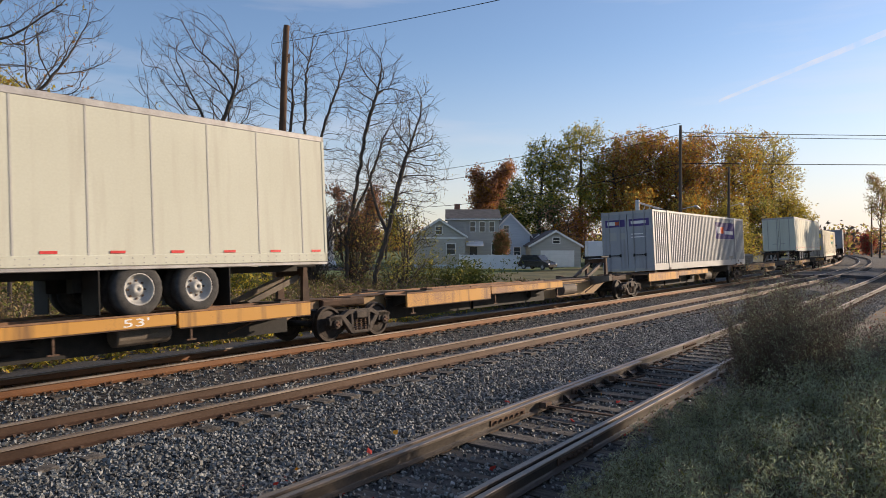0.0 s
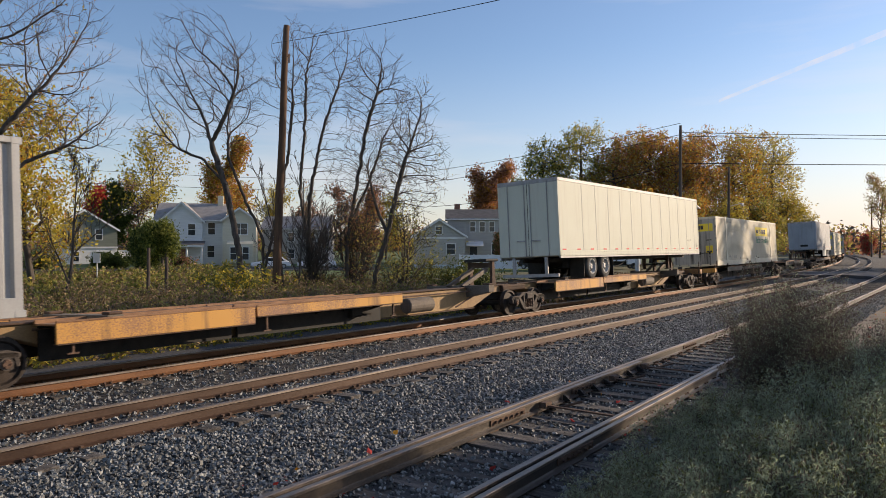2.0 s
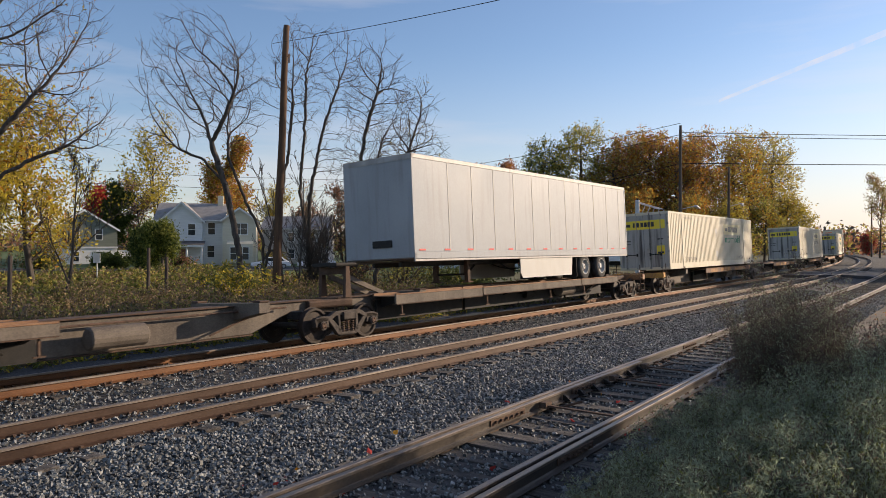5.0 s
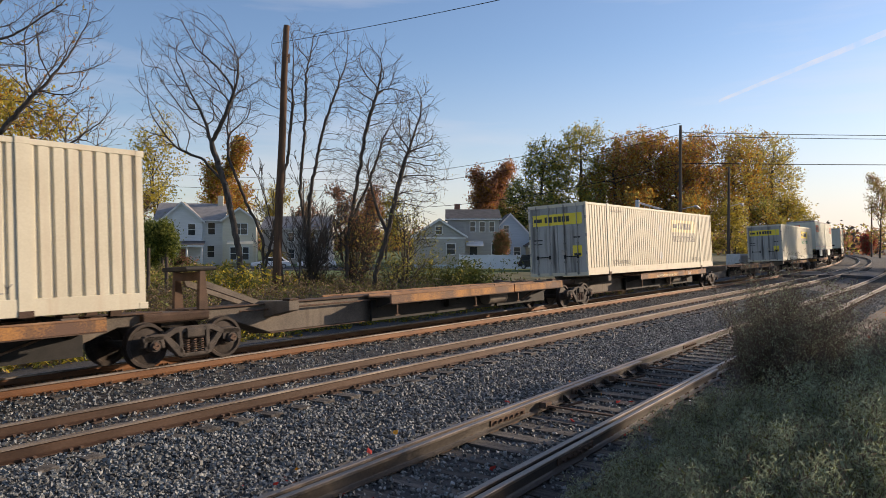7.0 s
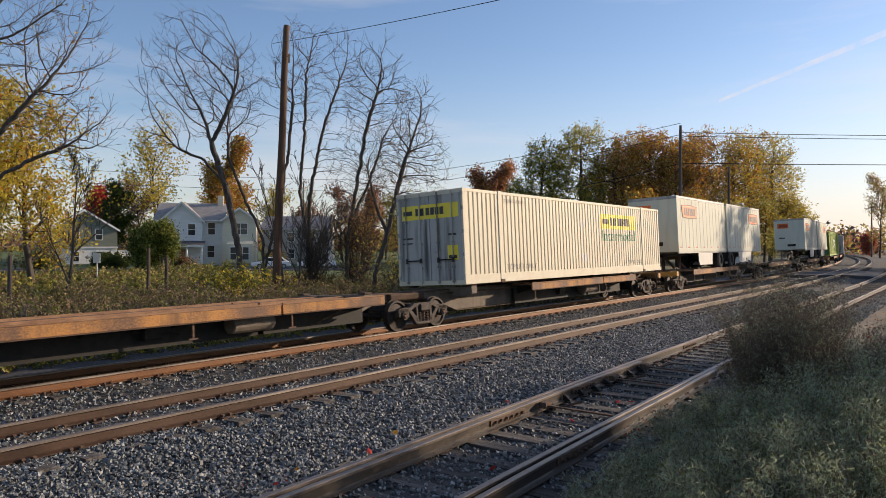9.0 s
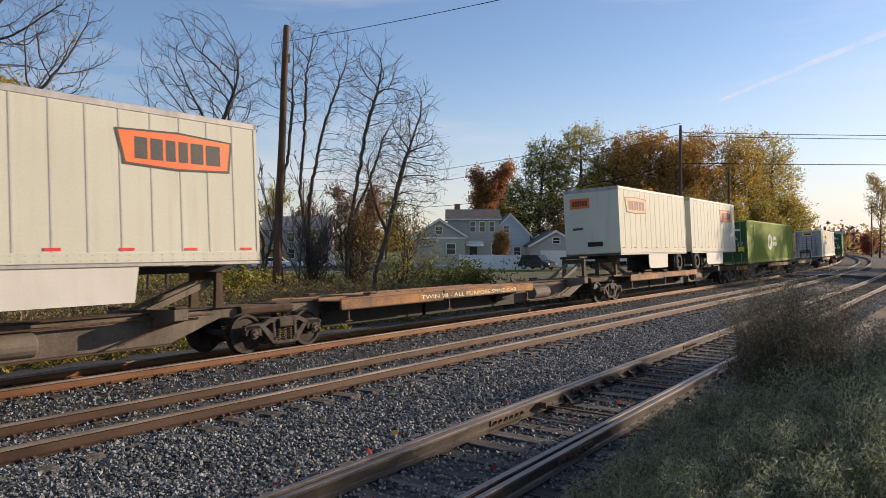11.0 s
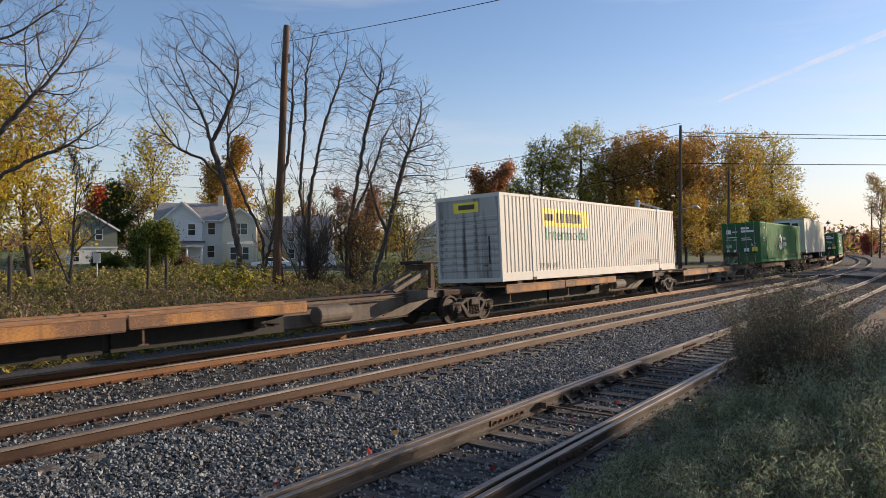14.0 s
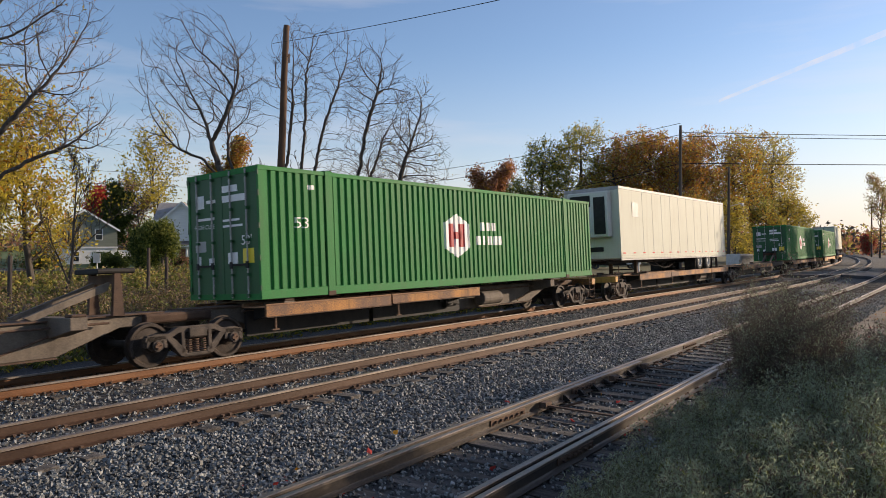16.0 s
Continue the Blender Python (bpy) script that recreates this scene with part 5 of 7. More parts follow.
def window(parent, x, y, z, w, h, bars=1):
    """A sash window on a wall that faces -y."""
    fr = Mesh().box(x - w / 2 - 0.1, x + w / 2 + 0.1, y - 0.07, y, z - 0.1, z).box(x - w / 2 - 0.1, x + w / 2 + 0.1, y - 0.07, y, z + h, z + h + 0.1)
    fr.box(x - w / 2 - 0.1, x - w / 2, y - 0.07, y, z, z + h).box(x + w / 2, x + w / 2 + 0.1, y - 0.07, y, z, z + h)
    fr.box(x - w / 2, x + w / 2, y - 0.05, y, z + h / 2 - 0.03, z + h / 2 + 0.03)
    for i in range(1, bars):
        xx = x - w / 2 + w * i / bars
        fr.box(xx - 0.04, xx + 0.04, y - 0.05, y, z, z + h)
    win = part("window", fr, trim_m, parent, "white-framed sash window")
    part("pane", Mesh().box(x - w / 2, x + w / 2, y - 0.03, y - 0.005, z, z + h), glass_m, win, "dark window glass")
    return win


def gable_block(th, x0, x1, y0, y1, base, eave, ridge, wall_m, roof_m, along="y", over=0.35):
    """A block with a pitched roof; along: the axis of its ridge. The gable looks along that axis."""
    if along == "y":
        xm = (x0 + x1) / 2
        prof = [(x0, base), (x1, base), (x1, eave), (xm, ridge), (x0, eave)]
        part("wall", Mesh().prism_y(prof, y0, y1), wall_m, th)
        k = (ridge - eave) / (xm - x0)
        for s, xe in ((-1, x0 - over), (1, x1 + over)):
            part("roof", Mesh().prism_y([(xe, eave - k * over + 0.03), (xm, ridge + 0.03), (xm, ridge + 0.2), (xe, eave - k * over + 0.2)], y0 - over, y1 + over), roof_m, th)
            part("barge_board", Mesh().prism_y([(xe, eave - k * over - 0.14), (xm, ridge - 0.14), (xm, ridge + 0.16), (xe, eave - k * over + 0.16)], y0 - over - 0.03, y0 - over), trim_m, th)
    else:
        ym = (y0 + y1) / 2
        prof = [(y0, base), (y1, base), (y1, eave), (ym, ridge), (y0, eave)]
        part("wall", Mesh().prism_x(prof, x0, x1), wall_m, th)
        k = (ridge - eave) / (ym - y0)
        for s, ye in ((-1, y0 - over), (1, y1 + over)):
            part("roof", Mesh().prism_x([(ye, eave - k * over + 0.03), (ym, ridge + 0.03), (ym, ridge + 0.2), (ye, eave - k * over + 0.2)], x0 - over, x1 + over), roof_m, th)
        part("gutter", Mesh().box(x0 - over, x1 + over, y0 - over - 0.1, y0 - over, eave - k * over - 0.02, eave - k * over + 0.14), trim_m, th)


def house_green():
    th = thing("house", "grey-green gabled house with white lower storey behind trees", "house", "houses", pose(52.3, 105.1, -0.9, 0, 0, -22))
    gable_block(th, -4.4, 4.4, 0, 9, 2.6, 5.3, 8.1, siding_green_m, shingle_m)
    part("lower_wall", Mesh().box(-4.4, 4.4, 0.02, 8.9, -0.5, 2.6), siding_white_m, th)
    part("band", Mesh().box(-4.5, 4.5, -0.12, -0.004, 2.5, 2.75), trim_m, th)
    for x in (-1.2, 1.9):
        window(th, x, 0, 3.8, 0.9, 1.5)
        window(th, x, 0, 0.6, 0.9, 1.4)
    part("side_porch", Mesh().box(4.4, 6.6, 1.0, 5, -0.5, 2.2), siding_white_m, th)
    part("porch_roof", Mesh().prism_y([(4.4, 2.9), (6.9, 2.15), (6.9, 2.3), (4.4, 3.1)], 0.8, 5.2), shingle_m, th)


def house_white():
    th = thing("house", "two-storey white house with a cream gabled wing and porch", "house", "houses", pose(59.8, 85.0, -1.0, 0, 0, -40))
    gable_block(th, -7.4, 1.4, 1.5, 12, -0.3, 6.6, 9.0, siding_white_m, shingle_pale_m, "x")
    gable_block(th, -6.6, -1.2, 0.2, 6, -0.3, 6.5, 8.9, siding_white_m, shingle_pale_m, "y")
    gable_block(th, 1.5, 6.0, -0.4, 8, -0.3, 6.6, 8.2, siding_cream_m, shingle_m, "y")
    part("bay", Mesh().prism_x([(-0.4, 0.6), (-1.2, 0.6), (-1.2, 3.3), (-0.4, 3.7)], 2.1, 5.6), siding_cream_m, th)
    window(th, 3.8, -1.2, 1.1, 2.4, 1.7, 3)
    window(th, 3.9, -0.4, 4.6, 1.8, 1.5, 2)
    window(th, -0.1, 1.5, 4.6, 0.9, 1.6)
    window(th, -0.2, 1.5, 1.4, 0.9, 1.6)
    for x in (-5.3, -2.6):
        window(th, x, 0.2, 4.5, 0.9, 1.5)
    # porch
    part("porch_floor", Mesh().box(-7.0, -1.0, -2.2, 0.2, -0.3, 0.5), brick_m, th)
    part("porch_roof", Mesh().prism_x([(-2.5, 3.0), (0.2, 3.5), (0.2, 3.7), (-2.5, 3.15)], -7.2, -0.8), shingle_m, th)
    part("porch_fascia", Mesh().box(-7.25, -0.75, -2.56, -2.5, 2.85, 3.1), trim_m, th)
    for x in (-6.8, -4.9, -3.0, -1.1):
        part("porch_column", Mesh().box(x - 0.11, x + 0.11, -2.3, -2.08, 0.5, 2.95, 0.02), trim_m, th)
    part("front_door", Mesh().box(-4.3, -3.3, 0.1, 0.2, 0.5, 2.6), brick_m, th)
    part("chimney", Mesh().box(0.4, 1.2, 6, 6.8, 7, 10.3, 0.03), siding_cream_m, th)


def house_grey():
    th = thing("house", "grey two-storey house with a low gabled front wing", "house", "houses", pose(75.5, 56.2, -0.95, 0, 0, -53))
    gable_block(th, -4.3, 2.5, 0, 6, -0.3, 4.3, 6.4, siding_grey_m, shingle_m, "y")
    gable_block(th, 0.2, 7.2, 3.0, 11, -0.3, 6.6, 7.9, siding_grey_m, shingle_m, "x", 0.3)
    part("band", Mesh().box(-4.35, 2.55, -0.08, -0.004, 3.9, 4.1), trim_m, th)
    part("foundation", Mesh().box(-4.34, 2.54, -0.06, 5.9, -0.4, 0.5), siding_blue_m, th)
    window(th, 0.6, 0, 1.9, 1.1, 1.3)
    window(th, -1.0, 0, 4.5, 0.8, 1.0)
    for x in (3.6, 4.9, 6.2):
        window(th, x, 3.0, 4.9, 0.65, 1.3)
    window(th, 6.6, 3.0, 1.8, 0.8, 1.4)
    part("awning", Mesh().prism_x([(1.8, 2.9), (3.0, 3.5), (3.0, 3.55), (1.8, 3.0)], 2.7, 5.0), trim_m, th)
    part("door", Mesh().box(3.2, 4.2, 2.9, 3.0, 0.6, 2.8), glass_m, th)
    part("chimney", Mesh().box(1.2, 2.0, 7.5, 8.3, 6.5, 8.9), brick_m, th)


def house_blue():
    th = thing("house", "pale blue gabled house behind a white fence", "house", "houses", pose(90.7, 55.7, -0.95, 0, 0, -53))
    gable_block(th, -2.9, 2.9, 0, 9, -0.3, 4.6, 7.6, siding_blue_m, shingle_m, "y")
    gable_block(th, 2.9, 6.0, 2, 9, -0.3, 3.2, 4.6, siding_blue_m, shingle_m, "y")
    window(th, -0.6, 0, 4.9, 0.7, 1.0)
    window(th, 1.0, 0, 1.4, 0.9, 1.3)


def garage():
    th = thing("garage", "grey gabled garage with a white roll-up door", "garage", "", pose(89.4, 47.5, -0.95, 0, 0, -53))
    gable_block(th, -3.5, 3.5, 0, 9, -0.3, 3.0, 5.0, siding_grey_m, shingle_m, "y")
    d = part("garage_door", Mesh().box(-2.1, 2.6, -0.05, -0.004, 0.0, 2.3), trim_m, th, "white panelled garage door")
    for i in range(1, 4):
        part("panel_line", Mesh().box(-2.1, 2.6, -0.062, -0.051, i * 0.575 - 0.015, i * 0.575 + 0.015), siding_white_m, d)
    window(th, 0.1, 0, 3.3, 0.9, 0.8)


def house_pale():
    th = thing("house", "pale grey low house seen through bare trees", "house", "houses", pose(75.6, 85.8, -0.9, 0, 0, -53))
    gable_block(th, -5.1, 5.1, 0, 7, -0.3, 5.6, 7.4, siding_grey_m, shingle_pale_m, "x")
    for x in (-3.4, -0.6, 2.6):
        window(th, x, 0, 3.6, 0.9, 1.3)
        window(th, x, 0, 0.9, 0.9, 1.4)


for fn in (house_green, house_white, house_grey, house_blue, garage, house_pale):
    fn()


def fence():
    th = thing("fence", "white vinyl privacy fence panels along a yard", "fence", "", pose(76.0, 48.75, -0.95, 0, 0, -53))
    x = -4.6
    while x < 3.9:
        part("fence_panel", Mesh().box(x + 0.08, x + 1.72, -0.03, 0.03, 0.1, 1.75).box(x + 0.06, x + 1.74, -0.05, 0.05, 1.72, 1.84), fence_m, th)
        part("fence_post", Mesh().box(x - 0.07, x + 0.07, -0.07, 0.07, -0.2, 1.98, 0.02), fence_m, th)
        x += 1.8


fence()


def road_car(name, label, m, paint, tall=1.45, length=4.6, boxy=0.0):
    """A parked car: lower body, cabin with glass, bumpers and four wheels (x along its length)."""
    th = thing(name, label, "car", "parked cars", m)
    h, L = tall, length / 2
    part("body", Mesh().prism_y([(-L, 0.32), (L, 0.32), (L, 0.62), (L - 0.1, 0.78), (L - 1.1, h * 0.64), (-L + 0.3, h * 0.66), (-L, 0.85)], -0.86, 0.86), paint, th, bevel=0.06)
    c = part("cabin", Mesh().prism_y([(-L + 0.35 - 0.2 * boxy, h * 0.64), (L - 1.15, h * 0.63), (L - 1.75, h - 0.02), (-L + 1.0 - 0.6 * boxy, h)], -0.76, 0.76), paint, th, bevel=0.06)
    for y in (-0.775, 0.755):
        part("side_window", Mesh().prism_y([(-L + 0.75 - 0.3 * boxy, h * 0.67), (L - 1.45, h * 0.67), (L - 1.85, h - 0.1), (-L + 1.1 - 0.5 * boxy, h - 0.1)], y, y + 0.02), glass_m, c)
    part("windscreen", Mesh().add([(L - 1.19, -0.66, h * 0.66), (L - 1.19, 0.66, h * 0.66), (L - 1.7, 0.62, h - 0.08), (L - 1.7, -0.62, h - 0.08), (L - 1.17, -0.66, h * 0.66), (L - 1.17, 0.66, h * 0.66), (L - 1.68, 0.62, h - 0.08), (L - 1.68, -0.62, h - 0.08)],
                              [(0, 1, 2, 3), (4, 7, 6, 5), (0, 4, 5, 1), (1, 5, 6, 2), (2, 6, 7, 3), (3, 7, 4, 0)]), glass_m, c)
    for e in (-1, 1):
        part("bumper", Mesh().box(min(e * L, e * (L + 0.06)), max(e * L, e * (L + 0.06)), -0.8, 0.8, 0.34, 0.55, 0.02), black_m if boxy else paint, th)
        for sy in (-1, 1):
            part("headlight" if e > 0 else "tail_light", Mesh().box(min(e * (L - 0.04), e * (L + 0.03)), max(e * (L - 0.04), e * (L + 0.03)), sy * 0.68 - 0.14, sy * 0.68 + 0.14, 0.62, 0.76, 0.02), trim_m if e > 0 else red_m, th)
            x, y = e * (L - 0.85), sy * 0.8
            ty = part("tyre", Mesh().lathe_y([(y - 0.1, 0.2), (y - 0.1, 0.3), (y - 0.07, 0.33), (y + 0.07, 0.33), (y + 0.1, 0.3), (y + 0.1, 0.2)], 18, x, 0.33), rubber_m, th)
            part("rim", Mesh().lathe_y([(y - 0.085, 0.02), (y - 0.085, 0.21), (y + 0.085, 0.21), (y + 0.085, 0.02)], 14, x, 0.33), rim_m, ty)
    return th


road_car("car", "white sedan parked along the street", pose(57.6, 69.8, -0.78, 0, 0, 127 + 20), car_white_m)
road_car("car", "silver-white car parked behind bushes", pose(62.6, 67.0, -0.78, 0, 0, 127 + 20), car_white_m)
road_car("suv", "black sport utility car parked by the garage", pose(75.6, 42.6, -0.78, 0, 0, -100), car_black_m, 1.75, 4.6, 1.0)


def box_van():
    th = thing("box_truck", "white box truck with a blue stripe beside the garage", "truck", "", pose(86.5, 38.6, -0.95, 0, 0, -53))
    part("cargo_box", Mesh().box(-2.6, 2.4, -1.1, 1.1, 1.0, 3.6), car_white_m, th, bevel=0.05)
    part("stripe", Mesh().box(-0.4, 1.9, -1.12, -1.104, 2.3, 2.6), car_blue_m, th)
    part("cab", Mesh().prism_y([(2.45, 0.6), (4.2, 0.6), (4.2, 1.5), (3.6, 2.6), (2.45, 2.7)], -1.0, 1.0), car_white_m, th, bevel=0.06)
    part("chassis", Mesh().box(-2.6, 4.0, -0.5, 0.5, 0.5, 0.98), black_m, th)
    for x in (-1.6, 3.3):
        for y in (-0.9, 0.9):
            part("tyre", Mesh().lathe_y([(y - 0.13, 0.2), (y - 0.13, 0.42), (y + 0.13, 0.42), (y + 0.13, 0.2)], 18, x, 0.42), rubber_m, th)


box_van()

# street beyond the brush, and the level crossing
def flat_road(name, label, pts, lift=0.03):
    """A paved sheet through left and right edge points, draped over the ground."""
    vs, fs = [], []
    for (ax, ay), (bx, by) in pts:
        for i in range(9):
            x, y = ax + (bx - ax) * i / 8, ay + (by - ay) * i / 8
            vs.append((x, y, ground_z(x, y) + lift))
    n = len(vs)
    vs += [(x, y, z - 0.3) for x, y, z in vs]
    for r in range(len(pts) - 1):
        for i in range(8):
            a = r * 9 + i
            fs.append((a, a + 1, a + 10, a + 9))
            if i == 0:
                fs.append((a, a + 9, a + 9 + n, a + n))
            if i == 7:
                fs.append((a + 1, a + 1 + n, a + 10 + n, a + 10))
    return lone(name, Mesh().add(vs, fs), asphalt_m, label, "road", kind="structure")


flat_road("street", "grey asphalt street beyond the brush", [((x, 92 - 0.75 * (x - 20)), (x + 6, 99.5 - 0.75 * (x - 20))) for x in range(-40, 70, 5)], 0.12)
flat_road("crossing_road", "dark asphalt road over the level crossing", [((63.5 + 0.12 * w, w), (73 + 0.12 * w, w)) for w in [-60, -40, -25, -12, -6, -2, 1, 3]] , 0.14)


def crossing_deck():
    for wa, wb in ((3.2, 3.95), (4.6, 5.35), (6.2, 8.4), (8.7, 9.95), (10.2, 12.55), (12.9, 13.95), (14.3, 16.2)):
        vs, fs = [], []
        for s in np.arange(63.0, 74.1, 1.0):
            for w in (wa, wb):
                x, y, a = line(float(s), w)
                top = float(np.interp(w, [3, 6.0, 8.5, 10.1, 12.7, 14.2, 16.5], [0.02, 0.02, 0.12, 0.03, 0.0, -0.08, -0.3]))
                vs.append((x, y, top + grade(x) - 0.008))
        n = len(vs)
        vs += [(x, y, z - 0.25) for x, y, z in vs]
        for i in range(n // 2 - 1):
            a = 2 * i
            fs += [(a, a + 2, a + 3, a + 1), (a, a + n, a + 2 + n, a + 2), (a + 1, a + 3, a + 3 + n, a + 1 + n)]
        fs += [(0, 1, 1 + n, n), (n - 2, 2 * n - 2, 2 * n - 1, n - 1)]
        lone("crossing_panel", Mesh().add(vs, fs), asphalt_m, "dark asphalt panel of the level crossing", "road", kind="structure")


crossing_deck()


def pole(name, label, x, y, h, r, lean=(0, 0), mat_=None, arms=()):
    th = thing(name, label, "pole", "utility poles", pose(x, y, ground_z(x, y) - 0.3, lean[0], lean[1]))
    m = pipe([(0.02 * math.sin(i * 1.3), 0, h * i / 10) for i in range(11)], [r * (1 - 0.035 * i) for i in range(11)], 12)
    part("shaft", m, mat_ or wood_pole_m, th, smooth=True)
    for z, kind in arms:
        if kind == "bolt":
            part("bracket", Mesh().tube((0.0, -0.25, z), (0, 0.25, z), 0.03, n=8).tube((0.22, -0.05, z - 0.25), (0.2, -0.05, z + 0.2), 0.04, n=8), iron_m, th)
        elif kind == "lamp":
            a = part("lamp_arm", Mesh().tube((0, 0, z), (1.3, -1.0, z + 0.35), 0.04, n=8), galv_m, th, "grey lamp arm")
            part("lamp_head", Mesh().prism_y([(1.2, z + 0.3), (2.3, z + 0.1), (2.35, z + 0.2), (1.3, z + 0.45)], -1.25, -0.9), galv_m, a, "grey street lamp head", bevel=0.03)
        elif kind == "cap":
            part("insulator", Mesh().tube((-0.3, 0, z), (0.3, 0, z), 0.05, n=8).tube((-0.25, 0, z), (-0.25, 0, z + 0.25), 0.06, n=8).tube((0.25, 0, z), (0.25, 0, z + 0.25), 0.06, n=8), old_pole_m, th)
    return th


pole("utility_pole", "tall bare brown wooden utility pole, leaning slightly", 23.7, 28.4, 14.5, 0.23, (0.9, 2.3), wood_pole_m, ((12.9, "bolt"), (6.2, "bolt")))
pole("utility_pole", "dark wooden utility pole with a street lamp", 69.9, 23.5, 15.1, 0.2, (0, 0), old_pole_m, ((14.3, "cap"), (6.9, "lamp"), (8.7, "bolt")))
pole("utility_pole", "dark wooden utility pole with a street lamp", 91.5, 24.8, 13.0, 0.2, (0, 0), old_pole_m, ((12.4, "cap"), (8.2, "lamp")))
pole("utility_pole", "far wooden utility pole by the railway", 195.0, 20.5, 13.0, 0.22, (0, 0), old_pole_m, ((12.2, "cap"),))


def signal_mast():
    th = thing("crossing_signal", "galvanised level-crossing signal mast with a short cantilever", "signal", "", pose(59.7, 23.8, ground_z(59.7, 23.8) - 0.2, 0, 0, -30))
    part("mast", Mesh().tube((0, 0, 0), (0, 0, 7.2), 0.2, 0.17, n=12).box(-0.4, 0.4, -0.4, 0.4, 0, 0.3), galv_m, th)
    arm = Mesh()
    for z in (6.1, 7.0):
        for y in (-0.2, 0.2):
            arm.tube((0, y, z), (2.6, y, z - 0.55), 0.045, n=6)
    for i in range(5):
        x = 0.3 + i * 0.5
        arm.tube((x, -0.2, 6.1 - 0.21 * x), (x + 0.45, -0.2, 7.0 - 0.21 * (x + 0.45)), 0.03, n=6)
    part("cantilever", arm, galv_m, th, "lattice cantilever arm")
    for x in (1.8, 2.5):
        part("signal_lamp", Mesh().tube((x, -0.3, 5.85), (x, -0.55, 5.85), 0.28, n=14).tube((x, -0.55, 5.85), (x, -0.8, 5.85), 0.16, n=10), black_m, th, "black signal lamp with hood")
    part("bell", Mesh().tube((0, 0, 7.2), (0, 0, 7.35), 0.12, 0.05, n=10), black_m, th)


signal_mast()


def relay_box():
    th = thing("relay_cabinet", "grey metal relay cabinet near the crossing", "cabinet", "", pose(76.0, 19.5, ground_z(76, 19.5) - 0.1, 0, 0, -20))
    part("body", Mesh().box(-1.1, 1.1, -0.8, 0.8, 0, 2.3), galv_m, th, bevel=0.03)
    part("door", Mesh().box(-0.9, 0.9, -0.83, -0.805, 0.2, 2.1), alu_m, th)


relay_box()


def wire(a, b, sag, r=0.02, n=16):
    """A hanging wire as one tapered-free tube."""
    a, b = Vector(a), Vector(b)
    pts = [a.lerp(b, i / n) - Vector((0, 0, sag * 4 * (i / n) * (1 - i / n))) for i in range(n + 1)]
    m = pipe(pts, [r] * (n + 1), 5)
    lone("overhead_wire", m, wire_m, "thin black overhead wire strung between poles", "wire", "overhead wires")


wire((23.6, 28.4, 12.4), (13.4, 1.2, 7.67), 0.15, 0.012)
for dz in (0.0, -0.35):
    wire((69.9, 23.5, 13.2 + dz), (100.0, -20.0, 12.7 + dz), 0.25, 0.03)
wire((69.9, 23.5, 10.2), (100.0, -20.0, 9.9), 0.15, 0.035)
wire((69.9, 23.5, 10.2), (74.9, 58.5, 7.2), 0.7, 0.03)
wire((69.9, 23.5, 14.1), (78.3, 78.9, 12.1), 0.9, 0.025)
wire((69.9, 23.5, 13.0), (78.3, 78.9, 10.4), 0.9, 0.025)
wire((91.5, 24.8, 11.6), (69.9, 23.5, 13.6), 0.4, 0.02)
wire((78.3, 78.9, 12.1), (10.0, 92.0, 11.4), 0.6, 0.025)
wire((78.3, 78.9, 10.4), (10.0, 92.0, 10.0), 0.6, 0.025)
wire((195.0, 20.5, 11.5), (170.0, -20.0, 11.0), 0.3, 0.03)


def contrail():
    """A faint vapour trail far up in the sky."""
    m = bpy.data.materials.new("vapour")
    m.use_nodes = True
    n, l = m.node_tree.nodes, m.node_tree.links
    n.remove(n["Principled BSDF"])
    em, tr, mx, tc, nz, mr = (n.new(k) for k in ("ShaderNodeEmission", "ShaderNodeBsdfTransparent", "ShaderNodeMixShader", "ShaderNodeTexCoord", "ShaderNodeTexNoise", "ShaderNodeMapRange"))
    em.inputs[0].default_value, em.inputs[1].default_value = (0.95, 0.93, 0.92, 1), 0.8
    nz.inputs["Scale"].default_value, nz.inputs["Detail"].default_value = 0.02, 6
    mr.inputs[1].default_value, mr.inputs[2].default_value, mr.inputs[4].default_value = 0.36, 0.66, 0.5
    l.new(tc.outputs["Object"], nz.inputs[0])
    l.new(nz.outputs[0], mr.inputs[0])
    l.new(mr.outputs[0], mx.inputs[0])
    l.new(tr.outputs[0], mx.inputs[1])
    l.new(em.outputs[0], mx.inputs[2])
    l.new(mx.outputs[0], n["Material Output"].inputs[0])
    a, b = Vector((1891, 538, 366)), Vector((1932, 99, 510))
    vs = []
    for i in range(13):
        p = a.lerp(b, i / 12)
        w = 4 + 5 * (i / 12)
        vs += [p - Vector((0, 0, w)), p + Vector((0, 0, w))]
    o = lone("vapour_trail", Mesh().add(vs, [(2 * i, 2 * i + 2, 2 * i + 3, 2 * i + 1) for i in range(12)]), m, "faint white vapour trail high in the sky", "sky", kind="structure")
    o.visible_shadow = False


contrail()


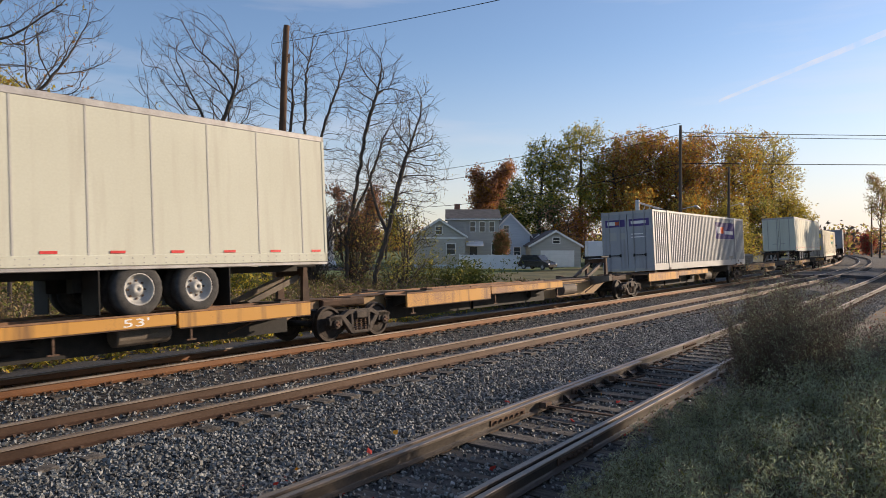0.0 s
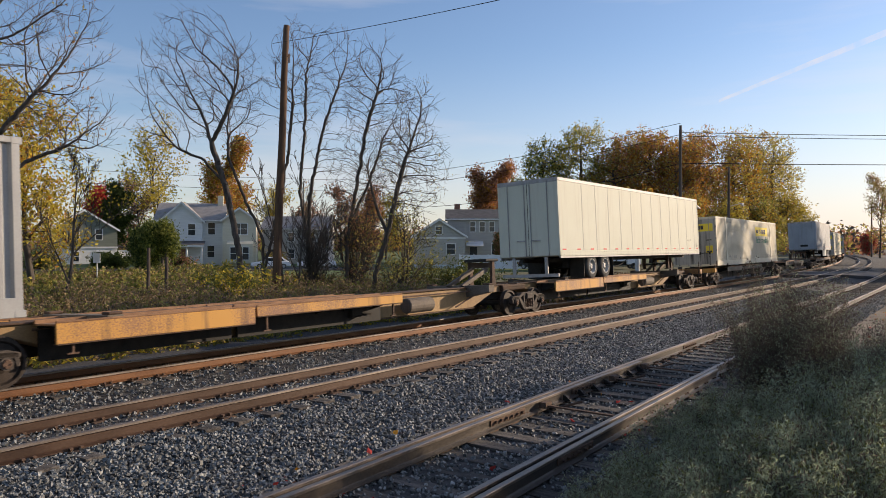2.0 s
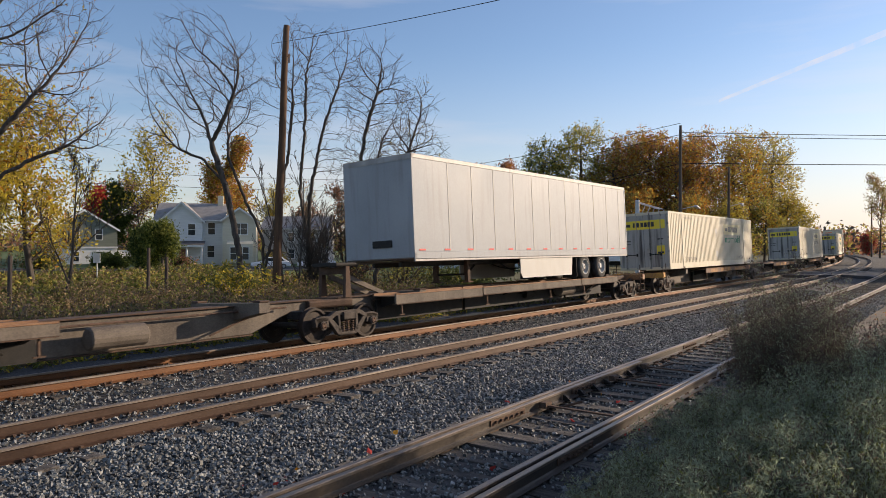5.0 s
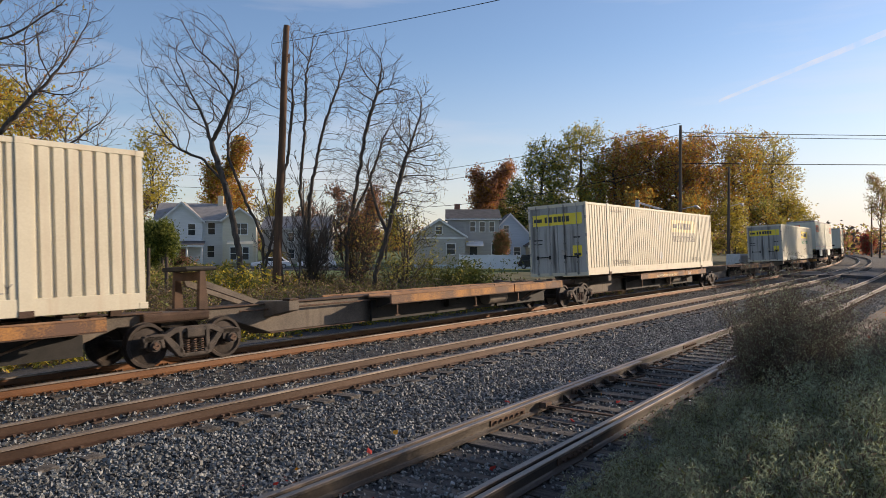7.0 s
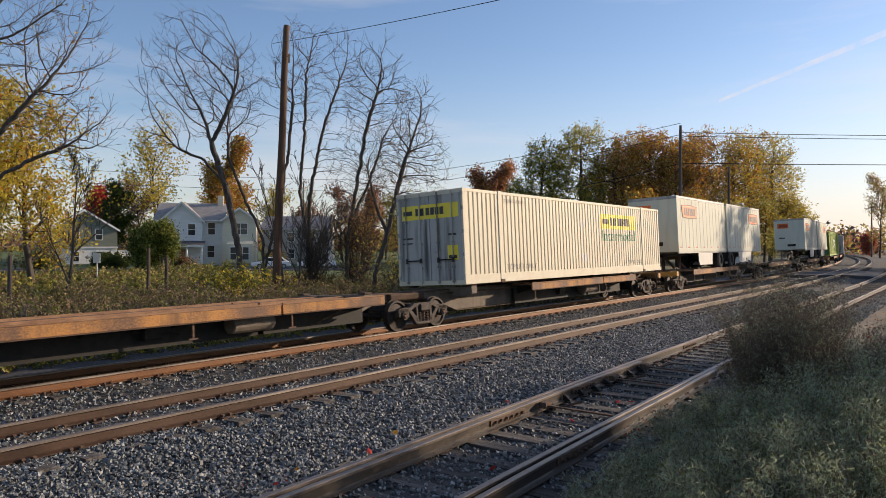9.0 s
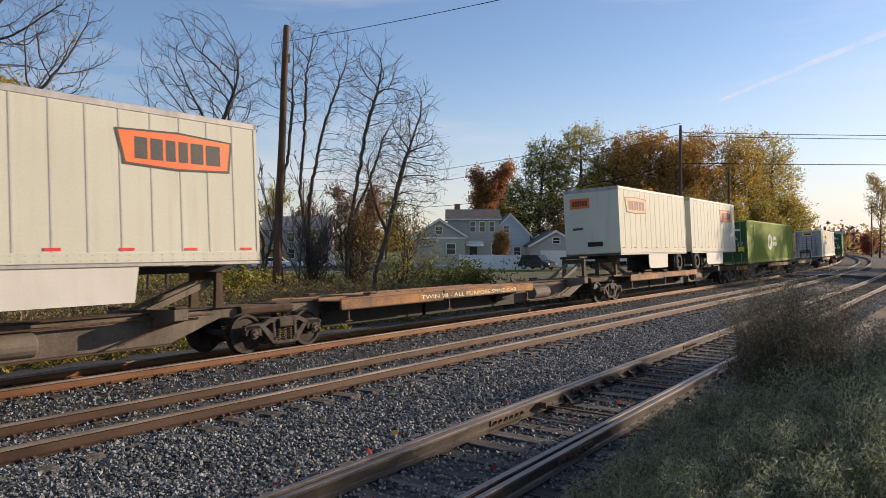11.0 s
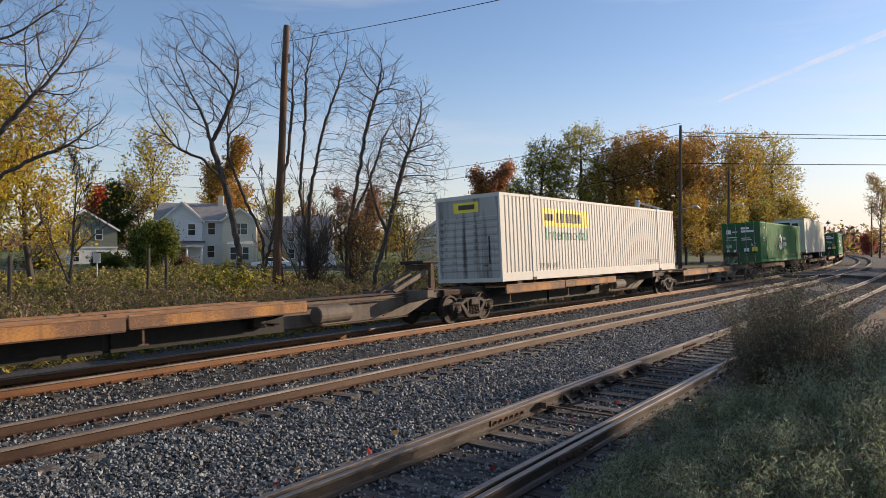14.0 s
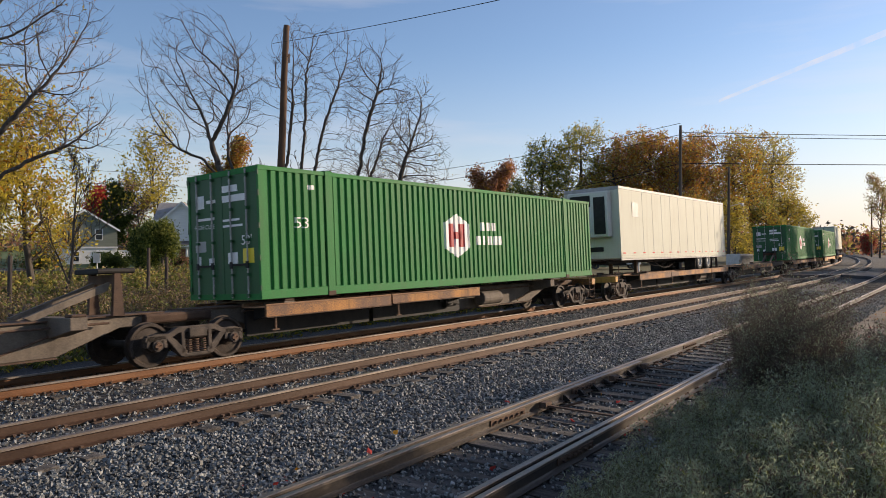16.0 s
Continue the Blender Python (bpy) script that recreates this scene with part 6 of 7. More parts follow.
def brush_posts():
    yellow_post_m = mat("yellow_post", (0.5, 0.36, 0.03), (0.62, 0.47, 0.06), 3, 0.6, 0, 0.1, 30)
    z = ground_z(24.4, 47.4)
    th = thing("sign", "small white sign on a thin post beside the street", "sign", "", pose(24.4, 47.4, z, 0, 0, -53))
    part("post", Mesh().box(-0.03, 0.03, 0.0, 0.05, -0.2, 2.5, 0.01), galv_m, th)
    part("panel", Mesh().box(-0.24, 0.24, -0.02, -0.003, 1.85, 2.5), fence_m, th, "blank white sign panel")
    for x, y, h in ((21.5, 36.3, 2.9), (22.4, 36.0, 2.4), (13.2, 33.0, 2.6)):
        lone("fence_post", Mesh().tube((0, 0, -0.3), (0.08, 0.05, h), 0.11, 0.085, n=9), old_pole_m, "weathered grey wooden post standing in the brush", "post", "old fence posts", m=pose(x, y, ground_z(x, y)))
    lone("marker_post", Mesh().box(-0.05, 0.05, -0.02, 0.02, -0.2, 1.9, 0.01), yellow_post_m, "thin yellow plastic marker post in the grass", "post", m=pose(25.6, 32.5, ground_z(25.6, 32.5), 0, 3, -40))


brush_posts()
# ---- trees and undergrowth ----
bark_m = mat("bark_dark", (0.04, 0.033, 0.028), (0.12, 0.1, 0.085), 3, 0.95, 0, 0.5, 25, stretch=(3, 3, 0.6))
twig_m = mat("twig_brown", (0.07, 0.055, 0.045), (0.17, 0.14, 0.115), 2, 0.95, 0, 0.2, 20)
leaf_green_m = leaf_mat("leaf_green", (0.15, 0.18, 0.045), (0.33, 0.33, 0.08), 0.55)
leaf_dark_m = leaf_mat("leaf_dark_green", (0.04, 0.065, 0.018), (0.1, 0.13, 0.03), 0.4)
leaf_orange_m = leaf_mat("leaf_orange", (0.3338, 0.1413, 0.0235), (0.5564, 0.2742, 0.0431), 0.55)
leaf_yellow_m = leaf_mat("leaf_yellow", (0.4, 0.2952, 0.028), (0.592, 0.4674, 0.072), 0.5)
leaf_olive_m = leaf_mat("leaf_olive", (0.294, 0.2467, 0.063), (0.504, 0.42, 0.105), 0.55)
leaf_red_m = leaf_mat("leaf_red", (0.35, 0.04, 0.03), (0.55, 0.07, 0.06))
leaf_rust_m = leaf_mat("leaf_russet", (0.28, 0.125, 0.07), (0.44, 0.22, 0.13), 0.5)
brush_m = leaf_mat("dry_brush", (0.16, 0.104, 0.052), (0.304, 0.216, 0.112), 0.25, 0.4)
brush_green_m = leaf_mat("brush_green", (0.102, 0.119, 0.0255), (0.221, 0.221, 0.0595), 0.3, 0.4)
weed_m = leaf_mat("weed_green", (0.2069, 0.2393, 0.1523), (0.3932, 0.4458, 0.2944), 0.45, 0.4)
weed_brown_m = leaf_mat("weed_brown", (0.0835, 0.0626, 0.0488), (0.1948, 0.1463, 0.1148), 0.35, 0.4)
dry_grass_m = leaf_mat("dry_grass", (0.22, 0.17, 0.07), (0.4, 0.31, 0.14), 0.3, 0.4)


def skeleton(rng, h, r0, levels, counts, spread, lean=(0.0, 0.0), up=0.12, start=0.3, wob=0.13, ratio=0.62, forks=0, rmin=0.011):
    """Branch segments (a, b, ra, rb, level) and twig points of a tree of height h."""
    segs, tips = [], []

    def grow(p, d, length, r, lev):
        n = (9, 5, 4, 3, 3)[lev]
        for i in range(n):
            d = d + rng.normal(0, wob if lev else wob * 0.45, 3) + np.array([0, 0, up if lev else 0.05])
            d /= np.linalg.norm(d)
            q = p + d * length / n
            ra, rb = r * (1 - 0.75 * i / n), r * (1 - 0.75 * (i + 1) / n)
            segs.append((p, q, max(ra, rmin), max(rb, rmin), lev))
            p = q
            if lev >= levels - 1:
                tips.append(p)
            if lev < levels and (i + 1) / n > (start if lev == 0 else 0.15):
                k = counts[lev] / n
                k = int(k) + (rng.random() < k - int(k))
                for _ in range(k):
                    ax = rng.normal(size=3)
                    ax -= ax.dot(d) * d
                    ax /= np.linalg.norm(ax)
                    ang = spread * rng.uniform(0.65, 1.25)
                    nd = d * math.cos(ang) + ax * math.sin(ang)
                    grow(p, nd, length * ratio * rng.uniform(0.6, 1.15) * (1.05 - 0.45 * (i + 1) / n), rb * rng.uniform(0.5, 0.75), lev + 1)

    d0 = np.array([lean[0], lean[1], 1.0])
    d0 /= np.linalg.norm(d0)
    for f in range(max(1, forks)):
        dd = d0 + (rng.normal(0, 0.22, 3) * np.array([1, 1, 0.2]) if forks > 1 else 0)
        grow(np.array([0.0, 0, 0]) + (rng.normal(0, 0.25, 3) * np.array([1, 1, 0]) if forks > 1 else 0), dd / np.linalg.norm(dd), h * (rng.uniform(0.75, 1.0) if forks > 1 else 1), r0, 0)
    return segs, np.array(tips)


def tubes(segs, name, material):
    """All branch segments as open tapered tubes in one mesh."""
    vs, fs, k = [], [], 0
    for lev in range(5):
        ss = [t for t in segs if t[4] == lev]
        if not ss:
            continue
        n = (8, 5, 3, 3, 3)[lev]
        a, b = np.array([t[0] for t in ss]), np.array([t[1] for t in ss])
        ra, rb = np.array([t[2] for t in ss])[:, None, None], np.array([t[3] for t in ss])[:, None, None]
        d = b - a
        d /= np.linalg.norm(d, axis=1)[:, None] + 1e-9
        u = np.cross(d, (0.31, 0.87, 0.39))
        u /= np.linalg.norm(u, axis=1)[:, None] + 1e-9
        w = np.cross(d, u)
        an = np.arange(n) * 6.28319 / n
        ring = np.cos(an)[None, :, None] * u[:, None] + np.sin(an)[None, :, None] * w[:, None]
        v = np.concatenate([(a - d * ra[:, 0] * 0.3)[:, None] + ra * ring, b[:, None] + rb * ring], 1)
        i = np.arange(n)
        f = np.stack([i, (i + 1) % n, (i + 1) % n + n, i + n], 1)
        fs.append((f[None] + (np.arange(len(ss)) * 2 * n)[:, None, None] + k).reshape(-1, 4))
        vs.append(v.reshape(-1, 3))
        k += len(ss) * 2 * n
    me = bpy.data.meshes.new(name)
    me.from_pydata(np.concatenate(vs), [], np.concatenate(fs))
    me.materials.append(material)
    me.polygons.foreach_set("use_smooth", [True] * len(me.polygons))
    return me


def leaves(rng, pts, per, size, jitter, name, materials, shares=None, wide=0.45, rise=0.0):
    """Many small folded leaves about the twig points."""
    n = len(pts) * per
    c = np.repeat(pts, per, 0) + rng.normal(0, jitter, (n, 3))
    u = rng.normal(size=(n, 3)) + np.array([0, 0, rise])
    u /= np.linalg.norm(u, axis=1)[:, None]
    w = rng.normal(size=(n, 3))
    w -= (w * u).sum(1)[:, None] * u
    w /= np.linalg.norm(w, axis=1)[:, None]
    s = size * rng.uniform(0.5, 1.3, (n, 1))
    nn = np.cross(u, w)
    v = np.stack([c - u * s, c + w * s * wide + nn * s * 0.15, c + u * s, c - w * s * wide + nn * s * 0.15], 1).reshape(-1, 3)
    f = np.arange(n * 4).reshape(-1, 4)
    me = bpy.data.meshes.new(name)
    me.from_pydata(v, [], f)
    for m in materials:
        me.materials.append(m)
    if len(materials) > 1:
        me.polygons.foreach_set("material_index", rng.choice(len(materials), n, p=shares).astype(np.int32))
    return me


def tree_at(x, y, label, seed, h, r0, levels, counts, spread, leaf=None, group="trees", **kw):
    """leaf: (per twig point, size, jitter, materials, shares, share of twig points that keep leaves[, lowest, highest])."""
    rng = np.random.default_rng(seed)
    segs, tips = skeleton(rng, h * 0.84, r0, levels, counts, spread, **kw)
    th = thing("tree", label, "tree", group, pose(x, y, ground_z(x, y) - 0.15))
    part("trunk", tubes([g for g in segs if g[4] == 0], "trunk", bark_m), bark_m, th, "dark bark trunk")
    part("branch_growth", tubes([g for g in segs if 0 < g[4] < (3 if leaf and leaf[0] >= 4 else 5)], "branch_growth", bark_m), bark_m, th, "dark spreading limbs and twigs", kind="stuff")
    if leaf:
        per, size, jit, ms, shares, keep, *band = leaf
        if band:
            tips = tips[(tips[:, 2] > band[0]) & (tips[:, 2] < band[1])]
        tips = tips[rng.random(len(tips)) < keep]
        part("crown", leaves(rng, tips, per, size, jit, "crown", ms, shares), ms[0], th, "uneven crown of autumn leaves", kind="stuff")
    return th


def colonize(rng, stems, blobs, step=0.24, reach=3.0, kill=0.42, rounds=80):
    """Grows branches from the stems towards points strewn in the crown's ellipsoids: nodes and their parents."""
    P, par, di = [], [], []
    for line_ in stems:
        prev = -1
        if P:
            dd = [np.linalg.norm(q - np.array(line_[0])) for q in P]
            prev = int(np.argmin(dd)) if min(dd) < 1.5 else -1
        for a, b in zip(line_[:-1], line_[1:]):
            a, b = np.array(a, float), np.array(b, float)
            k = max(1, int(np.linalg.norm(b - a) / step))
            for i in range(k):
                P.append(a + (b - a) * (i + 0.5) / k + rng.normal(0, 0.022, 3))
                par.append(prev)
                di.append((b - a) / np.linalg.norm(b - a))
                prev = len(P) - 1
    at = []
    for cu, cv, cz, ru, rv, rz, n in blobs:
        g = rng.normal(size=(n, 3))
        g /= np.linalg.norm(g, axis=1)[:, None]
        at.append(np.array([cu, cv, cz]) + g * (rng.random((n, 1)) ** 0.42) * np.array([ru, rv, rz]))
    at = np.concatenate(at)
    near, dist = np.zeros(len(at), int), np.full(len(at), 1e9)
    bare, done, kids = len(P), 0, {}
    for _ in range(rounds):
        for k in range(done, len(P)):
            q = np.linalg.norm(at - P[k], axis=1)
            hit = q < dist
            near[hit], dist[hit] = k, q[hit]
        done = len(P)
        keep = dist > kill
        at, near, dist = at[keep], near[keep], dist[keep]
        live = dist < reach
        if not live.any():
            break
        for k in np.unique(near[live]):
            if kids.get(k, 0) >= 3:
                continue
            v = at[live & (near == k)] - P[k]
            v = (v / np.linalg.norm(v, axis=1)[:, None]).mean(0) + 0.75 * di[k] + rng.normal(0, 0.13, 3) + np.array([0, 0, 0.06])
            v /= np.linalg.norm(v)
            P.append(P[k] + v * step)
            par.append(int(k))
            di.append(v)
            kids[k] = kids.get(k, 0) + 1
    # short twigs at the young ends
    for k in range(bare, done):
        if kids.get(k, 0) == 0 or rng.random() < 0.3:
            for _ in range(2):
                v = di[k] + rng.normal(0, 0.45, 3) + np.array([0, 0, 0.2])
                v /= np.linalg.norm(v)
                q, p = k, P[k]
                for _ in range(rng.integers(2, 5)):
                    v = v + rng.normal(0, 0.14, 3)
                    v /= np.linalg.norm(v)
                    p = p + v * step * 0.8
                    P.append(p)
                    par.append(q)
                    di.append(v)
                    q = len(P) - 1
    return np.array(P), par


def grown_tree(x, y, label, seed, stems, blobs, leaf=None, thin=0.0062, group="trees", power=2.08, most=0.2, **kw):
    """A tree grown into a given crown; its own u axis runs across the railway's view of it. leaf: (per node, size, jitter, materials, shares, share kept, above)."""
    rng = np.random.default_rng(seed)
    P, par = colonize(rng, stems, blobs, **kw)
    r = np.zeros(len(P))
    acc = np.zeros(len(P))
    for k in range(len(P) - 1, -1, -1):
        r[k] = min(most, max(thin, acc[k] ** (1 / power)))
        if par[k] >= 0:
            acc[par[k]] += r[k] ** power
    young = r < thin * 2.6
    segs = [(P[par[k]], P[k], min(r[par[k]], r[k] * 1.6), r[k], 0 if r[k] > 0.05 else 1 if r[k] > 0.022 else 3) for k in range(len(P)) if par[k] >= 0]
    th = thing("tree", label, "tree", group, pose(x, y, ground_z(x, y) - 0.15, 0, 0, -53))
    part("trunk", tubes([g for g in segs if g[4] == 0], "trunk", bark_m), bark_m, th, "dark bark trunk and limbs")
    part("branch_growth", tubes([g for g in segs if g[4] > 0], "branch_growth", bark_m), bark_m, th, "dark spreading twigs", kind="stuff")
    if leaf:
        per, size, jit, ms, shares, keep, above = leaf
        tips = P[young & (P[:, 2] > above)]
        tips = tips[rng.random(len(tips)) < keep]
        part("crown", leaves(rng, tips, per, size, jit, "crown", ms, shares), ms[0], th, "thin autumn leaves", kind="stuff")
    return th


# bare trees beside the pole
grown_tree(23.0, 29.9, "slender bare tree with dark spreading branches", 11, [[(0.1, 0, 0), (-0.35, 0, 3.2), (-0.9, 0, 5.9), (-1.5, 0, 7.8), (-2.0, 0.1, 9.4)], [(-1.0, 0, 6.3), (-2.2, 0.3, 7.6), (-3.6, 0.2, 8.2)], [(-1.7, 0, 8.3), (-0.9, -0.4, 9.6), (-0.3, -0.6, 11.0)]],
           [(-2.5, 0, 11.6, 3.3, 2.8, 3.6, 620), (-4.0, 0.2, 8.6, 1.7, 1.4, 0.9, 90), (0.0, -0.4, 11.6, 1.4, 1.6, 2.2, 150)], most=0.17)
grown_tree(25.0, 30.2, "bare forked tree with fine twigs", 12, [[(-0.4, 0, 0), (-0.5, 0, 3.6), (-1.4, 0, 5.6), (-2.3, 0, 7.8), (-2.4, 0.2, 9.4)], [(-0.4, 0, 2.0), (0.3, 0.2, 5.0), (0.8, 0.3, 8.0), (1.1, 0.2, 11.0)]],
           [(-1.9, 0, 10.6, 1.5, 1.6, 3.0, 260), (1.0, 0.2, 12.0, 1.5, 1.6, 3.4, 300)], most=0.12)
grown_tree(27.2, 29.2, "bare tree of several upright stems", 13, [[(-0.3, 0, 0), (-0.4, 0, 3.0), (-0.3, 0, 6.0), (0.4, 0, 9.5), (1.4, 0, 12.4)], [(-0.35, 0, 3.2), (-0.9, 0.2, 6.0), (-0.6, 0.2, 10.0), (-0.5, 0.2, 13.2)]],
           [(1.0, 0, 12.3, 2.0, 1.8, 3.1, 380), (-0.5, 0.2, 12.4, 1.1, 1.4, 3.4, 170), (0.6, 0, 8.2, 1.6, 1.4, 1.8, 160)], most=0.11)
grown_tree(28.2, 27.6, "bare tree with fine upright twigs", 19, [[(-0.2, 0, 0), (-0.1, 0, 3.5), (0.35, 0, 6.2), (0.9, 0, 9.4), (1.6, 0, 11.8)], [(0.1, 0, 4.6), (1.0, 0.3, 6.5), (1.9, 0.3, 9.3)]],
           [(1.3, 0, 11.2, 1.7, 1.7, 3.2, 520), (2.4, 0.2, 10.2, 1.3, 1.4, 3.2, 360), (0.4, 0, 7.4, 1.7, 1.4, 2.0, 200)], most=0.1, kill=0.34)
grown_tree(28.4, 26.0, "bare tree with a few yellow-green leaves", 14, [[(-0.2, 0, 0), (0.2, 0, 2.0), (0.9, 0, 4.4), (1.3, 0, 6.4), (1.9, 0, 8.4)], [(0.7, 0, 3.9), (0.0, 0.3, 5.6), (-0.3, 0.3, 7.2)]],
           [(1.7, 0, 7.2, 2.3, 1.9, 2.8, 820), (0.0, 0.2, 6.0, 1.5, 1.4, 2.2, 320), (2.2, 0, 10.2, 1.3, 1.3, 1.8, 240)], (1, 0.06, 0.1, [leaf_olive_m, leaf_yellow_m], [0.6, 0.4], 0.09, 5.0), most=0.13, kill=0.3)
tree_at(29.6, 24.9, "tangled shrub tree with small olive leaves", 15, 5.6, 0.09, 4, (8, 6, 4, 3), 0.7, (1, 0.06, 0.12, [leaf_olive_m, leaf_green_m], [0.6, 0.4], 0.3), lean=(0.03, -0.03), start=0.1, ratio=0.55, forks=3, up=0.03)
tree_at(24.8, 28.6, "thin bare sapling beside the pole", 16, 8.0, 0.07, 3, (9, 6, 4), 0.55, None, start=0.2, ratio=0.45, forks=2)
tree_at(27.0, 29.4, "tangle of bare saplings", 17, 5.5, 0.06, 3, (9, 7, 5), 0.6, None, start=0.1, ratio=0.6, forks=5)
tree_at(28.8, 27.5, "tangle of bare saplings", 18, 5.0, 0.06, 3, (9, 7, 5), 0.6, (1, 0.06, 0.1, [leaf_rust_m, leaf_olive_m], [0.5, 0.5], 0.4), start=0.1, ratio=0.6, forks=5)
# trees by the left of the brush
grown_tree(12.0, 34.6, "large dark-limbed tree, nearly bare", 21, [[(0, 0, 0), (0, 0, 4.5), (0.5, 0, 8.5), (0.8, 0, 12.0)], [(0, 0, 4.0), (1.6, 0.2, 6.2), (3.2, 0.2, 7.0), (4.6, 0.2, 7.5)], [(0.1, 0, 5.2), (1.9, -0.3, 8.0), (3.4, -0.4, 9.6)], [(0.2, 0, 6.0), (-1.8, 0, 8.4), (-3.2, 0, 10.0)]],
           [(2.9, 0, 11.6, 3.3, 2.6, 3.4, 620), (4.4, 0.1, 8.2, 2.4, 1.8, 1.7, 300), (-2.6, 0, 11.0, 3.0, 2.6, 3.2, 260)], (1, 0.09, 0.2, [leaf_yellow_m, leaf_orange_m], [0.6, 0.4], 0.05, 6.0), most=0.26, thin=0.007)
tree_at(19.5, 45.5, "tree with thinning yellow leaves", 22, 11.5, 0.22, 3, (14, 9, 6), 0.9, (5, 0.14, 0.4, [leaf_yellow_m, leaf_olive_m, leaf_orange_m], [0.6, 0.25, 0.15], 0.8), start=0.15, ratio=0.6, up=0.03)
tree_at(15.5, 42.0, "tree with thinning yellow leaves", 23, 12.0, 0.2, 3, (12, 7, 5), 0.9, (4, 0.12, 0.4, [leaf_yellow_m, leaf_olive_m], [0.7, 0.3], 0.8), start=0.12, ratio=0.6, up=0.03)
tree_at(16.5, 35.5, "bare slanting young tree by the brush", 25, 7.5, 0.1, 4, (9, 7, 5, 3), 0.7, (1, 0.08, 0.1, [leaf_yellow_m], None, 0.15), lean=(0.25, -0.2), start=0.2, ratio=0.55)
# behind the houses
for i, (x, y, h) in enumerate([(15.0, 118.0, 13.0), (27.0, 124.0, 15.0), (40.0, 132.0, 14.0), (52.0, 136.0, 16.0), (74.0, 128.0, 15.0), (84.0, 120.0, 14.0), (92.0, 108.0, 13.0), (98.0, 98.0, 14.0), (104.0, 92.0, 12.0), (10.0, 100.0, 12.0), (88.0, 96.0, 10.0)]):
    ms, sh = (([leaf_olive_m, leaf_yellow_m], [0.6, 0.4]), ([leaf_rust_m, twig_m], [0.5, 0.5]), ([leaf_yellow_m, leaf_orange_m], [0.6, 0.4]))[i % 3]
    tree_at(x, y, "thin autumn tree behind the houses", 300 + i, h, 0.25, 3, (12, 7, 5), 0.8, (4, 0.24, 0.6, ms, sh, 0.7), start=0.15, ratio=0.5)
tree_at(67.2, 110.3, "thinning yellow-green tree behind a house", 31, 22.0, 0.35, 3, (12, 8, 5), 0.7, (4, 0.26, 0.7, [leaf_yellow_m, leaf_olive_m], [0.6, 0.4], 0.6), ratio=0.5, start=0.3, up=0.04)
tree_at(77.5, 108.0, "dense russet-brown tree behind the white house", 32, 20.0, 0.4, 3, (14, 8, 5), 0.75, (9, 0.3, 0.8, [leaf_orange_m, leaf_olive_m, leaf_rust_m], [0.4, 0.4, 0.2], 1.0), start=0.1, ratio=0.45)
tree_at(63.9, 117.5, "dark green spruce-like tree", 33, 13.0, 0.3, 3, (15, 8, 5), 0.95, (8, 0.25, 0.5, [leaf_dark_m], None, 1.0), start=0.08, ratio=0.36, up=-0.02)
tree_at(63.6, 123.3, "bright red maple behind houses", 34, 11.5, 0.3, 3, (11, 7, 5), 0.7, (8, 0.28, 0.6, [leaf_red_m], None, 1.0), ratio=0.42)
tree_at(44.5, 72.0, "green leafy tree in front of the white house", 35, 5.2, 0.2, 3, (12, 8, 5), 0.95, (10, 0.16, 0.4, [leaf_green_m, leaf_dark_m], [0.6, 0.4], 1.0), start=0.15, ratio=0.6)
tree_at(44.5, 75.5, "dark green yard tree", 36, 4.2, 0.2, 3, (12, 8, 5), 0.95, (9, 0.18, 0.4, [leaf_dark_m, leaf_green_m], [0.6, 0.4], 1.0), start=0.1, ratio=0.55)
tree_at(36.0, 112.0, "thinning yellow tree beyond the street", 37, 14.0, 0.25, 3, (11, 7, 5), 0.75, (6, 0.22, 0.5, [leaf_yellow_m, leaf_olive_m], [0.6, 0.4], 0.9), ratio=0.5)
tree_at(24.0, 96.0, "thinning yellow tree beyond the street", 38, 15.0, 0.25, 3, (11, 7, 5), 0.75, (6, 0.22, 0.5, [leaf_yellow_m, leaf_olive_m], [0.6, 0.4], 0.9), ratio=0.5)
tree_at(66.5, 73.0, "bare tree beside a parked car", 39, 11.0, 0.2, 3, (11, 7, 5), 0.65, (2, 0.12, 0.2, [leaf_olive_m, leaf_rust_m], [0.5, 0.5], 0.3), ratio=0.5)
tree_at(70.0, 66.0, "russet leafy tree beyond the bushes", 40, 9.5, 0.2, 3, (12, 8, 5), 0.75, (6, 0.16, 0.4, [leaf_rust_m, leaf_orange_m], [0.8, 0.2], 0.9), ratio=0.5, start=0.15)
tree_at(78.5, 49.4, "small dark ornamental tree by the fence", 41, 4.6, 0.09, 3, (12, 8, 6), 0.7, (6, 0.1, 0.2, [leaf_dark_m, leaf_rust_m], [0.5, 0.5], 1.0), start=0.2, ratio=0.5)
tree_at(124.6, 83.9, "russet-brown tree behind the houses", 42, 18.5, 0.35, 3, (12, 8, 5), 0.75, (9, 0.32, 0.7, [leaf_rust_m, leaf_orange_m], [0.8, 0.2], 1.0), ratio=0.45)
tree_at(136.0, 86.0, "russet-brown tree behind the houses", 43, 16.0, 0.35, 3, (12, 8, 5), 0.75, (7, 0.32, 0.7, [leaf_rust_m, leaf_olive_m], [0.7, 0.3], 1.0), ratio=0.45)
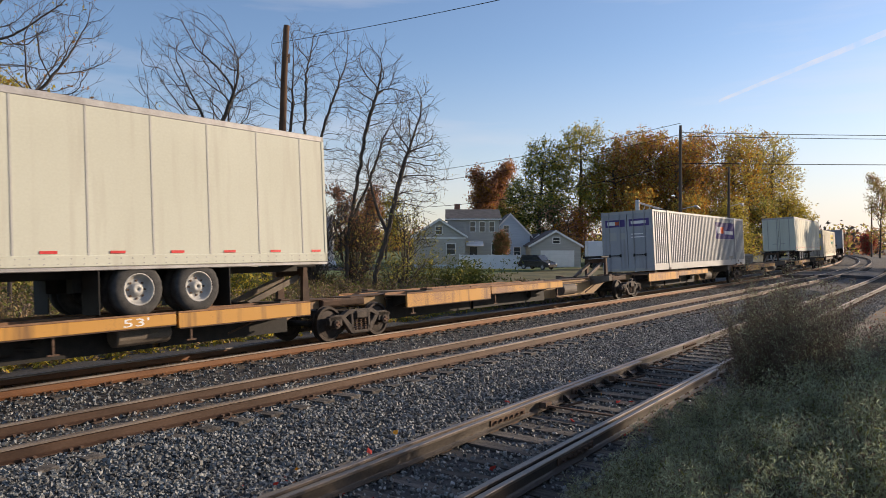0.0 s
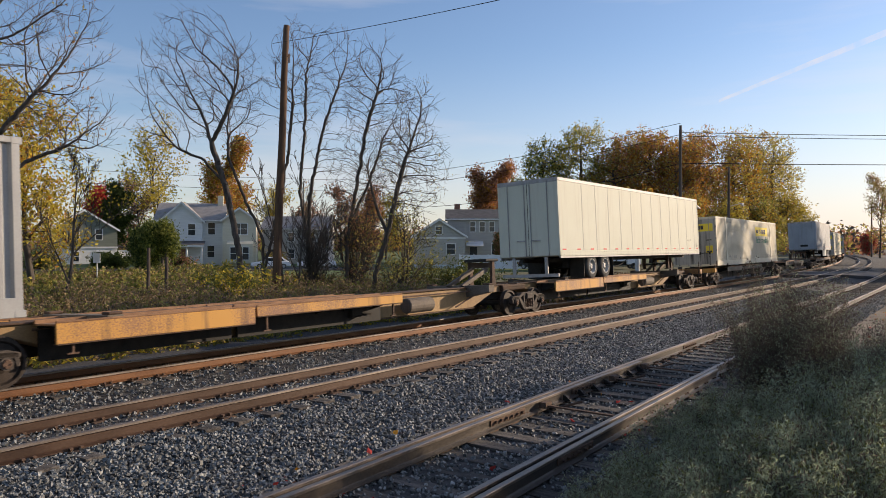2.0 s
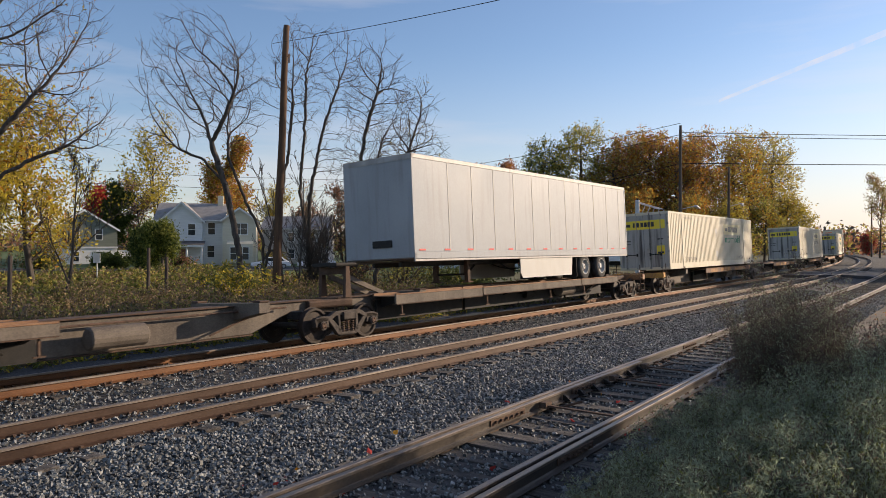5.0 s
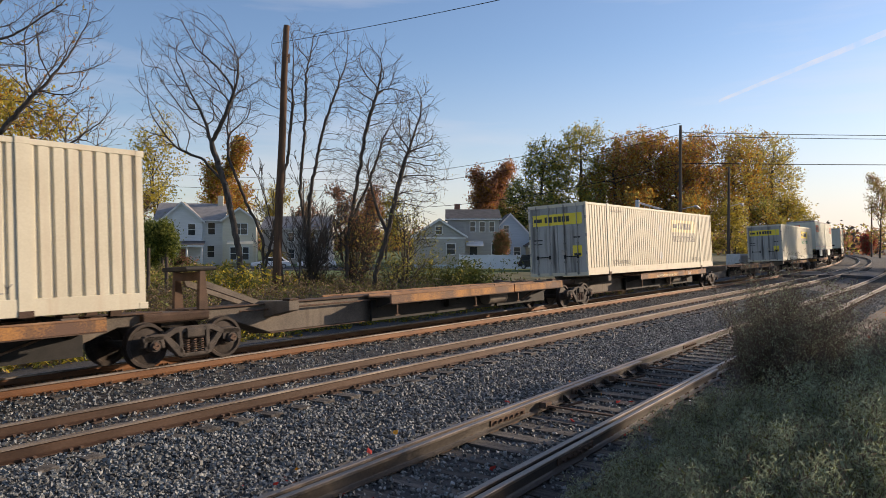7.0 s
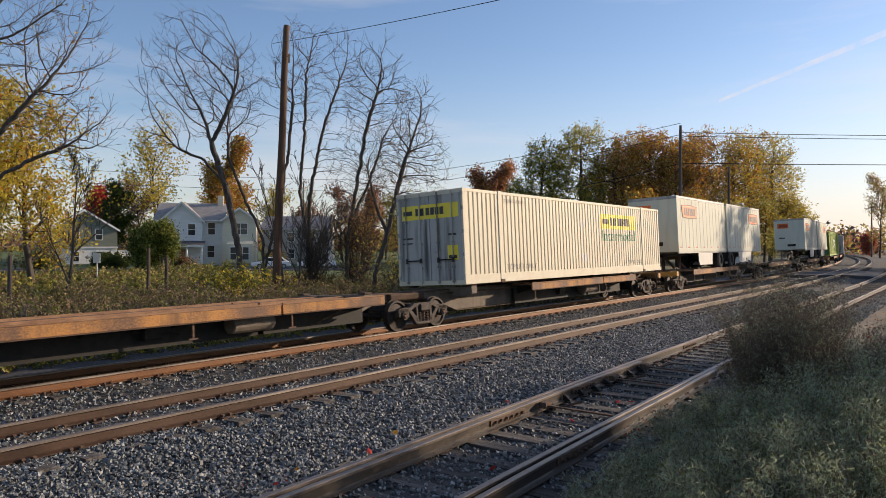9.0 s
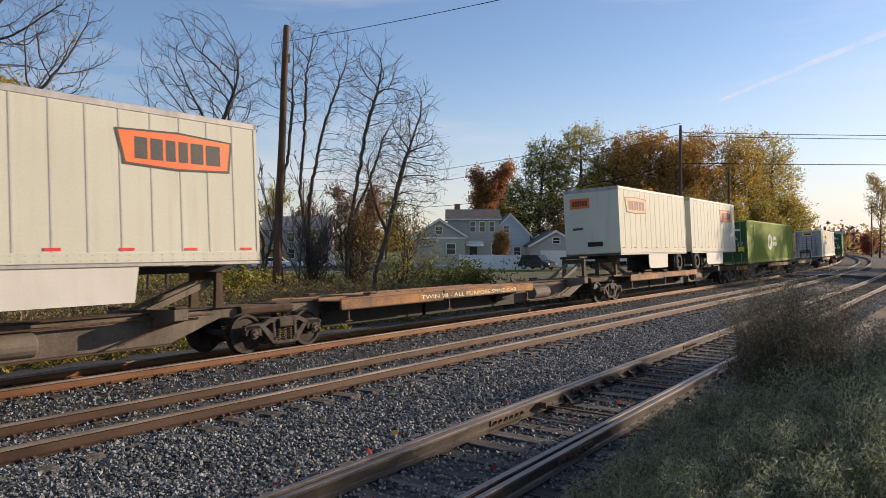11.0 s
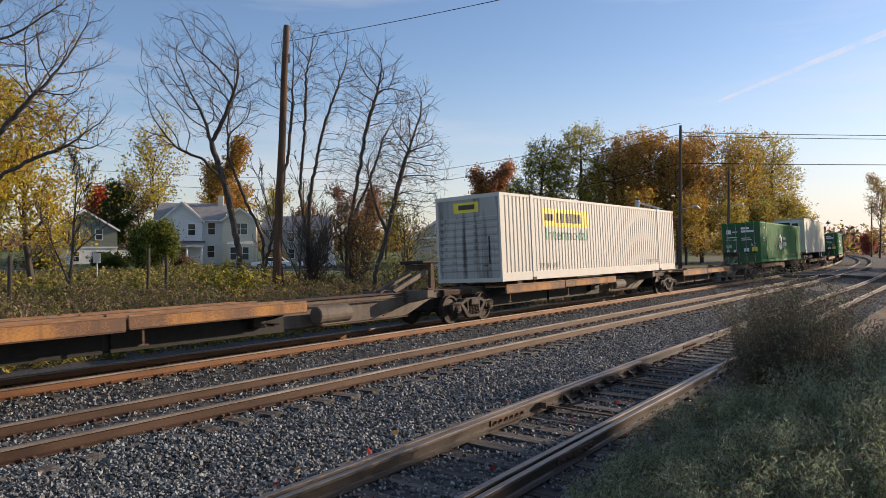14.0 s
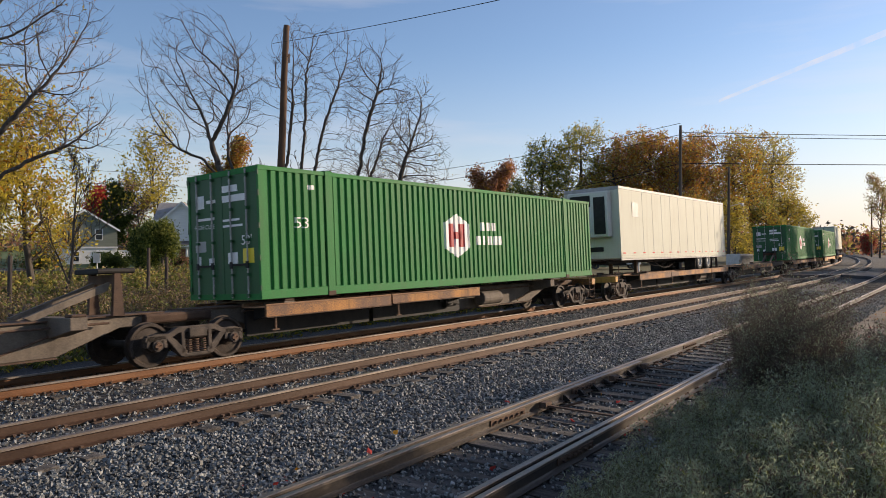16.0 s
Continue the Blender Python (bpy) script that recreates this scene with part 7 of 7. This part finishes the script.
def row_tree(x, y, label, seed, h, ms, shares, keep):
    """A broad tree whose crown is made of several uneven lobes."""
    rng = np.random.default_rng(seed + 500)
    low = h < 14
    blobs = []
    for k in range(9):
        f = (k + 0.5) / 9
        z = h * ((0.2 if low else 0.3) + (0.68 if low else 0.58) * f)
        off = h * (0.21 if not low else 0.26) * (1.0 - 0.75 * f ** 2) * rng.uniform(0.5, 1.1)
        a = 2.4 * k + rng.uniform(-0.4, 0.4)
        r = h * rng.uniform(0.1, 0.155)
        blobs.append((off * math.cos(a), off * math.sin(a), min(z, h - r * 0.8), r, r, r * 0.85, 85))
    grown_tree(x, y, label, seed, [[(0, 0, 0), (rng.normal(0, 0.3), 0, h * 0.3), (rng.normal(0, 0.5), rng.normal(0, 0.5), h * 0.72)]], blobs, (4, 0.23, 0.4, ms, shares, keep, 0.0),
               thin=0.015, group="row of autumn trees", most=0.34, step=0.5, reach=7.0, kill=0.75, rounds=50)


# the tall row beyond the garage and the crossing
ROW = [(111.0, 66.0, 14.0, [leaf_green_m, leaf_dark_m, leaf_olive_m], [0.5, 0.3, 0.2], 1.0), (111.5, 62.0, 18.0, [leaf_green_m, leaf_dark_m, leaf_yellow_m], [0.55, 0.25, 0.2], 1.0), (116.0, 57.0, 21.0, [leaf_green_m, leaf_yellow_m, leaf_olive_m], [0.4, 0.3, 0.3], 1.0),
       (117.0, 50.5, 18.5, [leaf_orange_m, leaf_olive_m, leaf_rust_m], [0.5, 0.3, 0.2], 1.0), (123.0, 46.5, 20.0, [leaf_orange_m, leaf_rust_m, leaf_olive_m], [0.5, 0.25, 0.25], 1.0), (120.0, 40.5, 18.0, [leaf_orange_m, leaf_olive_m, leaf_rust_m], [0.5, 0.3, 0.2], 0.9),
       (129.0, 39.5, 20.0, [leaf_orange_m, leaf_olive_m, leaf_rust_m], [0.4, 0.4, 0.2], 0.8), (133.0, 35.0, 19.0, [leaf_orange_m, leaf_olive_m, leaf_yellow_m], [0.4, 0.3, 0.3], 0.7), (141.0, 34.5, 21.5, [leaf_olive_m, leaf_orange_m, leaf_yellow_m], [0.5, 0.25, 0.25], 0.5), (149.0, 32.5, 20.5, [leaf_olive_m, leaf_yellow_m], [0.7, 0.3], 0.4),
       (106.0, 42.5, 11.5, [leaf_orange_m, leaf_olive_m], [0.6, 0.4], 1.0), (113.0, 37.0, 10.5, [leaf_olive_m, leaf_orange_m], [0.6, 0.4], 1.0), (123.0, 33.5, 10.5, [leaf_olive_m, leaf_yellow_m], [0.7, 0.3], 1.0), (135.0, 30.5, 11.0, [leaf_olive_m, leaf_green_m], [0.6, 0.4], 0.9), (146.0, 28.5, 12.0, [leaf_olive_m, leaf_yellow_m], [0.6, 0.4], 0.8),
       (126.0, 51.0, 20.5, [leaf_orange_m, leaf_yellow_m, leaf_olive_m], [0.5, 0.25, 0.25], 1.0), (155.0, 34.0, 20.0, [leaf_olive_m, leaf_yellow_m], [0.7, 0.3], 0.35), (127.0, 43.0, 19.0, [leaf_orange_m, leaf_rust_m, leaf_yellow_m], [0.5, 0.3, 0.2], 0.9),
       (104.0, 56.0, 10.0, [leaf_dark_m, leaf_rust_m], [0.6, 0.4], 1.0), (100.5, 50.5, 9.0, [leaf_rust_m, leaf_orange_m], [0.6, 0.4], 1.0)]
for i, (x, y, h, ms, sh, keep) in enumerate(ROW):
    kind = {leaf_green_m: "green and yellowing", leaf_orange_m: "orange-brown", leaf_olive_m: "thin olive-yellow", leaf_yellow_m: "bright yellow", leaf_dark_m: "dark green", leaf_rust_m: "russet"}[ms[0]]
    row_tree(x, y, "tall autumn tree with " + kind + " leaves", 50 + i, h * (1.22 if h > 14 else 1.05), ms, sh, keep)
# far right, and the wood that closes the distance
tree_at(119.0, 8.3, "thin bare tree by the far track", 71, 10.5, 0.22, 3, (12, 8, 5), 0.85, (3, 0.2, 0.4, [leaf_olive_m, leaf_rust_m], [0.6, 0.4], 0.7), ratio=0.5, start=0.12)
tree_at(174.3, 16.8, "thin bare tree by the far track", 72, 17.0, 0.22, 3, (12, 8, 5), 0.85, (3, 0.22, 0.4, [leaf_olive_m, leaf_rust_m], [0.6, 0.4], 0.7), ratio=0.5, start=0.12)
tree_at(215.0, 23.0, "pink-red leafy tree in the distance", 73, 5.0, 0.15, 3, (12, 7, 5), 0.8, (5, 0.3, 0.5, [leaf_rust_m, leaf_red_m], [0.6, 0.4], 1.0), ratio=0.5, start=0.1)


def far_wood():
    rng = np.random.default_rng(80)
    pts = []
    for i in range(620):
        a = rng.uniform(-0.2, 1.7)
        r = rng.uniform(240, 330)
        cx, cy = r * math.cos(a), r * math.sin(a)
        h = rng.uniform(4, 9)
        for _ in range(26):
            pts.append((cx + rng.normal(0, 3.2), cy + rng.normal(0, 3.2), rng.uniform(0.0, h) - 0.5))
    me = leaves(rng, np.array(pts), 4, 0.8, 0.9, "far_wood", [leaf_rust_m, leaf_olive_m, twig_m], [0.35, 0.35, 0.3])
    tagged(new("far_wood", me), "distant brown and olive autumn woods", "woods", kind="stuff")


far_wood()


def shade_trees():
    """The tree line on the near side of the line, past the edge of the view, that shades the weeds and dapples the train."""
    for i, (x, y, h, keep) in enumerate([(29.0, -12.5, 11.0, 0.4), (39.0, -11.0, 9.0, 0.4), (77.5, -4.0, 15.0, 0.9), (85.0, -6.0, 14.0, 0.9), (94.0, -4.0, 15.0, 0.9), (104.0, -5.5, 15.0, 0.9), (115.0, -4.5, 15.0, 0.9)]):
        tree_at(x, y, "autumn tree on the near side of the railway", 90 + i, h, 0.22, 3, (11, 7, 5), 0.85, (5, 0.22, 0.4, [leaf_olive_m, leaf_green_m], [0.5, 0.5], keep), group="near side trees", start=0.15, ratio=0.5)


shade_trees()


# ---- undergrowth ----
def bush(x, y, label, seed, h, w, ms, shares, n=26, per=7, size=0.07, name="bush"):
    """A bush of many thin stems with small leaves."""
    rng = np.random.default_rng(seed)
    segs, pts = [], []
    for _ in range(n):
        a, rr = rng.uniform(0, 6.283), abs(rng.normal(0, w * 0.4))
        p = np.array([rr * math.cos(a), rr * math.sin(a), 0.0])
        d = np.array([rng.normal(0, 0.35) + 0.3 * math.cos(a), rng.normal(0, 0.35) + 0.3 * math.sin(a), 1.0])
        k = 6
        hh = h * rng.uniform(0.55, 1.1)
        for i in range(k):
            d += rng.normal(0, 0.2, 3) * np.array([1, 1, 0.3])
            q = p + d / np.linalg.norm(d) * hh / k
            segs.append((p, q, 0.012 * (1 - i / 7), 0.012 * (1 - (i + 1) / 7), 3))
            p = q
            if i > 0:
                pts += [p, p + rng.normal(0, 0.12, 3)]
    th = thing(name, label, "bush", "", pose(x, y, ground_z(x, y) - 0.05))
    part("stem_growth", tubes(segs, "stem_growth", twig_m), twig_m, th, kind="stuff")
    part("foliage", leaves(rng, np.array(pts), per, size, 0.13, "foliage", ms, shares), ms[0], th, kind="stuff")
    return th


bush(21.3, 28.6, "bright yellow-green bush beside a tree", 101, 2.3, 1.6, [leaf_yellow_m, brush_green_m], [0.45, 0.55], 40, 7, 0.1)
bush(31.5, 24.2, "leafy olive-green bush under the bare trees", 102, 2.7, 2.4, [leaf_olive_m, leaf_dark_m, brush_green_m], [0.2, 0.3, 0.5], 60, 6, 0.08)
bush(33.0, 22.8, "low dark green bush beyond the train", 103, 2.4, 2.2, [leaf_dark_m, brush_green_m], [0.5, 0.5], 50, 8, 0.09)
bush(30.2, 25.5, "leafy olive-green bush under the bare trees", 104, 4.6, 2.0, [leaf_olive_m, brush_green_m], [0.6, 0.4], 50, 2, 0.08)
bush(63.8, 76.8, "rounded tan shrub beside a house", 105, 2.2, 1.4, [brush_m, leaf_olive_m], [0.5, 0.5], 60, 8, 0.12)
bush(52.0, 80.0, "dark shrub below a porch", 106, 1.6, 1.5, [leaf_rust_m, leaf_dark_m], [0.5, 0.5], 50, 8, 0.12)
bush(44.0, 82.0, "dark green hedge bush", 107, 2.2, 3.0, [leaf_dark_m], None, 70, 9, 0.14)
bush(38.0, 87.0, "dark green hedge bush", 108, 2.2, 3.0, [leaf_dark_m, brush_m], [0.7, 0.3], 70, 9, 0.14)
bush(32.5, 90.5, "brown hedge bush before a house", 109, 2.6, 3.0, [brush_m, leaf_dark_m], [0.6, 0.4], 70, 9, 0.14)


def undergrowth(name, label, seed, n, place, hmin, hmax, ms, shares, per=5, size=0.055, top_bias=0.15):
    """A continuous growth of upright stems and small leaves in one object."""
    rng = np.random.default_rng(seed)
    segs, pts = [], []
    for _ in range(n):
        x, y, k = place(rng)
        z = ground_z(x, y) - 0.05
        h = rng.uniform(hmin, hmax) * k
        p = np.array([x, y, z])
        d = np.array([rng.normal(0, 0.16), rng.normal(0, 0.16), 1.0])
        for i in range(4):
            d += rng.normal(0, 0.12, 3) * np.array([1, 1, 0.2])
            q = p + d / np.linalg.norm(d) * h / 4
            segs.append((p, q, 0.008 * (1 - i / 5), 0.008 * (1 - (i + 1) / 5), 3))
            if i > 0 or rng.random() < 0.5:
                pts += [q, (p + q) / 2]
            p = q
    ob = thing(name, label, "plants", kind="stuff")
    part("stem_growth", tubes(segs, "stem_growth", twig_m), twig_m, ob, kind="stuff")
    part("foliage", leaves(rng, np.array(pts), per, size, 0.09, "foliage", ms, shares), ms[0], ob, kind="stuff")
    return ob


def far_strip(rng):
    y = rng.uniform(19.0, 33.0)
    x = rng.uniform(0.28 * y, 0.28 * y + 22) + (y - 18) * 0.15
    clump = 0.75 + 0.5 * noise.noise((x * 0.35, y * 0.35, 2))
    return x, y, clump


undergrowth("brush", "dry brown and green brush along the far side of the railway", 110, 3800, far_strip, 0.7, 1.8, [brush_m, brush_green_m, weed_brown_m], [0.5, 0.3, 0.2], 5, 0.065)


def far_grass(rng):
    y = rng.uniform(18.2, 20.4)
    x = rng.uniform(4, 40)
    return x, y, 1.0


undergrowth("grass_strip", "yellow-green tufts of grass below the ballast", 111, 1200, far_grass, 0.1, 0.35, [leaf_yellow_m, brush_green_m, brush_m], [0.3, 0.45, 0.25], 2, 0.085)


def far_meadow(rng):
    y = rng.uniform(33.0, 60.0)
    x = rng.uniform(0.3 * y, 0.3 * y + 24)
    return x, y, 0.8 + 0.4 * noise.noise((x * 0.2, y * 0.2, 6))


undergrowth("meadow_growth", "yellow-green weeds and tall grass before the street", 113, 2600, far_meadow, 0.6, 1.5, [brush_green_m, leaf_olive_m, brush_m], [0.5, 0.2, 0.3], 3, 0.15)


def far_strip2(rng):
    y = rng.uniform(17.5, 24.0)
    x = rng.uniform(28, 62)
    return x, y, 0.7 + 0.4 * noise.noise((x * 0.3, y * 0.3, 4))


undergrowth("brush", "low brown brush beyond the railway", 112, 1800, far_strip2, 0.5, 1.1, [brush_m, weed_brown_m, brush_green_m], [0.4, 0.4, 0.2], 3, 0.11)


# ---- the weeds before the camera: clumps that stir in the wind ----
WEEDS = []


def weed_clump(x, y, seed, h, w, n, ms, shares, label):
    rng = np.random.default_rng(seed)
    segs, pts = [], []
    for _ in range(n):
        a, rr = rng.uniform(0, 6.283), w * math.sqrt(rng.random())
        p = np.array([rr * math.cos(a), rr * math.sin(a), ground_z(x + rr * math.cos(a), y + rr * math.sin(a)) - ground_z(x, y)])
        d = np.array([rng.normal(0, 0.13), rng.normal(0, 0.13), 1.0])
        hh = h * rng.uniform(0.5, 1.1) * (1.1 - 0.4 * rr / w)
        k = 9
        for i in range(k):
            d += rng.normal(0, 0.07, 3)
            q = p + d / np.linalg.norm(d) * hh / k
            segs.append((p, q, 0.006 * (1 - i / 10), 0.006 * (1 - (i + 1) / 10), 3))
            if i > 1:
                for b in range(2):
                    sd = rng.normal(size=3) * np.array([1, 1, 0.3]) + np.array([0, 0, 0.7])
                    e = q + sd / np.linalg.norm(sd) * hh * 0.12 * (1.2 - i / k)
                    if b:
                        segs.append((q, e, 0.003, 0.0015, 3))
                    pts += [e, (q + e) / 2, q]
            p = q
    th = thing("weed_clump", label, "weeds", "weeds by the siding", pose(x, y, ground_z(x, y) - 0.03))
    part("stem_growth", tubes(segs, "stem_growth", weed_brown_m), weed_brown_m, th, kind="stuff")
    part("foliage", leaves(rng, np.array(pts), 8, 0.021, 0.045, "foliage", ms, shares, 0.2, 0.8), ms[0], th, kind="stuff")
    WEEDS.append((th, rng.uniform(0, 6.28), 0.8 + 1.2 * (h > 1.0)))
    return th


GREENS = ([weed_m, brush_green_m, weed_brown_m], [0.72, 0.1, 0.18])
BROWNS = ([weed_brown_m, weed_m], [0.75, 0.25])


def weeds():
    spots = [(4.6, 2.0, 0.5, 0.7, 34, 0), (5.3, 1.4, 0.6, 0.8, 40, 0), (5.6, 2.5, 0.45, 0.7, 34, 0), (6.3, 1.9, 0.62, 0.8, 40, 0), (6.9, 2.7, 0.5, 0.7, 34, 0), (7.4, 1.7, 0.75, 0.9, 42, 0), (6.2, 0.9, 0.7, 0.8, 40, 0), (7.3, 0.5, 0.8, 0.9, 42, 0),
             (8.3, 2.6, 0.7, 0.8, 38, 0), (8.5, 1.2, 0.95, 0.8, 38, 0), (9.7, 2.15, 1.9, 0.4, 90, 1), (10.5, 2.55, 2.0, 0.42, 80, 1), (11.0, 2.0, 1.7, 0.4, 70, 1), (9.9, 1.3, 1.1, 0.8, 60, 1), (8.8, 0.2, 0.9, 0.9, 38, 0), (11.6, 1.8, 1.0, 0.8, 32, 1), (5.0, 0.6, 0.5, 0.8, 34, 0),
             (12.2, 0.9, 0.9, 0.9, 26, 1), (14.2, 1.2, 0.9, 0.8, 24, 1), (10.4, -0.4, 1.0, 0.9, 32, 1), (9.1, 3.0, 0.75, 0.6, 28, 0), (16.5, 2.4, 0.55, 0.8, 22, 2), (13.3, 2.6, 0.6, 0.7, 24, 2), (20.0, 1.6, 0.5, 1.0, 22, 2)]
    for i, (x, y, h, w, n, kind) in enumerate(spots):
        ms, sh = (GREENS, BROWNS, ([dry_grass_m, weed_m], [0.7, 0.3]))[kind]
        weed_clump(x + 0.1, y - 0.22, 200 + i, h * (1.0 if kind == 1 else 0.85), w, n, ms, sh, ("soft green feathery weeds beside the siding", "tall reddish-brown dried weeds", "tuft of straw-yellow dry grass")[kind])


weeds()
def fallen_leaves():
    rng = np.random.default_rng(321)
    pts = []
    for _ in range(46):
        q, w = rng.uniform(4.0, 13.0), rng.uniform(3.5, 6.4)
        pts.append((q, w, ground_z(q, w) + 0.035))
    for _ in range(160):
        q, w = rng.uniform(14.0, 40.0), rng.uniform(-2.0, 3.2)
        pts.append((q, w, ground_z(q, w) + 0.03))
    me = leaves(rng, np.array(pts), 1, 0.045, 0.01, "fallen_leaves", [leaf_red_m, leaf_orange_m, leaf_rust_m], [0.35, 0.35, 0.3], 0.75)
    tagged(new("fallen_leaves", me), "scattered red and orange fallen leaves on the gravel", "leaves", kind="stuff")


fallen_leaves()
# ---- motion ----
def train_pose(q, length, t):
    """Pose of a thing whose low end is q metres along the train, at t seconds: the chord between its two ends on the canted track."""
    s = q - SPEED * t
    (xa, ya, _), (xb, yb, _) = line(s), line(s + length)
    x, y = (xa + xb) / 2, (ya + yb) / 2
    return Matrix.Translation((x, y, -0.0402 + grade(x))) @ Matrix.Rotation(math.atan2(yb - ya, xb - xa), 4, 'Z') @ Matrix.Rotation(-GRADE, 4, 'Y') @ Matrix.Rotation(radians(-CANT), 4, 'X')


def motions():
    for ob, q, length in MOVERS:
        walk(ob, [(0.5 * i, train_pose(q, length, 0.5 * i)) for i in range(33)])
        for w in ob.children:
            if not w.name.startswith("wheelset"):
                continue
            # wheels roll while they pass in view: just under a quarter turn from key to key
            base = w.location.copy()
            ta, tb = (q - 70) / SPEED, (q + 2) / SPEED
            f0, f1 = max(0, math.floor(ta * FPS)), min(16 * FPS, math.ceil(tb * FPS))
            keys = [0] + [f for f in range(max(f0, 1), f1 + 1) if f < 16 * FPS] + [16 * FPS]
            turn, rows, last = 0.0, [], None
            for f in keys:
                if last is not None and f - last == 1:
                    turn -= 88.0
                last = f
                rows.append((f / FPS, Matrix.Translation(base) @ Matrix.Rotation(radians(turn), 4, 'Y')))
            walk(w, rows)

    for th, ph, amp in WEEDS:
        base = th.matrix_basis.copy()
        walk(th, [(0.5 * i, base @ pose(0, 0, 0, amp * math.sin(0.5 * i * 1.9 + ph), amp * 1.3 * math.sin(0.5 * i * 1.3 + 2 * ph), 0)) for i in range(33)])


motions()
